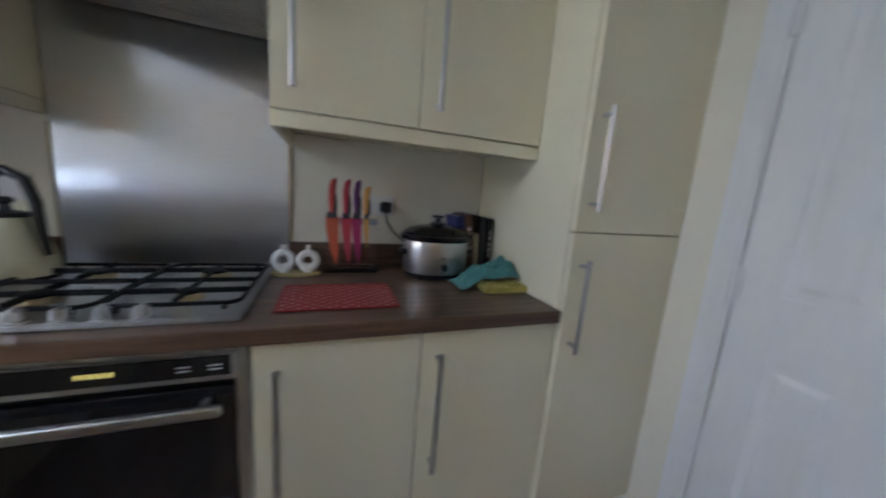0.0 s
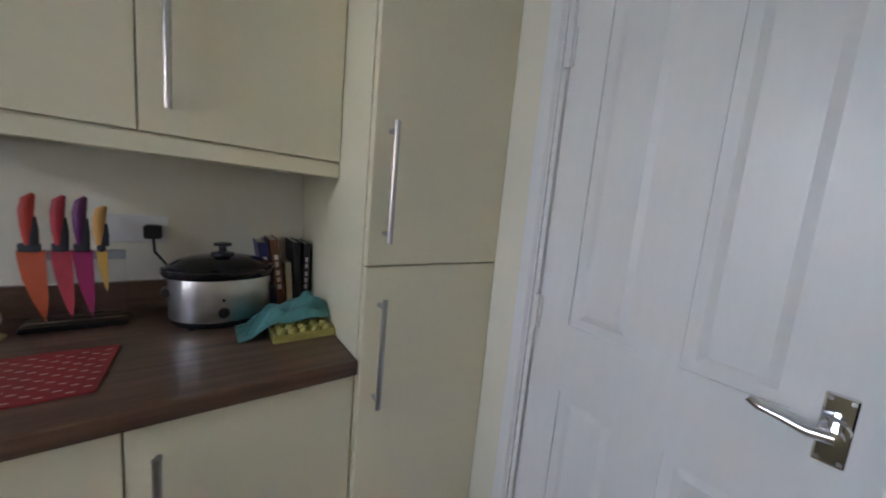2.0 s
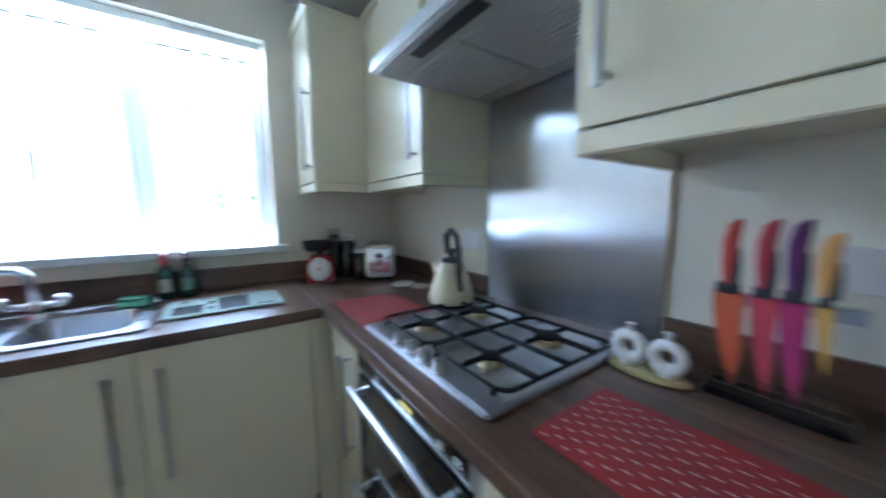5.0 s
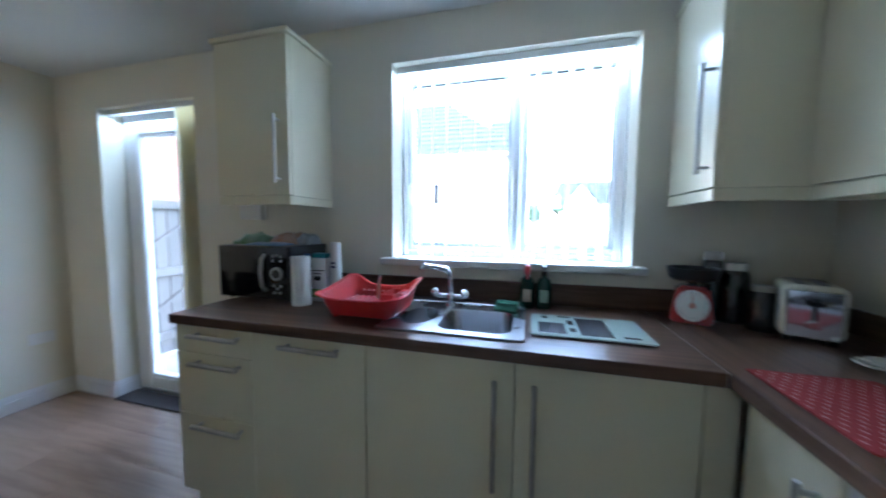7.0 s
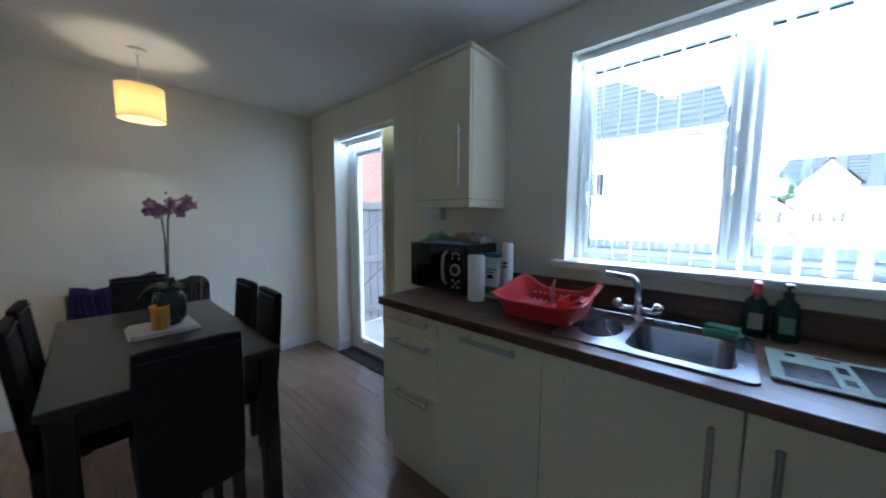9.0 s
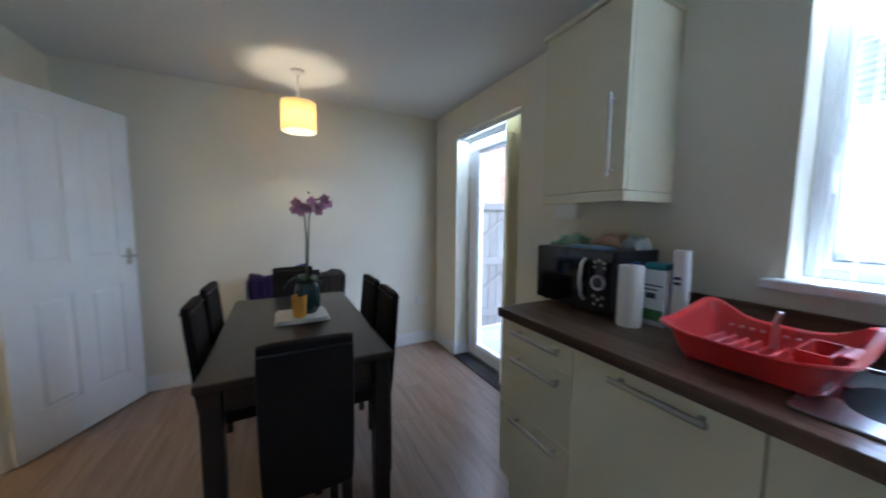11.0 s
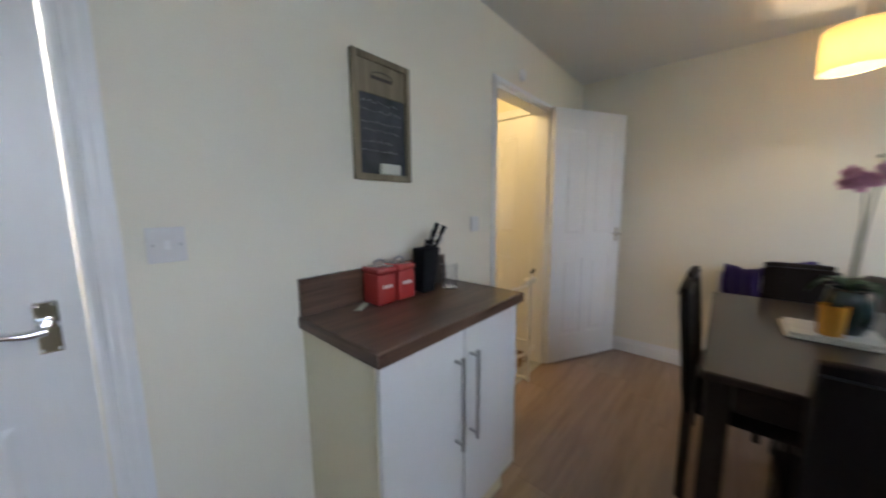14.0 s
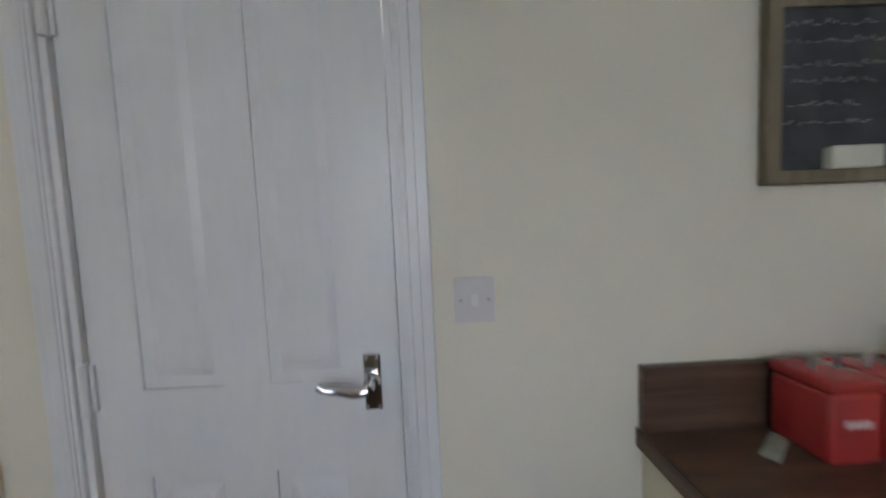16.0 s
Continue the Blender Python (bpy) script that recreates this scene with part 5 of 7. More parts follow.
solid("knife", merge(bx(-1.735, -1.72, -0.33, -0.327, WT + 0.05, WT + 0.125, 0.001), tube([(-1.7275, -0.3285, WT + 0.12), (-1.72, -0.33, WT + 0.15)], 0.006, 8)), M_STEEL, "table knife standing in the dish rack", "knife")

# glass worktop saver with printed panels
cb = thing("worktop_saver", (-0.90, -0.35, WT), "pale green glass worktop saver with dark panels", "chopping board")
part("glass_board", prism(rounded(-1.10, -0.725, -0.475, -0.222, 0.008, 4), WT + 0.004, WT + 0.009, 0.001), mat("mint_glass", (0.55, 0.66, 0.60), 0.12, coat=0.4, grain=0.05, scale=20), cb)
M_SLATE = mat("dark_print", (0.05, 0.055, 0.065), 0.25, grain=0.4, scale=50, dark=(0.12, 0.12, 0.13))
for a, b, c, e in ((-1.075, -0.985, -0.45, -0.33), (-0.94, -0.84, -0.45, -0.25), (-1.06, -1.04, -0.275, -0.245), (-0.972, -0.952, -0.34, -0.29), (-0.972, -0.952, -0.42, -0.38), (-1.0, -0.955, -0.25, -0.236), (-0.81, -0.765, -0.445, -0.43)):
    part("printed_panel", bx(a, b, c, e, WT + 0.0091, WT + 0.0096), M_SLATE, cb)
for x in (-1.085, -0.74):
    for y in (-0.46, -0.237):
        part("foot", cyl((x, y, WT + 0.0002), (x, y, WT + 0.005), 0.006, seg=10), M_WPLAST, cb)

# bottles and sponge
M_DKG = mat("dark_green_plastic", (0.015, 0.05, 0.04), 0.2, coat=0.3, grain=0.05)
for x, y, label, trig in ((-1.118, -0.085, "dark spray bottle with a red trigger", True), (-1.045, -0.085, "dark green soap bottle with a pump", False)):
    b = thing("bottle", (x, y, WT), label, "bottle", "bottles behind the sink")
    part("bottle_body", moved(lathe([(0, 0.0005), (0.030, 0.0005), (0.033, 0.008), (0.033, 0.10), (0.026, 0.128), (0.012, 0.142), (0.012, 0.152), (0, 0.152)], 28), Matrix.Translation((x, y, WT)) @ Matrix.Diagonal((1, 0.75, 1, 1))), M_DKG, b, smooth=True)
    part("label", bx(x - 0.018, x + 0.018, y - 0.0262, y - 0.0235, WT + 0.03, WT + 0.085, 0.001), mat("bottle_label", (0.42, 0.36, 0.30) if trig else (0.25, 0.38, 0.30), 0.5, grain=0.4, scale=80), b, "small printed label")
    if trig:
        part("trigger", merge(cyl((x, y, WT + 0.15), (x, y, WT + 0.172), 0.014, seg=16), bx(x - 0.012, x + 0.012, y - 0.05, y + 0.02, WT + 0.172, WT + 0.192, 0.005, 2), tube([(x, y - 0.028, WT + 0.172), (x, y - 0.04, WT + 0.155), (x, y - 0.036, WT + 0.135)], 0.005, 8)), mat("pink_red_plastic", (0.62, 0.08, 0.10), 0.35, grain=0.05), b, "red trigger head", True)
    else:
        part("pump", merge(cyl((x, y, WT + 0.15), (x, y, WT + 0.165), 0.013, seg=16), cyl((x, y, WT + 0.165), (x, y, WT + 0.185), 0.005, seg=10), bx(x - 0.010, x + 0.010, y - 0.04, y + 0.012, WT + 0.182, WT + 0.192, 0.004, 2)), M_BLACK, b, "black pump head", True)
sp = thing("sponge", (-1.20, -0.20, WT + 0.010), "green washing-up sponge on the sink's edge", "sponge")
part("foam", moved(bx(-0.045, 0.045, -0.028, 0.028, 0, 0.026, 0.005, 2), pose(-1.20, -0.196, WT + 0.0102, 0, 0, -12)), mat("green_foam", (0.16, 0.40, 0.26), 0.95, grain=0.5, scale=180, bump=0.8), sp)
part("scourer", moved(bx(-0.045, 0.045, -0.028, 0.028, 0.0262, 0.033, 0.002), pose(-1.20, -0.196, WT + 0.0102, 0, 0, -12)), mat("dark_scourer", (0.08, 0.22, 0.14), 0.95, grain=0.6, scale=260, bump=1.0), sp)

# microwave and what stands by it
mw = local_thing("microwave_oven", "black microwave with a round dial and curved handle", "microwave", pose(-2.375, -0.21, WT, 0, 0, 0))
part("case", bx(-0.20, 0.20, -0.115, 0.16, 0.012, 0.262, 0.006, 2), M_BLACK, mw)
part("front", bx(-0.20, 0.20, -0.131, -0.1155, 0.014, 0.26, 0.005, 3), M_BLACKG, mw, "glossy black front")
part("door_window", bx(-0.175, 0.055, -0.1335, -0.1312, 0.05, 0.225, 0.001), M_BLACKG, mw)
part("handle", tube([(0.075, -0.131, 0.055), (0.072, -0.150, 0.075), (0.070, -0.156, 0.14), (0.072, -0.150, 0.205), (0.075, -0.131, 0.225)], 0.008, 10), M_SATIN, mw, "curved steel handle", True)
dl = part("dial", merge(lathe([(0.022, 0), (0.031, 0), (0.031, 0.010), (0.027, 0.012), (0.022, 0.010)], 32, Matrix.Translation((0.140, -0.1312, 0.135)) @ pose(0, 0, 0, 90))), M_SATIN, mw, "steel dial ring", True)
part("dial_knob", lathe([(0, 0), (0.021, 0), (0.020, 0.014), (0, 0.015)], 28, Matrix.Translation((0.140, -0.1312, 0.135)) @ pose(0, 0, 0, 90)), M_BLACK, dl, smooth=True)
for i, (x, z) in enumerate(((0.120, 0.215), (0.140, 0.222), (0.160, 0.215), (0.118, 0.195), (0.162, 0.195), (0.120, 0.078), (0.160, 0.078), (0.140, 0.066), (0.124, 0.046), (0.156, 0.046))):
    part("button", cyl((x, -0.1312, z), (x, -0.1345, z), 0.0065, seg=12), M_SATIN, mw)
for x, y in ((-0.17, -0.09), (0.17, -0.09), (-0.17, 0.13), (0.17, 0.13)):
    part("foot", cyl((x, y, 0.0003), (x, y, 0.014), 0.012, seg=12), M_BLACK, mw)

MWT = WT + 0.2625


def soft_bag(name, x, y, z, lx, ly, h, colour, label, seed):
    """A soft, lumpy packet."""
    random.seed(seed)
    bm = bx(x - lx / 2, x + lx / 2, y - ly / 2, y + ly / 2, z, z + h)
    bmesh.ops.subdivide_edges(bm, edges=bm.edges[:], cuts=7, use_grid_fill=True)
    for v in bm.verts:
        u, w = (v.co.x - x) / (lx / 2), (v.co.y - y) / (ly / 2)
        k = (max(0, 1 - abs(u) ** 3) * max(0, 1 - abs(w) ** 3)) ** 0.5
        n = noise.noise(Vector((v.co.x * 22 + seed, v.co.y * 22, v.co.z * 22)))
        v.co.z = z + (v.co.z - z) * (0.25 + 0.75 * k) * (1 + 0.45 * n)
        v.co.x += 0.006 * noise.noise(Vector((v.co.y * 30, v.co.z * 30, seed)))
    bmesh.ops.recalc_face_normals(bm, faces=bm.faces[:])
    return solid(name, bm, mat(name + "_film", colour, 0.3, grain=0.55, scale=28, bump=0.4, stain=0.4, stain_scale=18, dark=tuple(min(1, 0.25 + c * 0.4) for c in colour)), label, "packet", "packets on the microwave", smooth=True)


soft_bag("bread_bag", -2.48, -0.20, MWT, 0.16, 0.14, 0.05, (0.10, 0.26, 0.10), "crumpled green food packet on the microwave", 3)
soft_bag("snack_packet", -2.33, -0.14, MWT, 0.17, 0.12, 0.055, (0.32, 0.16, 0.06), "brown and orange food packet on the microwave", 5)
soft_bag("blue_packet", -2.345, -0.265, MWT, 0.20, 0.10, 0.014, (0.03, 0.18, 0.42), "flat blue packet on the microwave's front", 8)
soft_bag("clear_packet", -2.225, -0.13, MWT, 0.07, 0.12, 0.05, (0.22, 0.24, 0.26), "grey translucent food packet on the microwave", 9)

M_PAPER = mat("kitchen_paper", (0.80, 0.79, 0.77), 0.9, grain=0.08, scale=160, bump=0.5)
kr = thing("kitchen_roll", (-2.110, -0.335, WT), "upright white kitchen paper roll", "paper roll")
part("paper", lathe([(0.012, 0.0005), (0.041, 0.0005), (0.0415, 0.01), (0.0415, 0.215), (0.040, 0.22), (0.012, 0.22)], 36, Matrix.Translation((-2.110, -0.335, WT))), M_PAPER, kr, smooth=True)
part("card_core", lathe([(0.0118, 0.0005), (0.0118, 0.219), (0.0102, 0.219), (0.0102, 0.0005)], 24, Matrix.Translation((-2.110, -0.335, WT))), mat("card", (0.40, 0.30, 0.2), 0.9, grain=0.2), kr, smooth=True)
cn = thing("carton", (-2.07, -0.235, WT), "white carton with a green lid and printed face", "carton")
part("box_body", bx(-2.11, -2.03, -0.265, -0.205, WT + 0.0005, WT + 0.205, 0.003, 2), M_WPLAST, cn)
part("lid", bx(-2.105, -2.035, -0.262, -0.208, WT + 0.2055, WT + 0.228, 0.004, 2), mat("teal_lid", (0.02, 0.20, 0.24), 0.4, grain=0.1), cn, "teal lid")
part("print", merge(bx(-2.10, -2.04, -0.2662, -0.2652, WT + 0.145, WT + 0.15), bx(-2.10, -2.055, -0.2662, -0.2652, WT + 0.13, WT + 0.135), bx(-2.095, -2.06, -0.2662, -0.2652, WT + 0.10, WT + 0.12)), M_SLATE, cn, "dark printed bars")
part("green_band", bx(-2.108, -2.032, -0.2664, -0.2652, WT + 0.02, WT + 0.06), mat("green_print", (0.12, 0.30, 0.08), 0.5, grain=0.3, scale=60), cn, "green printed band")
ca = thing("spray_can", (-2.005, -0.22, WT), "tall white aerosol can with dark lettering", "can")
T = Matrix.Translation((-2.005, -0.22, WT))
part("can_body", lathe([(0, 0.0005), (0.026, 0.0005), (0.0265, 0.004), (0.0265, 0.20), (0.022, 0.215), (0, 0.215)], 28, T.copy()), M_WPLAST, ca, smooth=True)
part("cap", lathe([(0.0255, 0.205), (0.0255, 0.275), (0.023, 0.28), (0, 0.28)], 28, T.copy()), M_WPLAST, ca, smooth=True)
part("print", merge(*[bx(-2.016, -1.992, -0.2475, -0.2455, WT + z, WT + z + 0.010) for z in (0.16, 0.178)]), mat("navy_print", (0.02, 0.03, 0.12), 0.4, grain=0.1), ca, "navy printed bars")
bt = thing("bottle", (-2.165, -0.245, WT), "dark bottle with a blue cap behind the paper roll", "bottle")
T = Matrix.Translation((-2.155, -0.235, WT))
part("bottle_body", lathe([(0, 0.0005), (0.026, 0.0005), (0.026, 0.16), (0.012, 0.19), (0.012, 0.20), (0, 0.20)], 24, T.copy()), M_JAR, bt, smooth=True)
part("cap", lathe([(0.014, 0.195), (0.014, 0.222), (0, 0.224)], 20, T.copy()), mat("blue_cap", (0.02, 0.09, 0.30), 0.4, grain=0.1), bt, "blue cap", True)

# timer box, notice and hook under the boiler cupboard
solid("timer_box", merge(bx(-2.76, -2.61, -0.045, -0.0004, 1.30, 1.385, 0.006, 2)), M_WPLAST, "white boiler timer box on the wall", "timer")
nt_ = thing("wall_calendar", (-2.70, -0.004, 1.48), "narrow paper calendar with a dark picture", "calendar")
part("sheet", bx(-2.735, -2.665, -0.003, -0.0004, 1.47, 1.83, 0.0005), M_PAPER, nt_)
part("picture", bx(-2.73, -2.67, -0.0042, -0.0031, 1.64, 1.825), mat("calendar_print", (0.20, 0.13, 0.10), 0.5, grain=0.6, scale=30, dark=(0.5, 0.42, 0.36)), nt_, "brown printed picture")

# ---- door wall ----
s, B = socket("light_switch", -1.528, YS, 1.177, 0.075, 0.086, "+y", "white single light switch beside the closed door")
part("rocker", B(-0.006, 0.006, 0.009, 0.013, 1.166, 1.188, 0.001), M_WPLAST, s)
for u in (-0.026, 0.026):
    part("screw", B(u - 0.003, u + 0.003, 0.009, 0.0098, 1.174, 1.180), M_SATIN, s)
s, B = socket("light_switch", -2.81, YS, 1.17, 0.07, 0.08, "+y", "white single light switch beside the open doorway")
part("rocker", B(-0.006, 0.006, 0.009, 0.013, 1.16, 1.182, 0.001), M_WPLAST, s)
s, B = socket("wall_socket", XW, -0.16, 0.46, 0.13, 0.08, "+x", "white double wall socket in the dining corner")
for u in (-0.033, 0.033):
    part("rocker", B(u - 0.006, u + 0.006, 0.009, 0.012, 0.47, 0.488, 0.001), M_WPLAST, s)
solid("wall_sensor", lathe([(0, 0), (0.035, 0), (0.034, 0.012), (0.024, 0.020), (0, 0.021)], 28, Matrix.Translation((-3.31, YS + 0.0003, 2.07)) @ pose(0, 0, 0, -90)), M_WPLAST, "small round white sensor above the doorway", "sensor", smooth=True)

# chalkboard
CX0, CX1, CZ0, CZ1 = -2.335, -2.065, 1.365, 1.812
ch = thing("chalkboard", ((CX0 + CX1) / 2, YS + 0.01, CZ0), "small chalkboard in a weathered wooden frame", "chalkboard")
for n, b in (("frame_side", bx(CX0, CX0 + 0.024, YS + 0.001, YS + 0.022, CZ0, CZ1, 0.002)), ("frame_side", bx(CX1 - 0.024, CX1, YS + 0.001, YS + 0.022, CZ0, CZ1, 0.002)), ("frame_rail", bx(CX0 + 0.024, CX1 - 0.024, YS + 0.001, YS + 0.021, CZ0, CZ0 + 0.024, 0.002)), ("frame_rail", bx(CX0 + 0.024, CX1 - 0.024, YS + 0.001, YS + 0.021, CZ1 - 0.024, CZ1, 0.002))):
    part(n, b, M_OLDWOOD, ch)
part("head_board", bx(CX0 + 0.024, CX1 - 0.024, YS + 0.001, YS + 0.014, CZ1 - 0.135, CZ1 - 0.024, 0.001), M_OLDWOOD, ch, "plain wooden head board")
part("carved_lines", merge(tube([(-2.2 + 0.05 * math.cos(a), YS + 0.0145, CZ1 - 0.07 + 0.018 * math.sin(a)) for a in [math.pi * i / 12 for i in range(13)]], 0.0015, 6), *[bx(-2.245 + i * 0.02, -2.229 + i * 0.02, YS + 0.014, YS + 0.0152, CZ1 - 0.082, CZ1 - 0.070) for i in range(5)]), M_ESPV, ch, "faint dark marks")
part("slate", bx(CX0 + 0.024, CX1 - 0.024, YS + 0.001, YS + 0.010, CZ0 + 0.024, CZ1 - 0.135), mat("chalk_slate", (0.035, 0.038, 0.045), 0.8, grain=0.5, scale=14, bump=0.1, dark=(0.11, 0.115, 0.125), stain=0.4, stain_scale=9), ch, "dark slate with chalk smears")
random.seed(4)
M_CHALK = mat("chalk", (0.42, 0.43, 0.44), 0.95, grain=0.5, scale=300)
for r in range(6):
    strokes = []
    x = CX1 - 0.035 - random.uniform(0, 0.02)
    z = CZ1 - 0.160 - r * 0.036 + random.uniform(-0.004, 0.004)
    end = CX0 + 0.04 + random.uniform(0, 0.06)
    while x > end:
        w = random.uniform(0.005, 0.014)
        strokes.append(tube([(x, YS + 0.0102, z), (x - w * 0.4, YS + 0.0102, z + random.uniform(-0.005, 0.009)), (x - w, YS + 0.0102, z + random.uniform(-0.005, 0.005))], 0.0009, 5))
        x -= w + random.choice((0.001, 0.002, 0.010))
    part("chalk_line", merge(*strokes), M_CHALK, ch, "faint unreadable chalk writing")
er = part("note_block", bx(-2.27, -2.175, YS + 0.0105, YS + 0.030, CZ0 + 0.024, CZ0 + 0.064, 0.003), mat("pale_card", (0.66, 0.65, 0.56), 0.7, grain=0.1), ch, "pale block in the tray")

# canisters
for i, x in enumerate((-2.108, -2.203)):
    c = thing("canister", (x, -2.660, WT), "square red tin canister with a small handle", "canister", "pair of red canisters")
    part("tin", bx(x - 0.043, x + 0.043, -2.705, -2.610, WT + 0.0005, WT + 0.115, 0.008, 3), M_REDEN, c, smooth=True)
    part("lid", bx(x - 0.045, x + 0.045, -2.707, -2.608, WT + 0.1155, WT + 0.138, 0.007, 3), M_REDEN, c, smooth=True)
    part("lid_handle", tube([(x - 0.022, -2.657, WT + 0.137), (x - 0.020, -2.657, WT + 0.156), (x, -2.657, WT + 0.163), (x + 0.020, -2.657, WT + 0.156), (x + 0.022, -2.657, WT + 0.137)], 0.004, 8), M_SATIN, c, "wire handle", True)
    part("label", merge(*[bx(x - 0.020 + 0.011 * k, x - 0.012 + 0.011 * k, -2.6098, -2.6088, WT + 0.062, WT + 0.074) for k in range(4)]), M_DASH, c, "white lettering as plain bars")

# black knife block with knives
kb = thing("knife_block", (-2.335, -2.635, WT), "black tapered knife block with several long handles", "knife block")
M_BLOCK = mat("matt_black_block", (0.010, 0.010, 0.012), 0.6, grain=0.2, scale=60, spec=0.25)
block = bx(-0.042, 0.042, -0.038, 0.038, 0.0005, 0.185, 0.010, 3)
for v in block.verts:
    k = 0.82 + 0.30 * v.co.z / 0.185
    v.co.x, v.co.y = v.co.x * k - 0.10 * max(0.0, v.co.z - 0.01), v.co.y * k
part("block", moved(block, Matrix.Translation((-2.328, -2.645, WT))), M_BLOCK, kb, smooth=True)
for dx, dy, dz, tl in ((-0.010, 0.010, 0.105, 0.045), (-0.024, -0.012, 0.075, 0.035), (0.014, 0.008, 0.040, 0.010), (-0.034, 0.014, 0.090, 0.060)):
    p0 = Vector((-2.345 + dx, -2.645 + dy, WT + 0.178))
    p1 = p0 + Vector((-tl, 0.004, dz))
    part("knife", tube([p0, p0.lerp(p1, 0.15), p0.lerp(p1, 0.6), p1], [0.007, 0.010, 0.009, 0.011], 10), M_BLOCK, kb, "long black handle", True)
    part("rivet", cyl(p0.lerp(p1, 0.55) + Vector((0, 0.0085, 0)), p0.lerp(p1, 0.55) + Vector((0, 0.0105, 0)), 0.003, seg=8), M_STEEL, kb)
for dx in (-0.016, 0.012):
    c = Vector((-2.395 + dx, -2.628, WT + 0.215))
    part("scissor_loop", tube([c + Vector((0.015 * math.cos(2 * math.pi * i / 16), 0, 0.018 * math.sin(2 * math.pi * i / 16))) for i in range(16)], 0.0035, 6, True), M_STEEL, kb, "steel scissor handle", True)
part("scissor_shank", tube([(-2.399, -2.628, WT + 0.197), (-2.378, -2.634, WT + 0.170)], 0.004, 6), M_STEEL, kb, "steel scissor shank", True)
gl = thing("glass_tumbler", (-2.44, -2.60, WT), "clear straight glass tumbler beside the knife block", "glass")
part("glass_wall", lathe([(0, 0.0005), (0.032, 0.0005), (0.036, 0.105), (0.034, 0.105), (0.030, 0.006), (0, 0.006)], 28, Matrix.Translation((-2.44, -2.60, WT))), M_ACR, gl, smooth=True)
solid("photo_frame", moved(bx(-0.05, 0.05, -0.006, 0.006, 0, 0.12, 0.003), pose(-2.475, YS + 0.035, WT + 0.0006, 8, 0, 0)), M_ESPV, "small dark frame leaning on the upstand", "picture frame")
solid("paper_note", moved(bx(-0.045, 0.045, -0.012, 0.012, 0, 0.003), pose(-2.030, -2.66, WT + 0.0005, 0, 0, 35)), mat("green_white_card", (0.55, 0.62, 0.50), 0.6, grain=0.4, scale=60), "small pale card lying by the canisters", "card")

# ---- dining table ----
TBX0, TBX1, TBY0, TBY1 = -3.835, -2.625, -1.73, -1.06
tb = thing("dining_table", ((TBX0 + TBX1) / 2, (TBY0 + TBY1) / 2, 0), "dark espresso wooden dining table with square legs", "table")
part("tabletop", bx(TBX0, TBX1, TBY0, TBY1, 0.722, 0.752, 0.006, 2), M_ESP, tb)
for x in (TBX0 + 0.045, TBX1 - 0.045):
    for y in (TBY0 + 0.045, TBY1 - 0.045):
        part("leg", bx(x - 0.032, x + 0.032, y - 0.032, y + 0.032, 0, 0.722, 0.004), M_ESPV, tb)
for a in ((TBX0 + 0.08, TBX1 - 0.08, TBY0 + 0.025, TBY0 + 0.045), (TBX0 + 0.08, TBX1 - 0.08, TBY1 - 0.045, TBY1 - 0.025), (TBX0 + 0.025, TBX0 + 0.045, TBY0 + 0.08, TBY1 - 0.08), (TBX1 - 0.045, TBX1 - 0.025, TBY0 + 0.08, TBY1 - 0.08)):
    part("apron", bx(*a, 0.635, 0.7215, 0.001), M_ESP, tb)

# ---- dining chairs ----
M_LEATH = mat("brown_black_leather", (0.012, 0.0085, 0.008), 0.5, grain=0.3, scale=140, bump=0.35, stain=0.2, rough_var=0.15, dark=(0.018, 0.013, 0.012), spec=0.14)


def padded(x0, x1, y0, y1, z0, z1, r, puff):
    bm = bx(x0, x1, y0, y1, z0, z1)
    bmesh.ops.subdivide_edges(bm, edges=bm.edges[:], cuts=5, use_grid_fill=True)
    c = Vector(((x0 + x1) / 2, (y0 + y1) / 2, (z0 + z1) / 2))
    h = Vector((abs(x1 - x0) / 2, abs(y1 - y0) / 2, abs(z1 - z0) / 2))
    for v in bm.verts:
        d = v.co - c
        q = Vector((max(-h.x + r, min(h.x - r, d.x)), max(-h.y + r, min(h.y - r, d.y)), max(-h.z + r, min(h.z - r, d.z))))
        e = d - q
        if e.length > 1e-6:
            d = q + e.normalized() * r
        v.co = c + d
    return bm


ch0 = local_thing("dining_chair", "dark leather dining chair with a high padded back", "chair", pose(-2.50, -1.400, 0, 0, 0, 180), "chairs round the table")
CW = 0.28
part("seat", padded(-0.02, 0.33, -CW / 2, CW / 2, 0.40, 0.475, 0.022, 0), M_LEATH, ch0, smooth=True)
part("backrest", moved(padded(-0.055, -0.012, -CW / 2, CW / 2, 0.40, 0.935, 0.018, 0), Matrix.Translation((0, 0, 0.4)) @ pose(0, 0, 0, 0, -5, 0) @ Matrix.Translation((0, 0, -0.4))), M_LEATH, ch0, smooth=True)
part("seam", moved(bx(-0.0575, -0.0095, -CW / 2 + 0.01, CW / 2 - 0.01, 0.905, 0.909, 0.001), Matrix.Translation((0, 0, 0.4)) @ pose(0, 0, 0, 0, -5, 0) @ Matrix.Translation((0, 0, -0.4))), M_BLACK, ch0, "stitched seam")
for x, y in ((0.30, -CW / 2 + 0.025), (0.30, CW / 2 - 0.025), (-0.035, -CW / 2 + 0.025), (-0.035, CW / 2 - 0.025)):
    part("leg", merge(bx(x - 0.017, x + 0.017, y - 0.017, y + 0.017, 0, 0.405, 0.003)), M_ESPV, ch0)
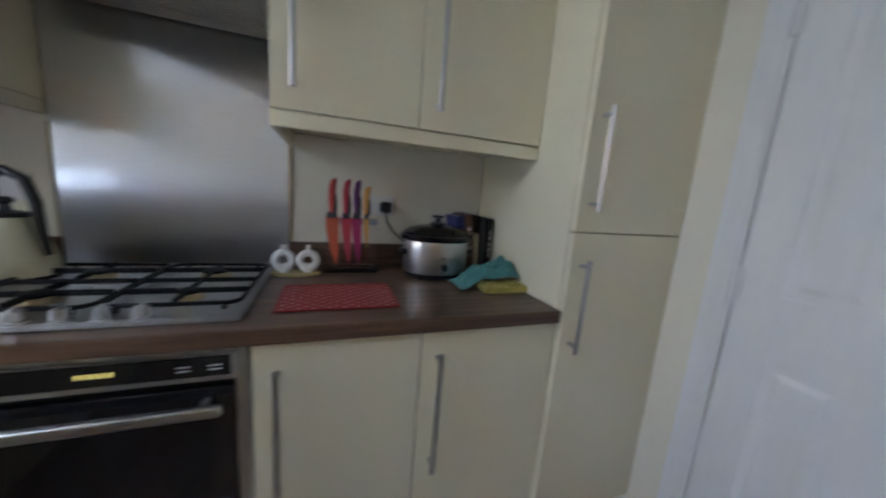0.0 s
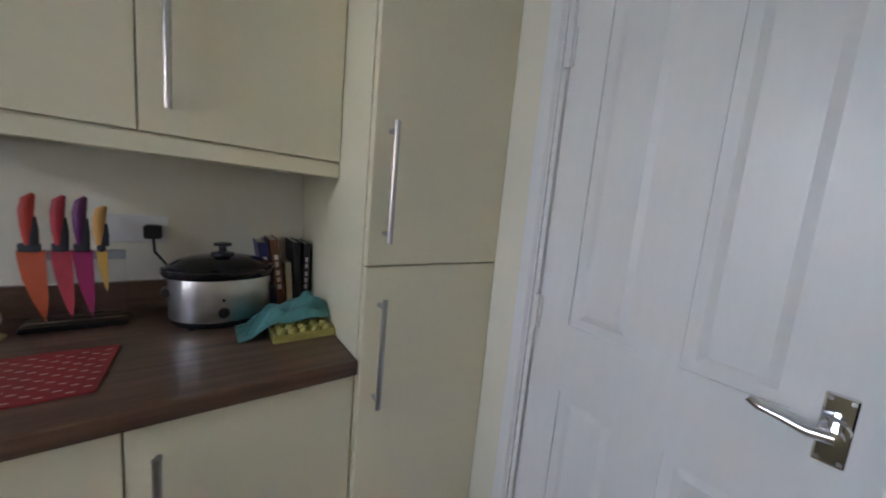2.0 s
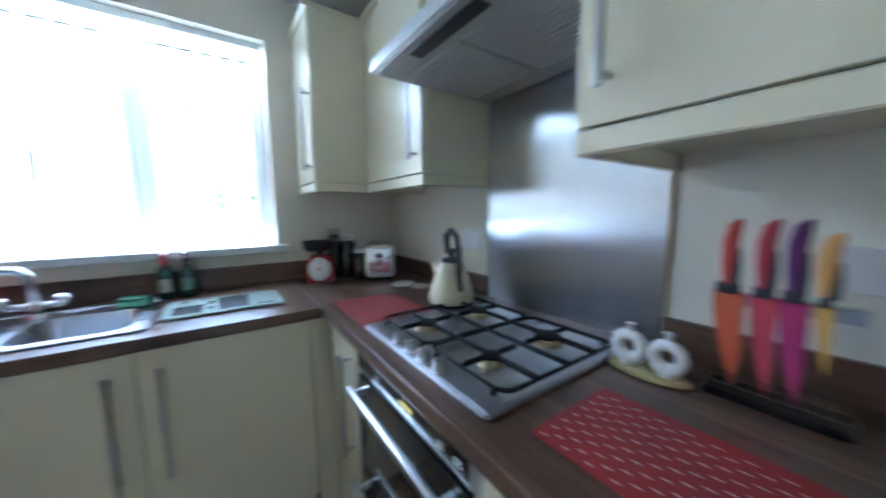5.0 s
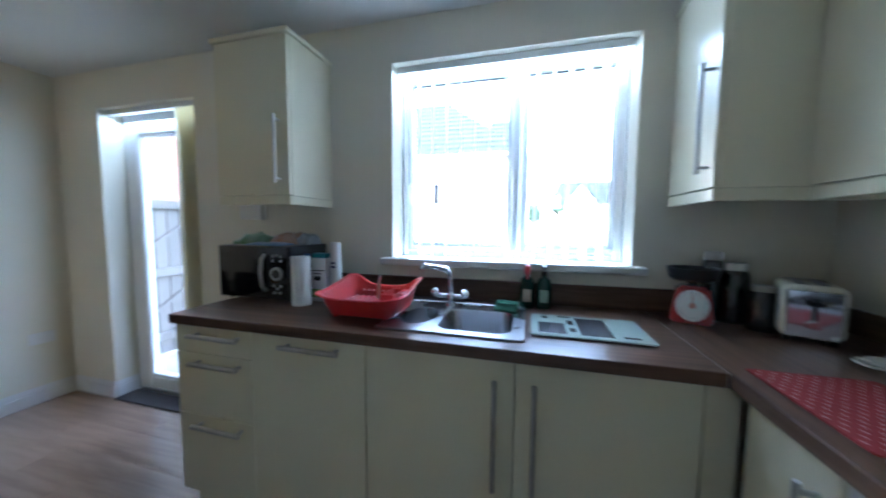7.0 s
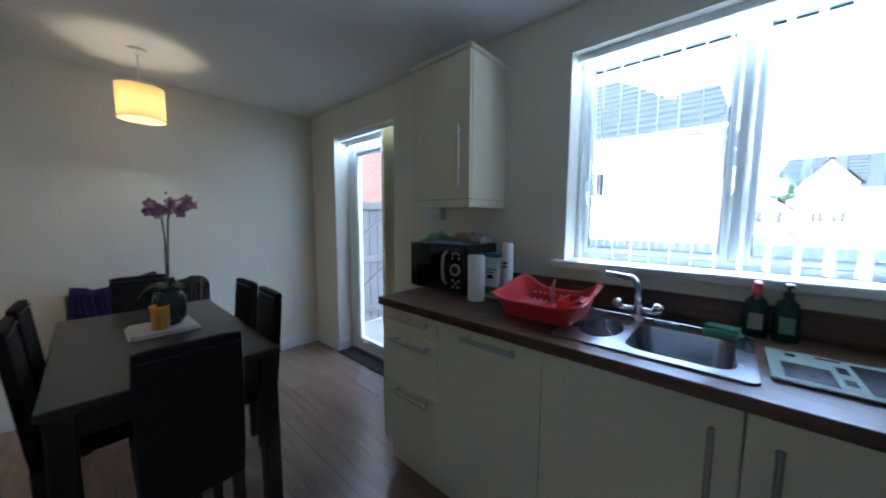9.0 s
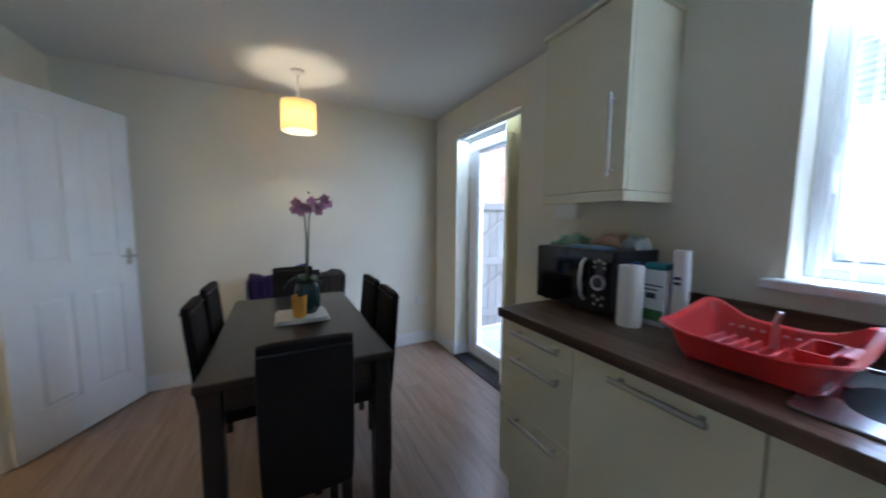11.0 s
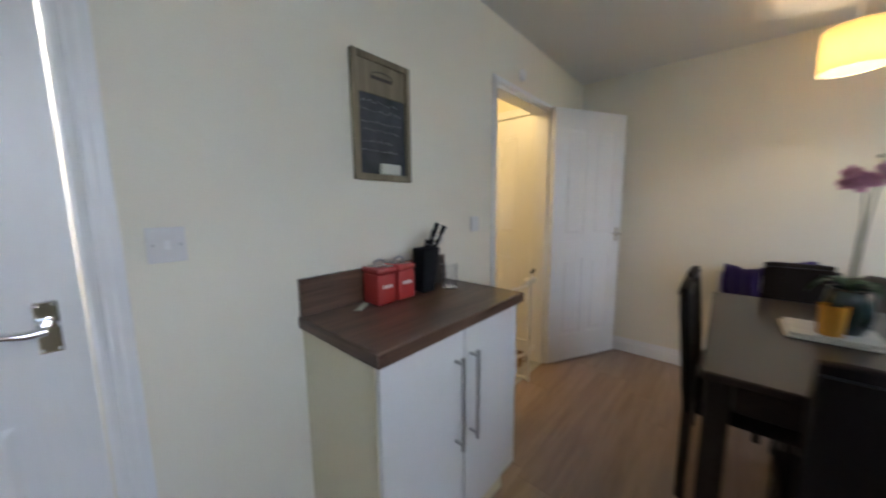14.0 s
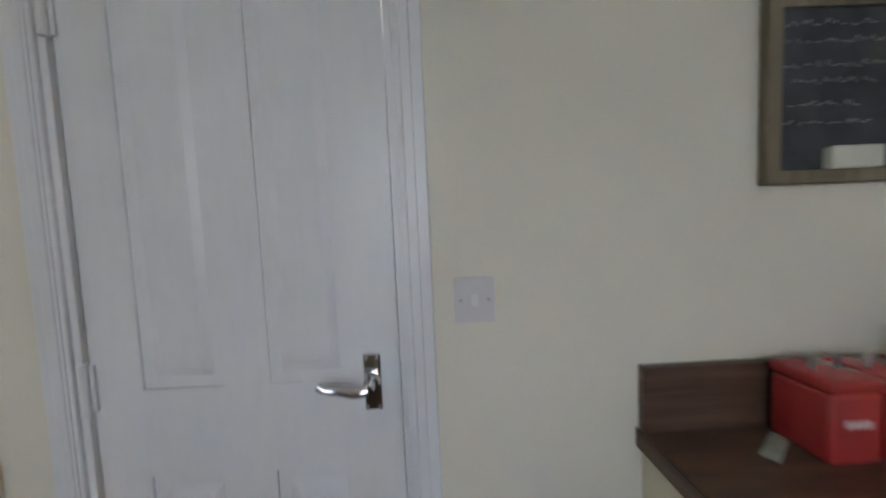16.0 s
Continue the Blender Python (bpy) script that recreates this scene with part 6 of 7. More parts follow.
# the chair that faces the camera's end, then the sides
ch0.matrix_basis = pose(-2.50, -1.400, 0, 0, 0, 180)
for x, y, r in ((-3.02, -1.035, -92), (-3.38, -1.035, -88), (-3.12, -1.735, 91), (-3.50, -1.735, 88), (-3.96, -1.38, 0)):
    copy_thing(ch0, pose(x, y, 0, 0, 0, r))

# tray, candle and orchid
tray = solid("serving_tray", merge(prism(rounded(-3.40, -3.155, -1.50, -1.235, 0.01, 3), 0.7525, 0.760, 0.002), prism(rounded(-3.39, -3.165, -1.49, -1.245, 0.01, 3), 0.7602, 0.773, 0.002)), mat("pale_slab", (0.62, 0.60, 0.56), 0.45, grain=0.2, scale=30, stain=0.1), "stack of two pale square mats on the table", "tray")
cd = thing("candle_jar", (-3.215, -1.382, 0.773), "amber glass candle jar on the mats", "candle")
T = Matrix.Translation((-3.215, -1.382, 0.7732))
part("glass_jar", lathe([(0, 0), (0.030, 0), (0.034, 0.006), (0.038, 0.115), (0.036, 0.115), (0.031, 0.008), (0, 0.008)], 28, T.copy()), mat("amber_glass", (0.72, 0.34, 0.05), 0.25, coat=0.3, grain=0.1, scale=20), cd, smooth=True)
part("wax", lathe([(0, 0.0085), (0.0305, 0.0085), (0.034, 0.09), (0, 0.088)], 28, T.copy()), mat("candle_wax", (0.75, 0.5, 0.2), 0.5, grain=0.1), cd, smooth=True)
M_POT = mat("dark_teal_glaze", (0.012, 0.03, 0.032), 0.15, coat=0.5, grain=0.2, scale=15)
oc = thing("orchid", (-3.29, -1.335, 0.773), "pink orchid with two stems in a dark pot", "plant")
T = Matrix.Translation((-3.29, -1.335, 0.7732))
part("pot", lathe([(0, 0), (0.045, 0), (0.062, 0.03), (0.070, 0.08), (0.064, 0.135), (0.056, 0.165), (0.060, 0.172), (0.052, 0.172), (0.052, 0.150), (0, 0.150)], 32, T.copy()), M_POT, oc, "dark glazed pot", True)
part("bark", lathe([(0, 0.156), (0.03, 0.158), (0.0515, 0.152)], 20, T.copy()), M_IRON, oc)
M_STEM = mat("orchid_stem", (0.06, 0.085, 0.03), 0.5, grain=0.2)
M_LEAF = mat("orchid_leaf", (0.03, 0.075, 0.025), 0.35, grain=0.2, scale=20)
M_PET = mat("pink_petal", (0.60, 0.28, 0.42), 0.55, grain=0.35, scale=40, dark=(0.70, 0.42, 0.54))
stems = [[(0, 0.0, 0.15), (0.005, 0.004, 0.25), (-0.004, 0.012, 0.40), (0.0, 0.020, 0.52), (0.0, 0.035, 0.60), (0.0, 0.085, 0.635)], [(0.01, -0.008, 0.15), (0.012, -0.004, 0.27), (0.008, 0.002, 0.42), (0.004, -0.004, 0.54), (0.0, -0.02, 0.605), (0.0, -0.035, 0.60)]]
O = Vector((-3.29, -1.335, 0.7732))
for st in stems:
    part("stem", tube([O + Vector(p) for p in st], 0.0035, 8), M_STEM, oc, smooth=True)


def leaf(a, L, w, droop):
    bm = bmesh.new()
    rows = []
    n = 9
    for i in range(n + 1):
        u = i / n
        wd = w * math.sin(math.pi * min(0.98, 0.12 + 0.88 * u)) ** 0.7
        p = Vector((L * u * math.cos(a), L * u * math.sin(a), 0.158 + 0.06 * math.sin(u * 2.2) - droop * u * u))
        sd = Vector((-math.sin(a), math.cos(a), 0)) * wd
        rows.append([bm.verts.new(O + p - sd + Vector((0, 0, 0.006))), bm.verts.new(O + p), bm.verts.new(O + p + sd + Vector((0, 0, 0.006)))])
    for r0, r1 in zip(rows, rows[1:]):
        for k in range(2):
            bm.faces.new((r0[k], r0[k + 1], r1[k + 1], r1[k]))
    bmesh.ops.solidify(bm, geom=bm.faces[:], thickness=0.002)
    return bm


for a, L, d in ((0.4, 0.13, 0.05), (2.2, 0.12, 0.07), (3.6, 0.14, 0.05), (5.0, 0.12, 0.06)):
    part("leaf", leaf(a, L, 0.022, d), M_LEAF, oc, smooth=True)
random.seed(11)


def flower(c, nrm, s):
    bms = []
    q = Vector(nrm).to_track_quat("Z", "Y").to_matrix().to_4x4()
    for k in range(5):
        bm = bmesh.new()
        bmesh.ops.create_circle(bm, cap_ends=True, segments=8, radius=s * 0.5)
        for v in bm.verts:
            v.co.x *= 1.0 if k % 2 else 0.75
            v.co.y += s * 0.55
            v.co.z += 0.35 * (v.co.y - s * 0.3) ** 2 / s
        bmesh.ops.solidify(bm, geom=bm.faces[:], thickness=0.0008)
        bm.transform(Matrix.Translation(c) @ q @ pose(0, 0, 0, 0, 0, 72 * k + 8))
        bms.append(bm)
    bms.append(lathe([(0, 0.002), (s * 0.18, 0.006), (s * 0.1, 0.014), (0, 0.016)], 8, Matrix.Translation(c) @ q))
    return merge(*bms)


for p in ((0, 0.012, 0.57), (0.01, 0.05, 0.585), (-0.01, 0.085, 0.59), (0.005, 0.10, 0.625), (0.0, 0.115, 0.60), (0, -0.02, 0.585), (0.012, -0.045, 0.60), (-0.008, -0.05, 0.565), (0.01, -0.025, 0.55), (0.0, 0.035, 0.61), (0.015, 0.065, 0.56)):
    c = O + Vector(p) + Vector((0.012, 0, 0))
    part("flower", flower(c, (1, random.uniform(-0.9, 0.7), random.uniform(-0.3, 0.4)), 0.028), M_PET, oc, "pink flower")
part("bud", moved(lathe([(0, -0.008), (0.006, 0), (0, 0.010)], 10), Matrix.Translation(O + Vector((0, 0.02, 0.655)))), M_STEM, oc)

# ---- radiator with clothes ----
RAY0, RAY1, RAZ0, RAZ1 = -1.72, -0.94, 0.26, 0.80
ra = thing("radiator", (XW + 0.07, (RAY0 + RAY1) / 2, RAZ0), "white panel radiator on the dining wall", "radiator")
fl = bmesh.new()
n = 48
for i in range(n + 1):
    y = RAY0 + 0.02 + (RAY1 - RAY0 - 0.04) * i / n
    dx = 0.006 if (i // 2) % 2 else 0.0
    a = fl.verts.new((XW + 0.085 + dx, y, RAZ0 + 0.01))
    b = fl.verts.new((XW + 0.085 + dx, y, RAZ1 - 0.015))
fl.verts.ensure_lookup_table()
for i in range(n):
    fl.faces.new((fl.verts[2 * i], fl.verts[2 * i + 2], fl.verts[2 * i + 3], fl.verts[2 * i + 1]))
bmesh.ops.solidify(fl, geom=fl.faces[:], thickness=0.008)
part("front_panel", fl, M_GLOSSW, ra)
part("back_panel", bx(XW + 0.035, XW + 0.045, RAY0 + 0.01, RAY1 - 0.01, RAZ0, RAZ1 - 0.01), M_GLOSSW, ra)
for y in (RAY0, RAY1 - 0.012):
    part("side_cover", bx(XW + 0.03, XW + 0.095, y, y + 0.012, RAZ0, RAZ1, 0.003), M_GLOSSW, ra)
part("top_grille", merge(bx(XW + 0.032, XW + 0.040, RAY0 + 0.012, RAY1 - 0.012, RAZ1 - 0.008, RAZ1), bx(XW + 0.085, XW + 0.093, RAY0 + 0.012, RAY1 - 0.012, RAZ1 - 0.008, RAZ1), *[bx(XW + 0.04, XW + 0.085, RAY0 + 0.03 + i * 0.03, RAY0 + 0.036 + i * 0.03, RAZ1 - 0.006, RAZ1 - 0.001) for i in range(24)]), M_GLOSSW, ra)
part("bracket", merge(bx(XW + 0.0005, XW + 0.036, RAY0 + 0.1, RAY0 + 0.13, RAZ0 + 0.1, RAZ1 - 0.1), bx(XW + 0.0005, XW + 0.036, RAY1 - 0.13, RAY1 - 0.1, RAZ0 + 0.1, RAZ1 - 0.1)), M_STEEL, ra)
part("pipe", tube([(XW + 0.065, RAY0 + 0.02, RAZ0 + 0.03), (XW + 0.065, RAY0 - 0.03, RAZ0 + 0.03), (XW + 0.065, RAY0 - 0.035, RAZ0), (XW + 0.065, RAY0 - 0.035, 0.001)], 0.0075, 10), M_GLOSSW, ra, smooth=True)


def garment(y0, y1, drop, colour, label, seed, lift=0.045):
    """Cloth folded over the radiator's top, hanging down its face."""
    bm = bmesh.new()
    ny, ns = 26, 20
    rows = []
    for i in range(ns + 1):
        s = i / ns
        row = []
        for j in range(ny + 1):
            v = j / ny
            y = y0 + (y1 - y0) * v
            wv = 0.010 * math.sin(v * 19 + seed) + 0.006 * math.sin(v * 41 + seed * 2)
            L = 0.03 + 0.10 + drop * (0.9 + 0.1 * math.sin(v * 7 + seed))
            d = L * s
            if d < 0.12:
                a = math.pi * (0.12 - d) / 0.12
                x = XW + 0.066 + 0.045 * math.cos(math.pi - a) * -1
                z = RAZ1 + 0.006 + lift * math.sin(a) * (0.7 + 0.3 * math.sin(v * 6 + seed)) + 0.3 * wv
                x = XW + 0.066 - 0.048 * math.cos(a) * -1
            else:
                x = XW + 0.066 + 0.048 + 0.004 + abs(wv)
                z = RAZ1 + 0.006 - (d - 0.12)
            row.append(bm.verts.new((x + (0.004 if d >= 0.12 else 0), y + 0.006 * math.sin(s * 9 + seed), z)))
        rows.append(row)
    for a, b in zip(rows, rows[1:]):
        for j in range(ny):
            bm.faces.new((a[j], a[j + 1], b[j + 1], b[j]))
    bmesh.ops.solidify(bm, geom=bm.faces[:], thickness=0.006)
    return solid("garment", bm, mat("garment_cloth", colour, 0.9, grain=0.3, scale=180, bump=0.5, sheen=0.2), label, "clothes", "clothes drying on the radiator", smooth=True)


garment(-1.69, -1.50, 0.30, (0.055, 0.03, 0.16), "purple garment hung over the radiator", 1.0)
garment(-1.495, -1.16, 0.34, (0.022, 0.018, 0.020), "black coat hung over the radiator", 2.3)
garment(-1.155, -0.965, 0.30, (0.11, 0.085, 0.07), "brown scarf hung over the radiator", 4.1)
solid("purple_sleeve", tube([(XW + 0.066, -1.45, RAZ1 + 0.052), (XW + 0.07, -1.38, RAZ1 + 0.062), (XW + 0.07, -1.30, RAZ1 + 0.085), (XW + 0.065, -1.265, RAZ1 + 0.10)], [0.014, 0.02, 0.022, 0.012], 12), mat("purple_cloth", (0.05, 0.03, 0.15), 0.9, grain=0.3, scale=180, bump=0.5), "purple sleeve lying over the black coat", "clothes", smooth=True)

# ---- pendant lamp ----
LX, LY = -3.90, -1.315
pn = thing("pendant_lamp", (LX, LY, H), "lit cream drum pendant lamp on a white cord", "lamp")
T = Matrix.Translation((LX, LY, 0))
part("ceiling_rose", lathe([(0, H - 0.0004), (0.045, H - 0.0004), (0.043, H - 0.012), (0.018, H - 0.028), (0, H - 0.028)], 28, T.copy()), M_WPLAST, pn, smooth=True)
part("cord", cyl((LX, LY, H - 0.028), (LX, LY, 2.075), 0.0045, seg=10), M_WPLAST, pn, smooth=True)
part("bulb_holder", merge(cyl((LX, LY, 2.085), (LX, LY, 2.025), 0.019, seg=20)), M_WPLAST, pn, smooth=True)
bulb = part("bulb", lathe([(0, 1.945), (0.018, 1.95), (0.028, 1.97), (0.024, 2.0), (0.013, 2.024), (0, 2.024)], 20, T.copy()), mat("lit_bulb", (1, 0.9, 0.7), 0.4, emit=0.28, emit_colour=(1.0, 0.80, 0.5)), pn, "glowing bulb", True)
bulb.visible_shadow = False
sh = bpy.data.materials.new("lampshade_fabric")
sh.use_nodes = True
nt = sh.node_tree
b = nt.nodes["Principled BSDF"]
b.inputs["Base Color"].default_value, b.inputs["Roughness"].default_value = (0.74, 0.60, 0.36, 1), 0.8
tl = nt.nodes.new("ShaderNodeBsdfTranslucent")
tl.inputs["Color"].default_value = (0.90, 0.74, 0.46, 1)
mx = nt.nodes.new("ShaderNodeMixShader")
mx.inputs[0].default_value = 0.55
wv = nt.nodes.new("ShaderNodeTexNoise")
wv.inputs["Scale"].default_value = 220
bp = nt.nodes.new("ShaderNodeBump")
bp.inputs["Strength"].default_value = 0.3
nt.links.new(wv.outputs["Fac"], bp.inputs["Height"])
nt.links.new(bp.outputs[0], b.inputs["Normal"])
nt.links.new(b.outputs[0], mx.inputs[1])
nt.links.new(tl.outputs[0], mx.inputs[2])
nt.links.new(mx.outputs[0], nt.nodes["Material Output"].inputs["Surface"])
part("shade", lathe([(0.112, 1.895), (0.112, 2.085), (0.1105, 2.085), (0.1105, 1.895), (0.112, 1.895)], 40, T.copy()), sh, pn, "cream fabric drum shade", True)
for z in (1.895, 2.085):
    part("shade_ring", tube([(LX + 0.111 * math.cos(2 * math.pi * i / 32), LY + 0.111 * math.sin(2 * math.pi * i / 32), z) for i in range(32)], 0.002, 6, True), M_WPLAST, pn)
for a in (0, 2.1, 4.2):
    part("spoke", cyl((LX, LY, 2.07), (LX + 0.11 * math.cos(a), LY + 0.11 * math.sin(a), 2.08), 0.0015, seg=6), M_WPLAST, pn)

# ---- safety gate in the doorway ----
sg = thing("safety_gate", (-3.40, -2.76, 0), "white metal safety gate standing open in the doorway", "safety gate")
up_ = Vector((0, 0, 1))
a, b = Vector((-3.43, -2.70, 0)), Vector((-3.405, -2.98, 0))
part("post", tube([a + up_ * 0.0, a + up_ * 0.735], 0.013, 12), M_GLOSSW, sg, smooth=True)
part("base_bar", tube([a + up_ * 0.016, b + up_ * 0.016, b + Vector((0.33, 0.10, 0.016))], 0.012, 10), M_GLOSSW, sg, smooth=True)
part("stay", tube([b + up_ * 0.02, Vector((-3.52, -2.74, 0.17)), Vector((-3.60, -2.735, 0.20))], 0.011, 10), M_GLOSSW, sg, smooth=True)
part("top_rail", tube([a + up_ * 0.715, Vector((-3.06, -2.70, 0.735))], 0.007, 10), M_GLOSSW, sg, smooth=True)
part("far_post", tube([b, b + up_ * 0.60], 0.010, 10), M_GLOSSW, sg, smooth=True)
for k in range(5):
    q = a.lerp(b, 0.12 + 0.19 * k)
    part("gate_bar", tube([q + up_ * 0.02, q + up_ * 0.30], 0.006, 8), M_GLOSSW, sg, smooth=True)
part("gate_rail", tube([a + up_ * 0.30, b + up_ * 0.30], 0.009, 8), M_GLOSSW, sg, smooth=True)
part("latch", moved(bx(-0.05, 0.05, -0.022, 0.022, -0.020, 0.022, 0.012, 3), Matrix.Translation(a + up_ * 0.745) @ pose(0, 0, 0, 0, 10, -15)), M_WPLAST, sg, "rounded plastic latch", True)
part("wall_cup", cyl(a + up_ * 0.79, a + up_ * 0.80 + Vector((-0.06, 0.0, 0.015)), 0.011), M_BLACK, sg, "dark adjusting cup", True)
part("cup_arm", tube([a + up_ * 0.745, a + up_ * 0.80], 0.009, 10), M_GLOSSW, sg, smooth=True)

# ---- outside ----
M_GRASS = mat("grass", (0.09, 0.13, 0.05), 0.9, grain=0.5, scale=8, bump=0.5, stain=0.3, stain_scale=0.5)
solid("ground", bx(-300, 300, 0.28, 600, -0.4, -0.14), M_GRASS, "mown grass and ground outside", "ground", kind="structure")
M_SLAB = mat("paving", (0.27, 0.255, 0.235), 0.85, grain=0.3, scale=30, bump=0.3, stain=0.3)
pv = solid("pavement", bx(-6.2, 1.0, 0.281, 2.2, -0.139, -0.11), M_SLAB, "pale concrete patio base", "patio", kind="structure")
M_FENCE = wood("grey_fence_wood", (0.17, 0.15, 0.135), (0.085, 0.076, 0.07), "z", 20, 0.85, per_object=0.3)
gt = thing("garden_gate", (-4.75, 1.9, -0.11), "weathered ledged and braced timber fence beside the patio", "fence")
for i in range(24):
    y = 0.32 + i * 0.125
    part("board", bx(-4.80, -4.782, y, y + 0.118, -0.09, 1.52 + 0.01 * math.sin(i * 2.3), 0.002), M_FENCE, gt)
for z in (0.05, 0.72, 1.42):
    part("rail", bx(-4.781, -4.74, 0.32, 3.3, z, z + 0.09, 0.004), M_FENCE, gt)
for y in (0.42, 1.42, 2.42):
    part("brace", tube([(-4.757, y, 0.14), (-4.757, y + 0.9, 0.72)], 0.022, 4), M_FENCE, gt)
    part("brace", tube([(-4.757, y, 0.81), (-4.757, y + 0.9, 1.42)], 0.022, 4), M_FENCE, gt)
for y in (0.30, 1.32, 2.32, 3.32):
    part("post", bx(-4.89, -4.80, y, y + 0.09, -0.12, 1.58, 0.004), M_FENCE, gt)

M_BRICK = mat("red_brick", (0.34, 0.15, 0.10), 0.85, grain=0.4, scale=30, bump=0.4, per_object=0.35)
M_MORT = mat("mortar", (0.42, 0.38, 0.33), 0.95, grain=0.3, scale=120, bump=0.4)
bw = thing("neighbour_house", (-7.6, 4, -0.14), "red brick house wall beyond the fence", "house")
part("wall", bx(-8.2, -7.0, -2, 9, -0.14, 5.2), M_MORT, bw)
bk = bpy.data.meshes.new("brick")
bmb = bx(-0.006, 0.006, -0.1075, 0.1075, -0.0325, 0.0325, 0.004)
bmb.to_mesh(bk)
bmb.free()
bk.materials.append(M_BRICK)
for r in range(26):
    for c in range(11):
        ob = new("brick", bk)
        ob.parent = bw
        ob.location = (-7.0 + 0.006 + 7.6, 1.0 + 0.225 * c + (0.1125 if r % 2 else 0) - 4, 1.45 + 0.075 * r + 0.14)
part("roof", prism([(-8.4, -2.2), (-6.75, -2.2), (-6.75, 9.2), (-8.4, 9.2)], 5.2, 5.35), mat("roof_tile_dark", (0.10, 0.09, 0.09), 0.8, grain=0.3, scale=12), bw)

# low grey fence across the garden
gf = thing("garden_fence", (-1.5, 6.5, -0.14), "low grey-blue timber fence across the garden", "fence")
M_GF = mat("grey_blue_fence", (0.045, 0.058, 0.072), 0.8, grain=0.3, scale=25, bump=0.3, per_object=0.4)
fbm = bx(-0.07, 0.07, -0.01, 0.01, 0, 0.98, 0.003)
fme = bpy.data.meshes.new("board")
fbm.to_mesh(fme)
fbm.free()
fme.materials.append(M_GF)
for i in range(110):
    ob = new("board", fme)
    ob.parent = gf
    ob.location = (-9.0 + i * 0.15 + 1.5, 0.0, 0.0)
for z in (0.1, 0.62):
    part("rail", bx(-9.1, 7.6, 6.51, 6.55, z, z + 0.08), M_GF, gf)
part("gravel_board", bx(-9.1, 7.6, 6.47, 6.489, -0.14, 0.02), M_SLAB, gf)

M_REND = mat("pale_brick_far", (0.52, 0.42, 0.33), 0.9, grain=0.3, scale=9, bump=0.3, stain=0.15, stain_scale=1)
M_ROOF = mat("grey_roof_tile", (0.018, 0.024, 0.026), 0.9, grain=0.3, scale=10, stain=0.25)


def window_far(parent, x, y, z, w, h):
    wn_ = part("window", merge(bx(x, x + 0.06, y - 0.05, y - 0.001, z, z + h), bx(x + w - 0.06, x + w, y - 0.05, y - 0.001, z, z + h), bx(x + 0.06, x + w - 0.06, y - 0.05, y - 0.001, z, z + 0.06), bx(x + 0.06, x + w - 0.06, y - 0.05, y - 0.001, z + h - 0.06, z + h), bx(x + w / 2 - 0.03, x + w / 2 + 0.03, y - 0.05, y - 0.001, z + 0.06, z + h - 0.06)), M_UPVC, parent)
    part("pane", bx(x + 0.06, x + w - 0.06, y - 0.02, y - 0.002, z + 0.06, z + h - 0.06), M_BLACKG, wn_)
    part("sill", bx(x - 0.05, x + w + 0.05, y - 0.1, y - 0.001, z - 0.08, z - 0.001), M_REND, wn_)


def hip_house(name, x0, x1, y0, y1, eave, ridge, rx0, rx1, label, courses=13):
    h = thing(name, ((x0 + x1) / 2, (y0 + y1) / 2, -0.14), label, "house")
    part("wall", bx(x0, x1, y0, y1, -0.14, eave), M_REND, h)
    o = 0.35
    ym = (y0 + y1) / 2
    rf = []
    # overlapping courses of tiles stepped up to the ridge
    for k in range(courses):
        a, b = k / courses, (k + 1) / courses
        def ringat(t, dz):
            return [(x0 - o + (rx0 - x0 + o) * t, y0 - o + (ym - y0 + o) * t, eave - 0.05 + (ridge - eave) * t + dz), (x1 + o + (rx1 - x1 - o) * t, y0 - o + (ym - y0 + o) * t, eave - 0.05 + (ridge - eave) * t + dz),
                    (x1 + o + (rx1 - x1 - o) * t, y1 + o + (ym - y1 - o) * t, eave - 0.05 + (ridge - eave) * t + dz), (x0 - o + (rx0 - x0 + o) * t, y1 + o + (ym - y1 - o) * t, eave - 0.05 + (ridge - eave) * t + dz)]
        bm = bmesh.new()
        lo_, hi_ = [bm.verts.new(p) for p in ringat(a, 0.13)], [bm.verts.new(p) for p in ringat(b, 0.0)]
        un = [bm.verts.new(p) for p in ringat(a, -0.05)]
        for i in range(4):
            bm.faces.new((lo_[i], lo_[(i + 1) % 4], hi_[(i + 1) % 4], hi_[i]))
            bm.faces.new((un[i], un[(i + 1) % 4], lo_[(i + 1) % 4], lo_[i]))
        rf.append(bm)
    part("roof", merge(*rf), M_ROOF, h, "grey roof of tile courses")
    part("gutter", merge(bx(x0 - o, x1 + o, y0 - o - 0.10, y0 - o, eave - 0.14, eave - 0.02, 0.02), bx(x0 - o + 0.01, x1 + o - 0.01, y0 - o + 0.001, y1 + o, eave - 0.17, eave - 0.145)), M_UPVC, h, "white gutter and soffit")
    part("fascia", bx(x1 + o, x1 + o + 0.10, y0 - o, y1 + o, eave - 0.17, eave + 0.12, 0.01), M_UPVC, h, "white eaves board")
    return h


h1 = hip_house("house", -10.6, -1.65, 15.0, 22.0, 4.9, 8.9, -8.6, -6.3, "pale brick house with a hipped grey tiled roof", 12)
window_far(h1, -6.55, 15.0, 2.35, 0.85, 1.15)
window_far(h1, -8.3, 15.0, 2.35, 0.85, 1.15)
h1b = hip_house("house", -7.0, -1.2, 22.8, 29.0, 5.2, 9.9, -4.2, -2.2, "pale house behind with a grey tiled roof", 12)


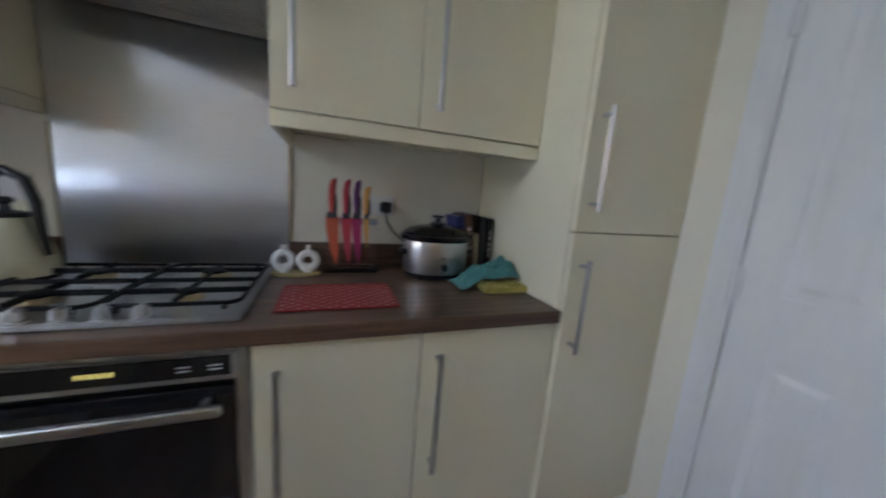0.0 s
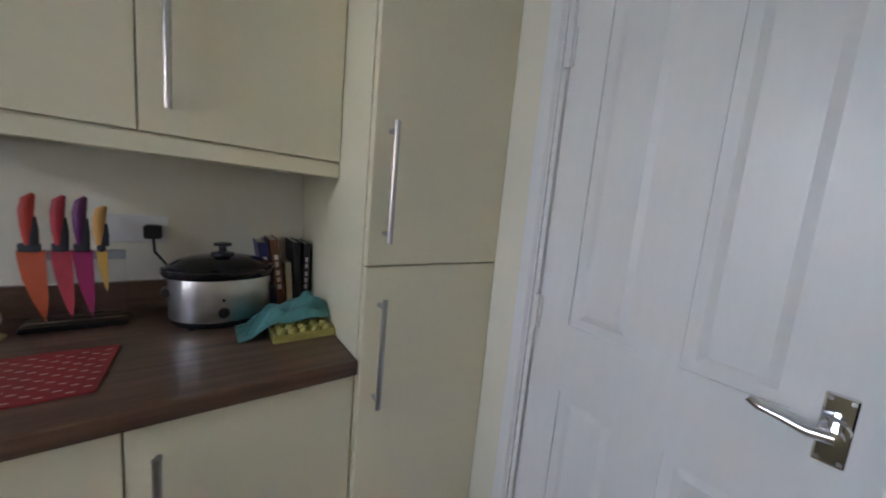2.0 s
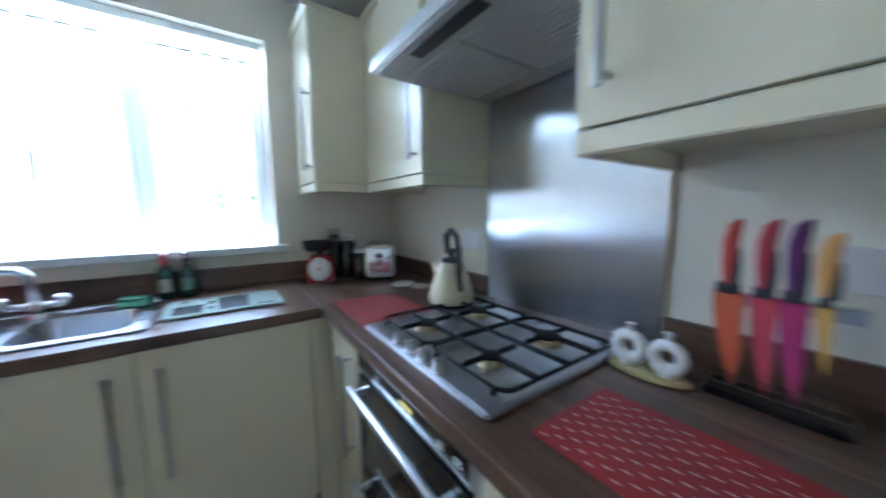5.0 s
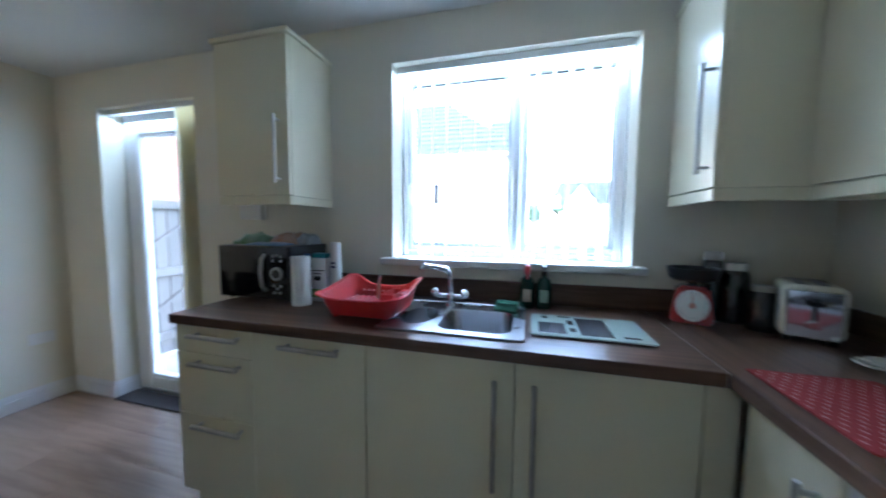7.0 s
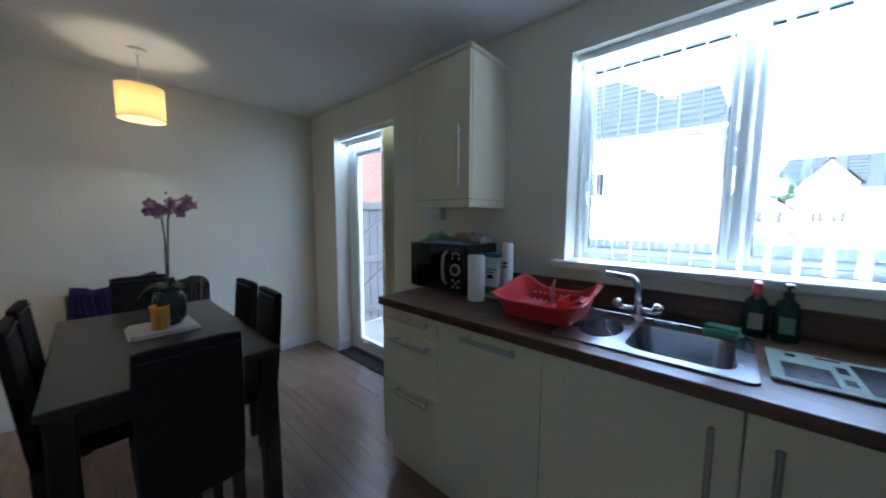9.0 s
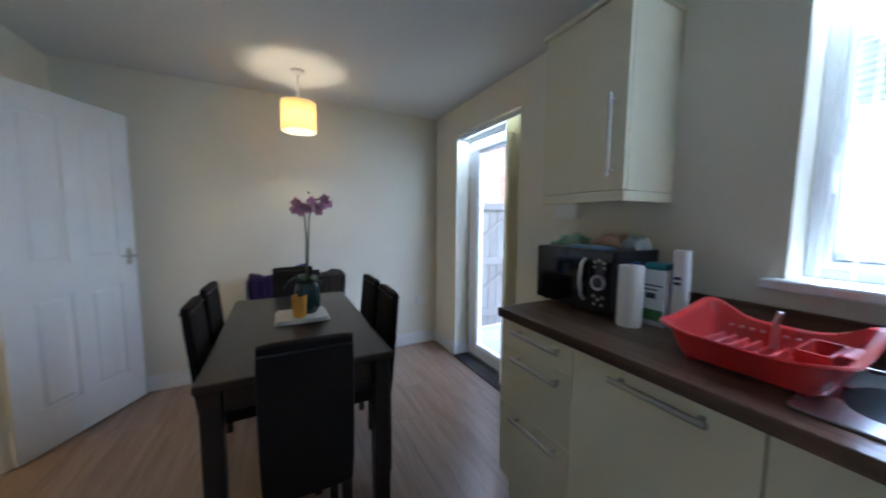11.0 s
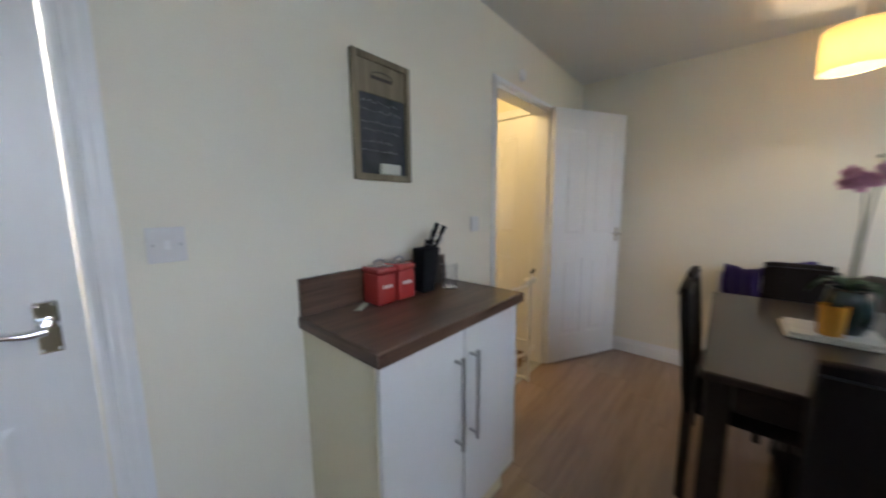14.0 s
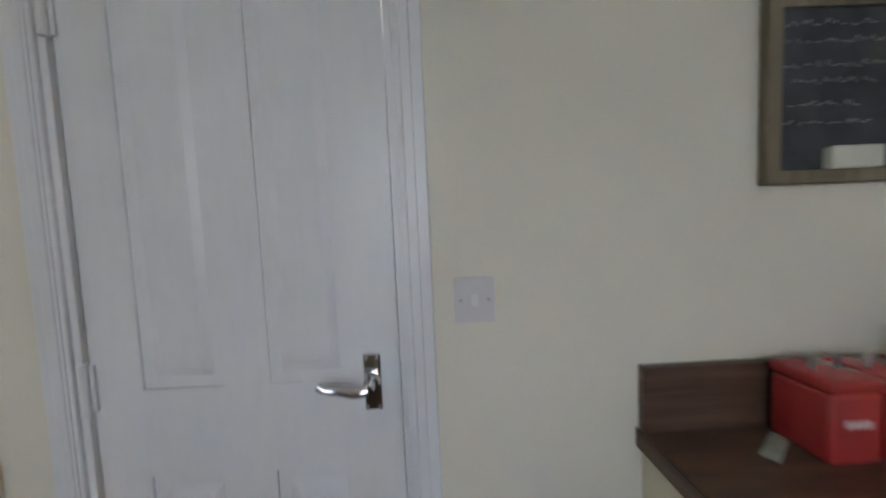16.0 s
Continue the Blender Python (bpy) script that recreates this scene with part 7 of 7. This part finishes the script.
def gable_house(x0, x1, y0, y1, eave, ridge, label):
    h = thing("house", ((x0 + x1) / 2, (y0 + y1) / 2, -0.14), label, "house")
    bm = bmesh.new()
    xm = (x0 + x1) / 2
    pts = [(x0, -0.14), (x1, -0.14), (x1, eave), (xm, ridge), (x0, eave)]
    f = bm.faces.new([bm.verts.new((x, y0, z)) for x, z in pts])
    ex = bmesh.ops.extrude_face_region(bm, geom=[f])
    bmesh.ops.translate(bm, verts=[q for q in ex["geom"] if isinstance(q, bmesh.types.BMVert)], vec=(0, y1 - y0, 0))
    bmesh.ops.recalc_face_normals(bm, faces=bm.faces[:])
    part("wall", bm, M_REND, h)
    for s in (-1, 1):
        L = math.hypot((x1 - x0) / 2 + 0.4, ridge - eave)
        rows = []
        n = 9
        for k in range(n):
            t0, t1 = k / n, (k + 1) / n
            e = (xm + s * ((x1 - x0) / 2 + 0.4) * (1 - t0), xm + s * ((x1 - x0) / 2 + 0.4) * (1 - t1))
            z0, z1 = eave - 0.2 + (ridge - eave + 0.35) * t0, eave - 0.2 + (ridge - eave + 0.35) * t1
            b2 = bmesh.new()
            v = [b2.verts.new(p) for p in ((e[0], y0 - 0.3, z0 + 0.1), (e[1], y0 - 0.3, z1 + 0.04), (e[1], y1 + 0.3, z1 + 0.04), (e[0], y1 + 0.3, z0 + 0.1))]
            b2.faces.new(v)
            bmesh.ops.solidify(b2, geom=b2.faces[:], thickness=0.06)
            rows.append(b2)
        part("roof_slope", merge(*rows), M_ROOF, h)
    for x in (x0 + (x1 - x0) * 0.2, x0 + (x1 - x0) * 0.58):
        for z in (0.9, 3.6):
            window_far(h, x, y0, z, 1.1, 1.25)
    return h


gable_house(4.6, 8.6, 52, 57, 5.2, 7.7, "pale gable-fronted house in the distance")
gable_house(12.4, 16.6, 52, 57, 5.0, 7.6, "second pale gable-fronted house far off")
hip_house("house", 2.6, 22.0, 57.4, 65, 4.9, 9.3, 4.2, 20.4, "pale terrace with a long grey tiled roof", 10)
gable_house(-0.6, 2.7, 40, 46, 2.3, 3.6, "low garage with a grey tiled roof")


def tree(x, y, h, r, seed, label):
    random.seed(seed)
    t = thing("tree", (x, y, -0.14), label, "tree")
    part("trunk", merge(tube([(x, y, -0.14), (x + 0.1, y, h * 0.3), (x, y + 0.1, h * 0.6)], [0.22, 0.16, 0.08], 10), *[tube([(x, y, h * 0.4), (x + r * 0.5 * math.cos(a), y + r * 0.5 * math.sin(a), h * 0.7)], [0.08, 0.03], 6) for a in (0, 1.3, 2.6, 3.9, 5.2)]), M_FENCE, t)
    vs, fs = [], []
    for i in range(1500):
        d = Vector((random.gauss(0, 1), random.gauss(0, 1), random.gauss(0, 1))).normalized() * r * random.uniform(0.45, 1) ** 0.5
        d *= 0.8 + 0.4 * noise.noise(d * 0.9 + Vector((seed, 0, 0)))
        c = Vector((x, y, h * 0.68)) + Vector((d.x, d.y, d.z * 0.95))
        q = Euler((random.uniform(0, 6), random.uniform(0, 6), random.uniform(0, 6))).to_matrix()
        s = random.uniform(0.12, 0.25)
        k = len(vs)
        vs += [tuple(c + q @ Vector(p) * s) for p in ((-1, 0, 0), (0, 0.6, 0.1), (1, 0, 0), (0, -0.6, 0.1))]
        fs.append((k, k + 1, k + 2, k + 3))
    me = bpy.data.meshes.new("crown")
    me.from_pydata(vs, [], fs)
    me.materials.append(M_LEAFFAR)
    ob = new("crown", me)
    ob.parent = t
    ob.matrix_parent_inverse = Matrix.Translation((-x, -y, 0.14))


M_LEAFFAR = mat("far_foliage", (0.05, 0.085, 0.05), 0.8, grain=0.4, scale=1.5, dark=(0.09, 0.12, 0.06))
tree(2.4, 50, 6.6, 2.0, 3, "dark green garden tree between houses")
tree(-0.6, 38, 4.2, 1.3, 7, "small green tree behind the garage")
sl = thing("street_lamp", (-0.45, 17, -0.14), "thin grey street lamp post", "street lamp")
part("post", tube([(-0.45, 17, -0.14), (-0.42, 17, 2.5), (-0.36, 17, 4.25)], [0.06, 0.05, 0.04], 10), M_HOODG, sl, smooth=True)
part("lantern", bx(-0.45, -0.22, 16.93, 17.07, 4.22, 4.32, 0.03, 2), M_HOODG, sl)

# ---- floor planks ----
fl_ = solid("floor", bx(XW, 0, YS - 0.0, 0, -0.05, -0.009), mat("underlay", (0.11, 0.07, 0.05), 0.9, grain=0.3), "brown wood laminate plank floor", "floor", kind="structure")
random.seed(21)
PW, PL = 0.192, 1.26
meshes = {}
row = 0
y = YS
while y < -1e-4:
    y1 = min(y + PW, 0.0)
    x = XW - random.uniform(0.1, 1.1)
    while x < -1e-4:
        a, b = max(x, XW), min(x + PL, 0.0)
        if b - a > 0.02:
            key = (round(b - a, 3), round(y1 - y, 3))
            if key not in meshes:
                pm = bpy.data.meshes.new("plank")
                pb = bx(-(b - a) / 2 + 0.0004, (b - a) / 2 - 0.0004, -(y1 - y) / 2 + 0.0004, (y1 - y) / 2 - 0.0004, -0.009, 0.0, 0.0008)
                pb.to_mesh(pm)
                pb.free()
                pm.materials.append(M_PLANK)
                meshes[key] = pm
            ob = new("plank", meshes[key])
            ob.parent = fl_
            ob.location = Vector(((a + b) / 2, (y + y1) / 2, 0.0)) - fl_.location
        x += PL
    y += PW
    row += 1
# thresholds under the two openings
solid("threshold", merge(bx(OX0, OX1, YS - 0.101, YS - 0.0005, -0.05, 0.003, 0.002)), M_STEEL, "flat metal threshold strip in the doorway", "threshold", kind="structure")
solid("threshold", merge(bx(DX0, DX1, YS - 0.7, YS - 0.0005, -0.05, -0.001)), M_SLAB, "plain floor behind the closed door", "floor", kind="structure")
solid("sill_floor", bx(PX0, PX1, 0.0005, 0.28, -0.05, -0.0005), M_SLAB, "base under the patio door", "floor", kind="structure")

# lamp in the shade
lamp("pendant_bulb_light", "POINT", 0.15, (1.0, 0.78, 0.48), pose(LX, LY, 1.975), 0.03)
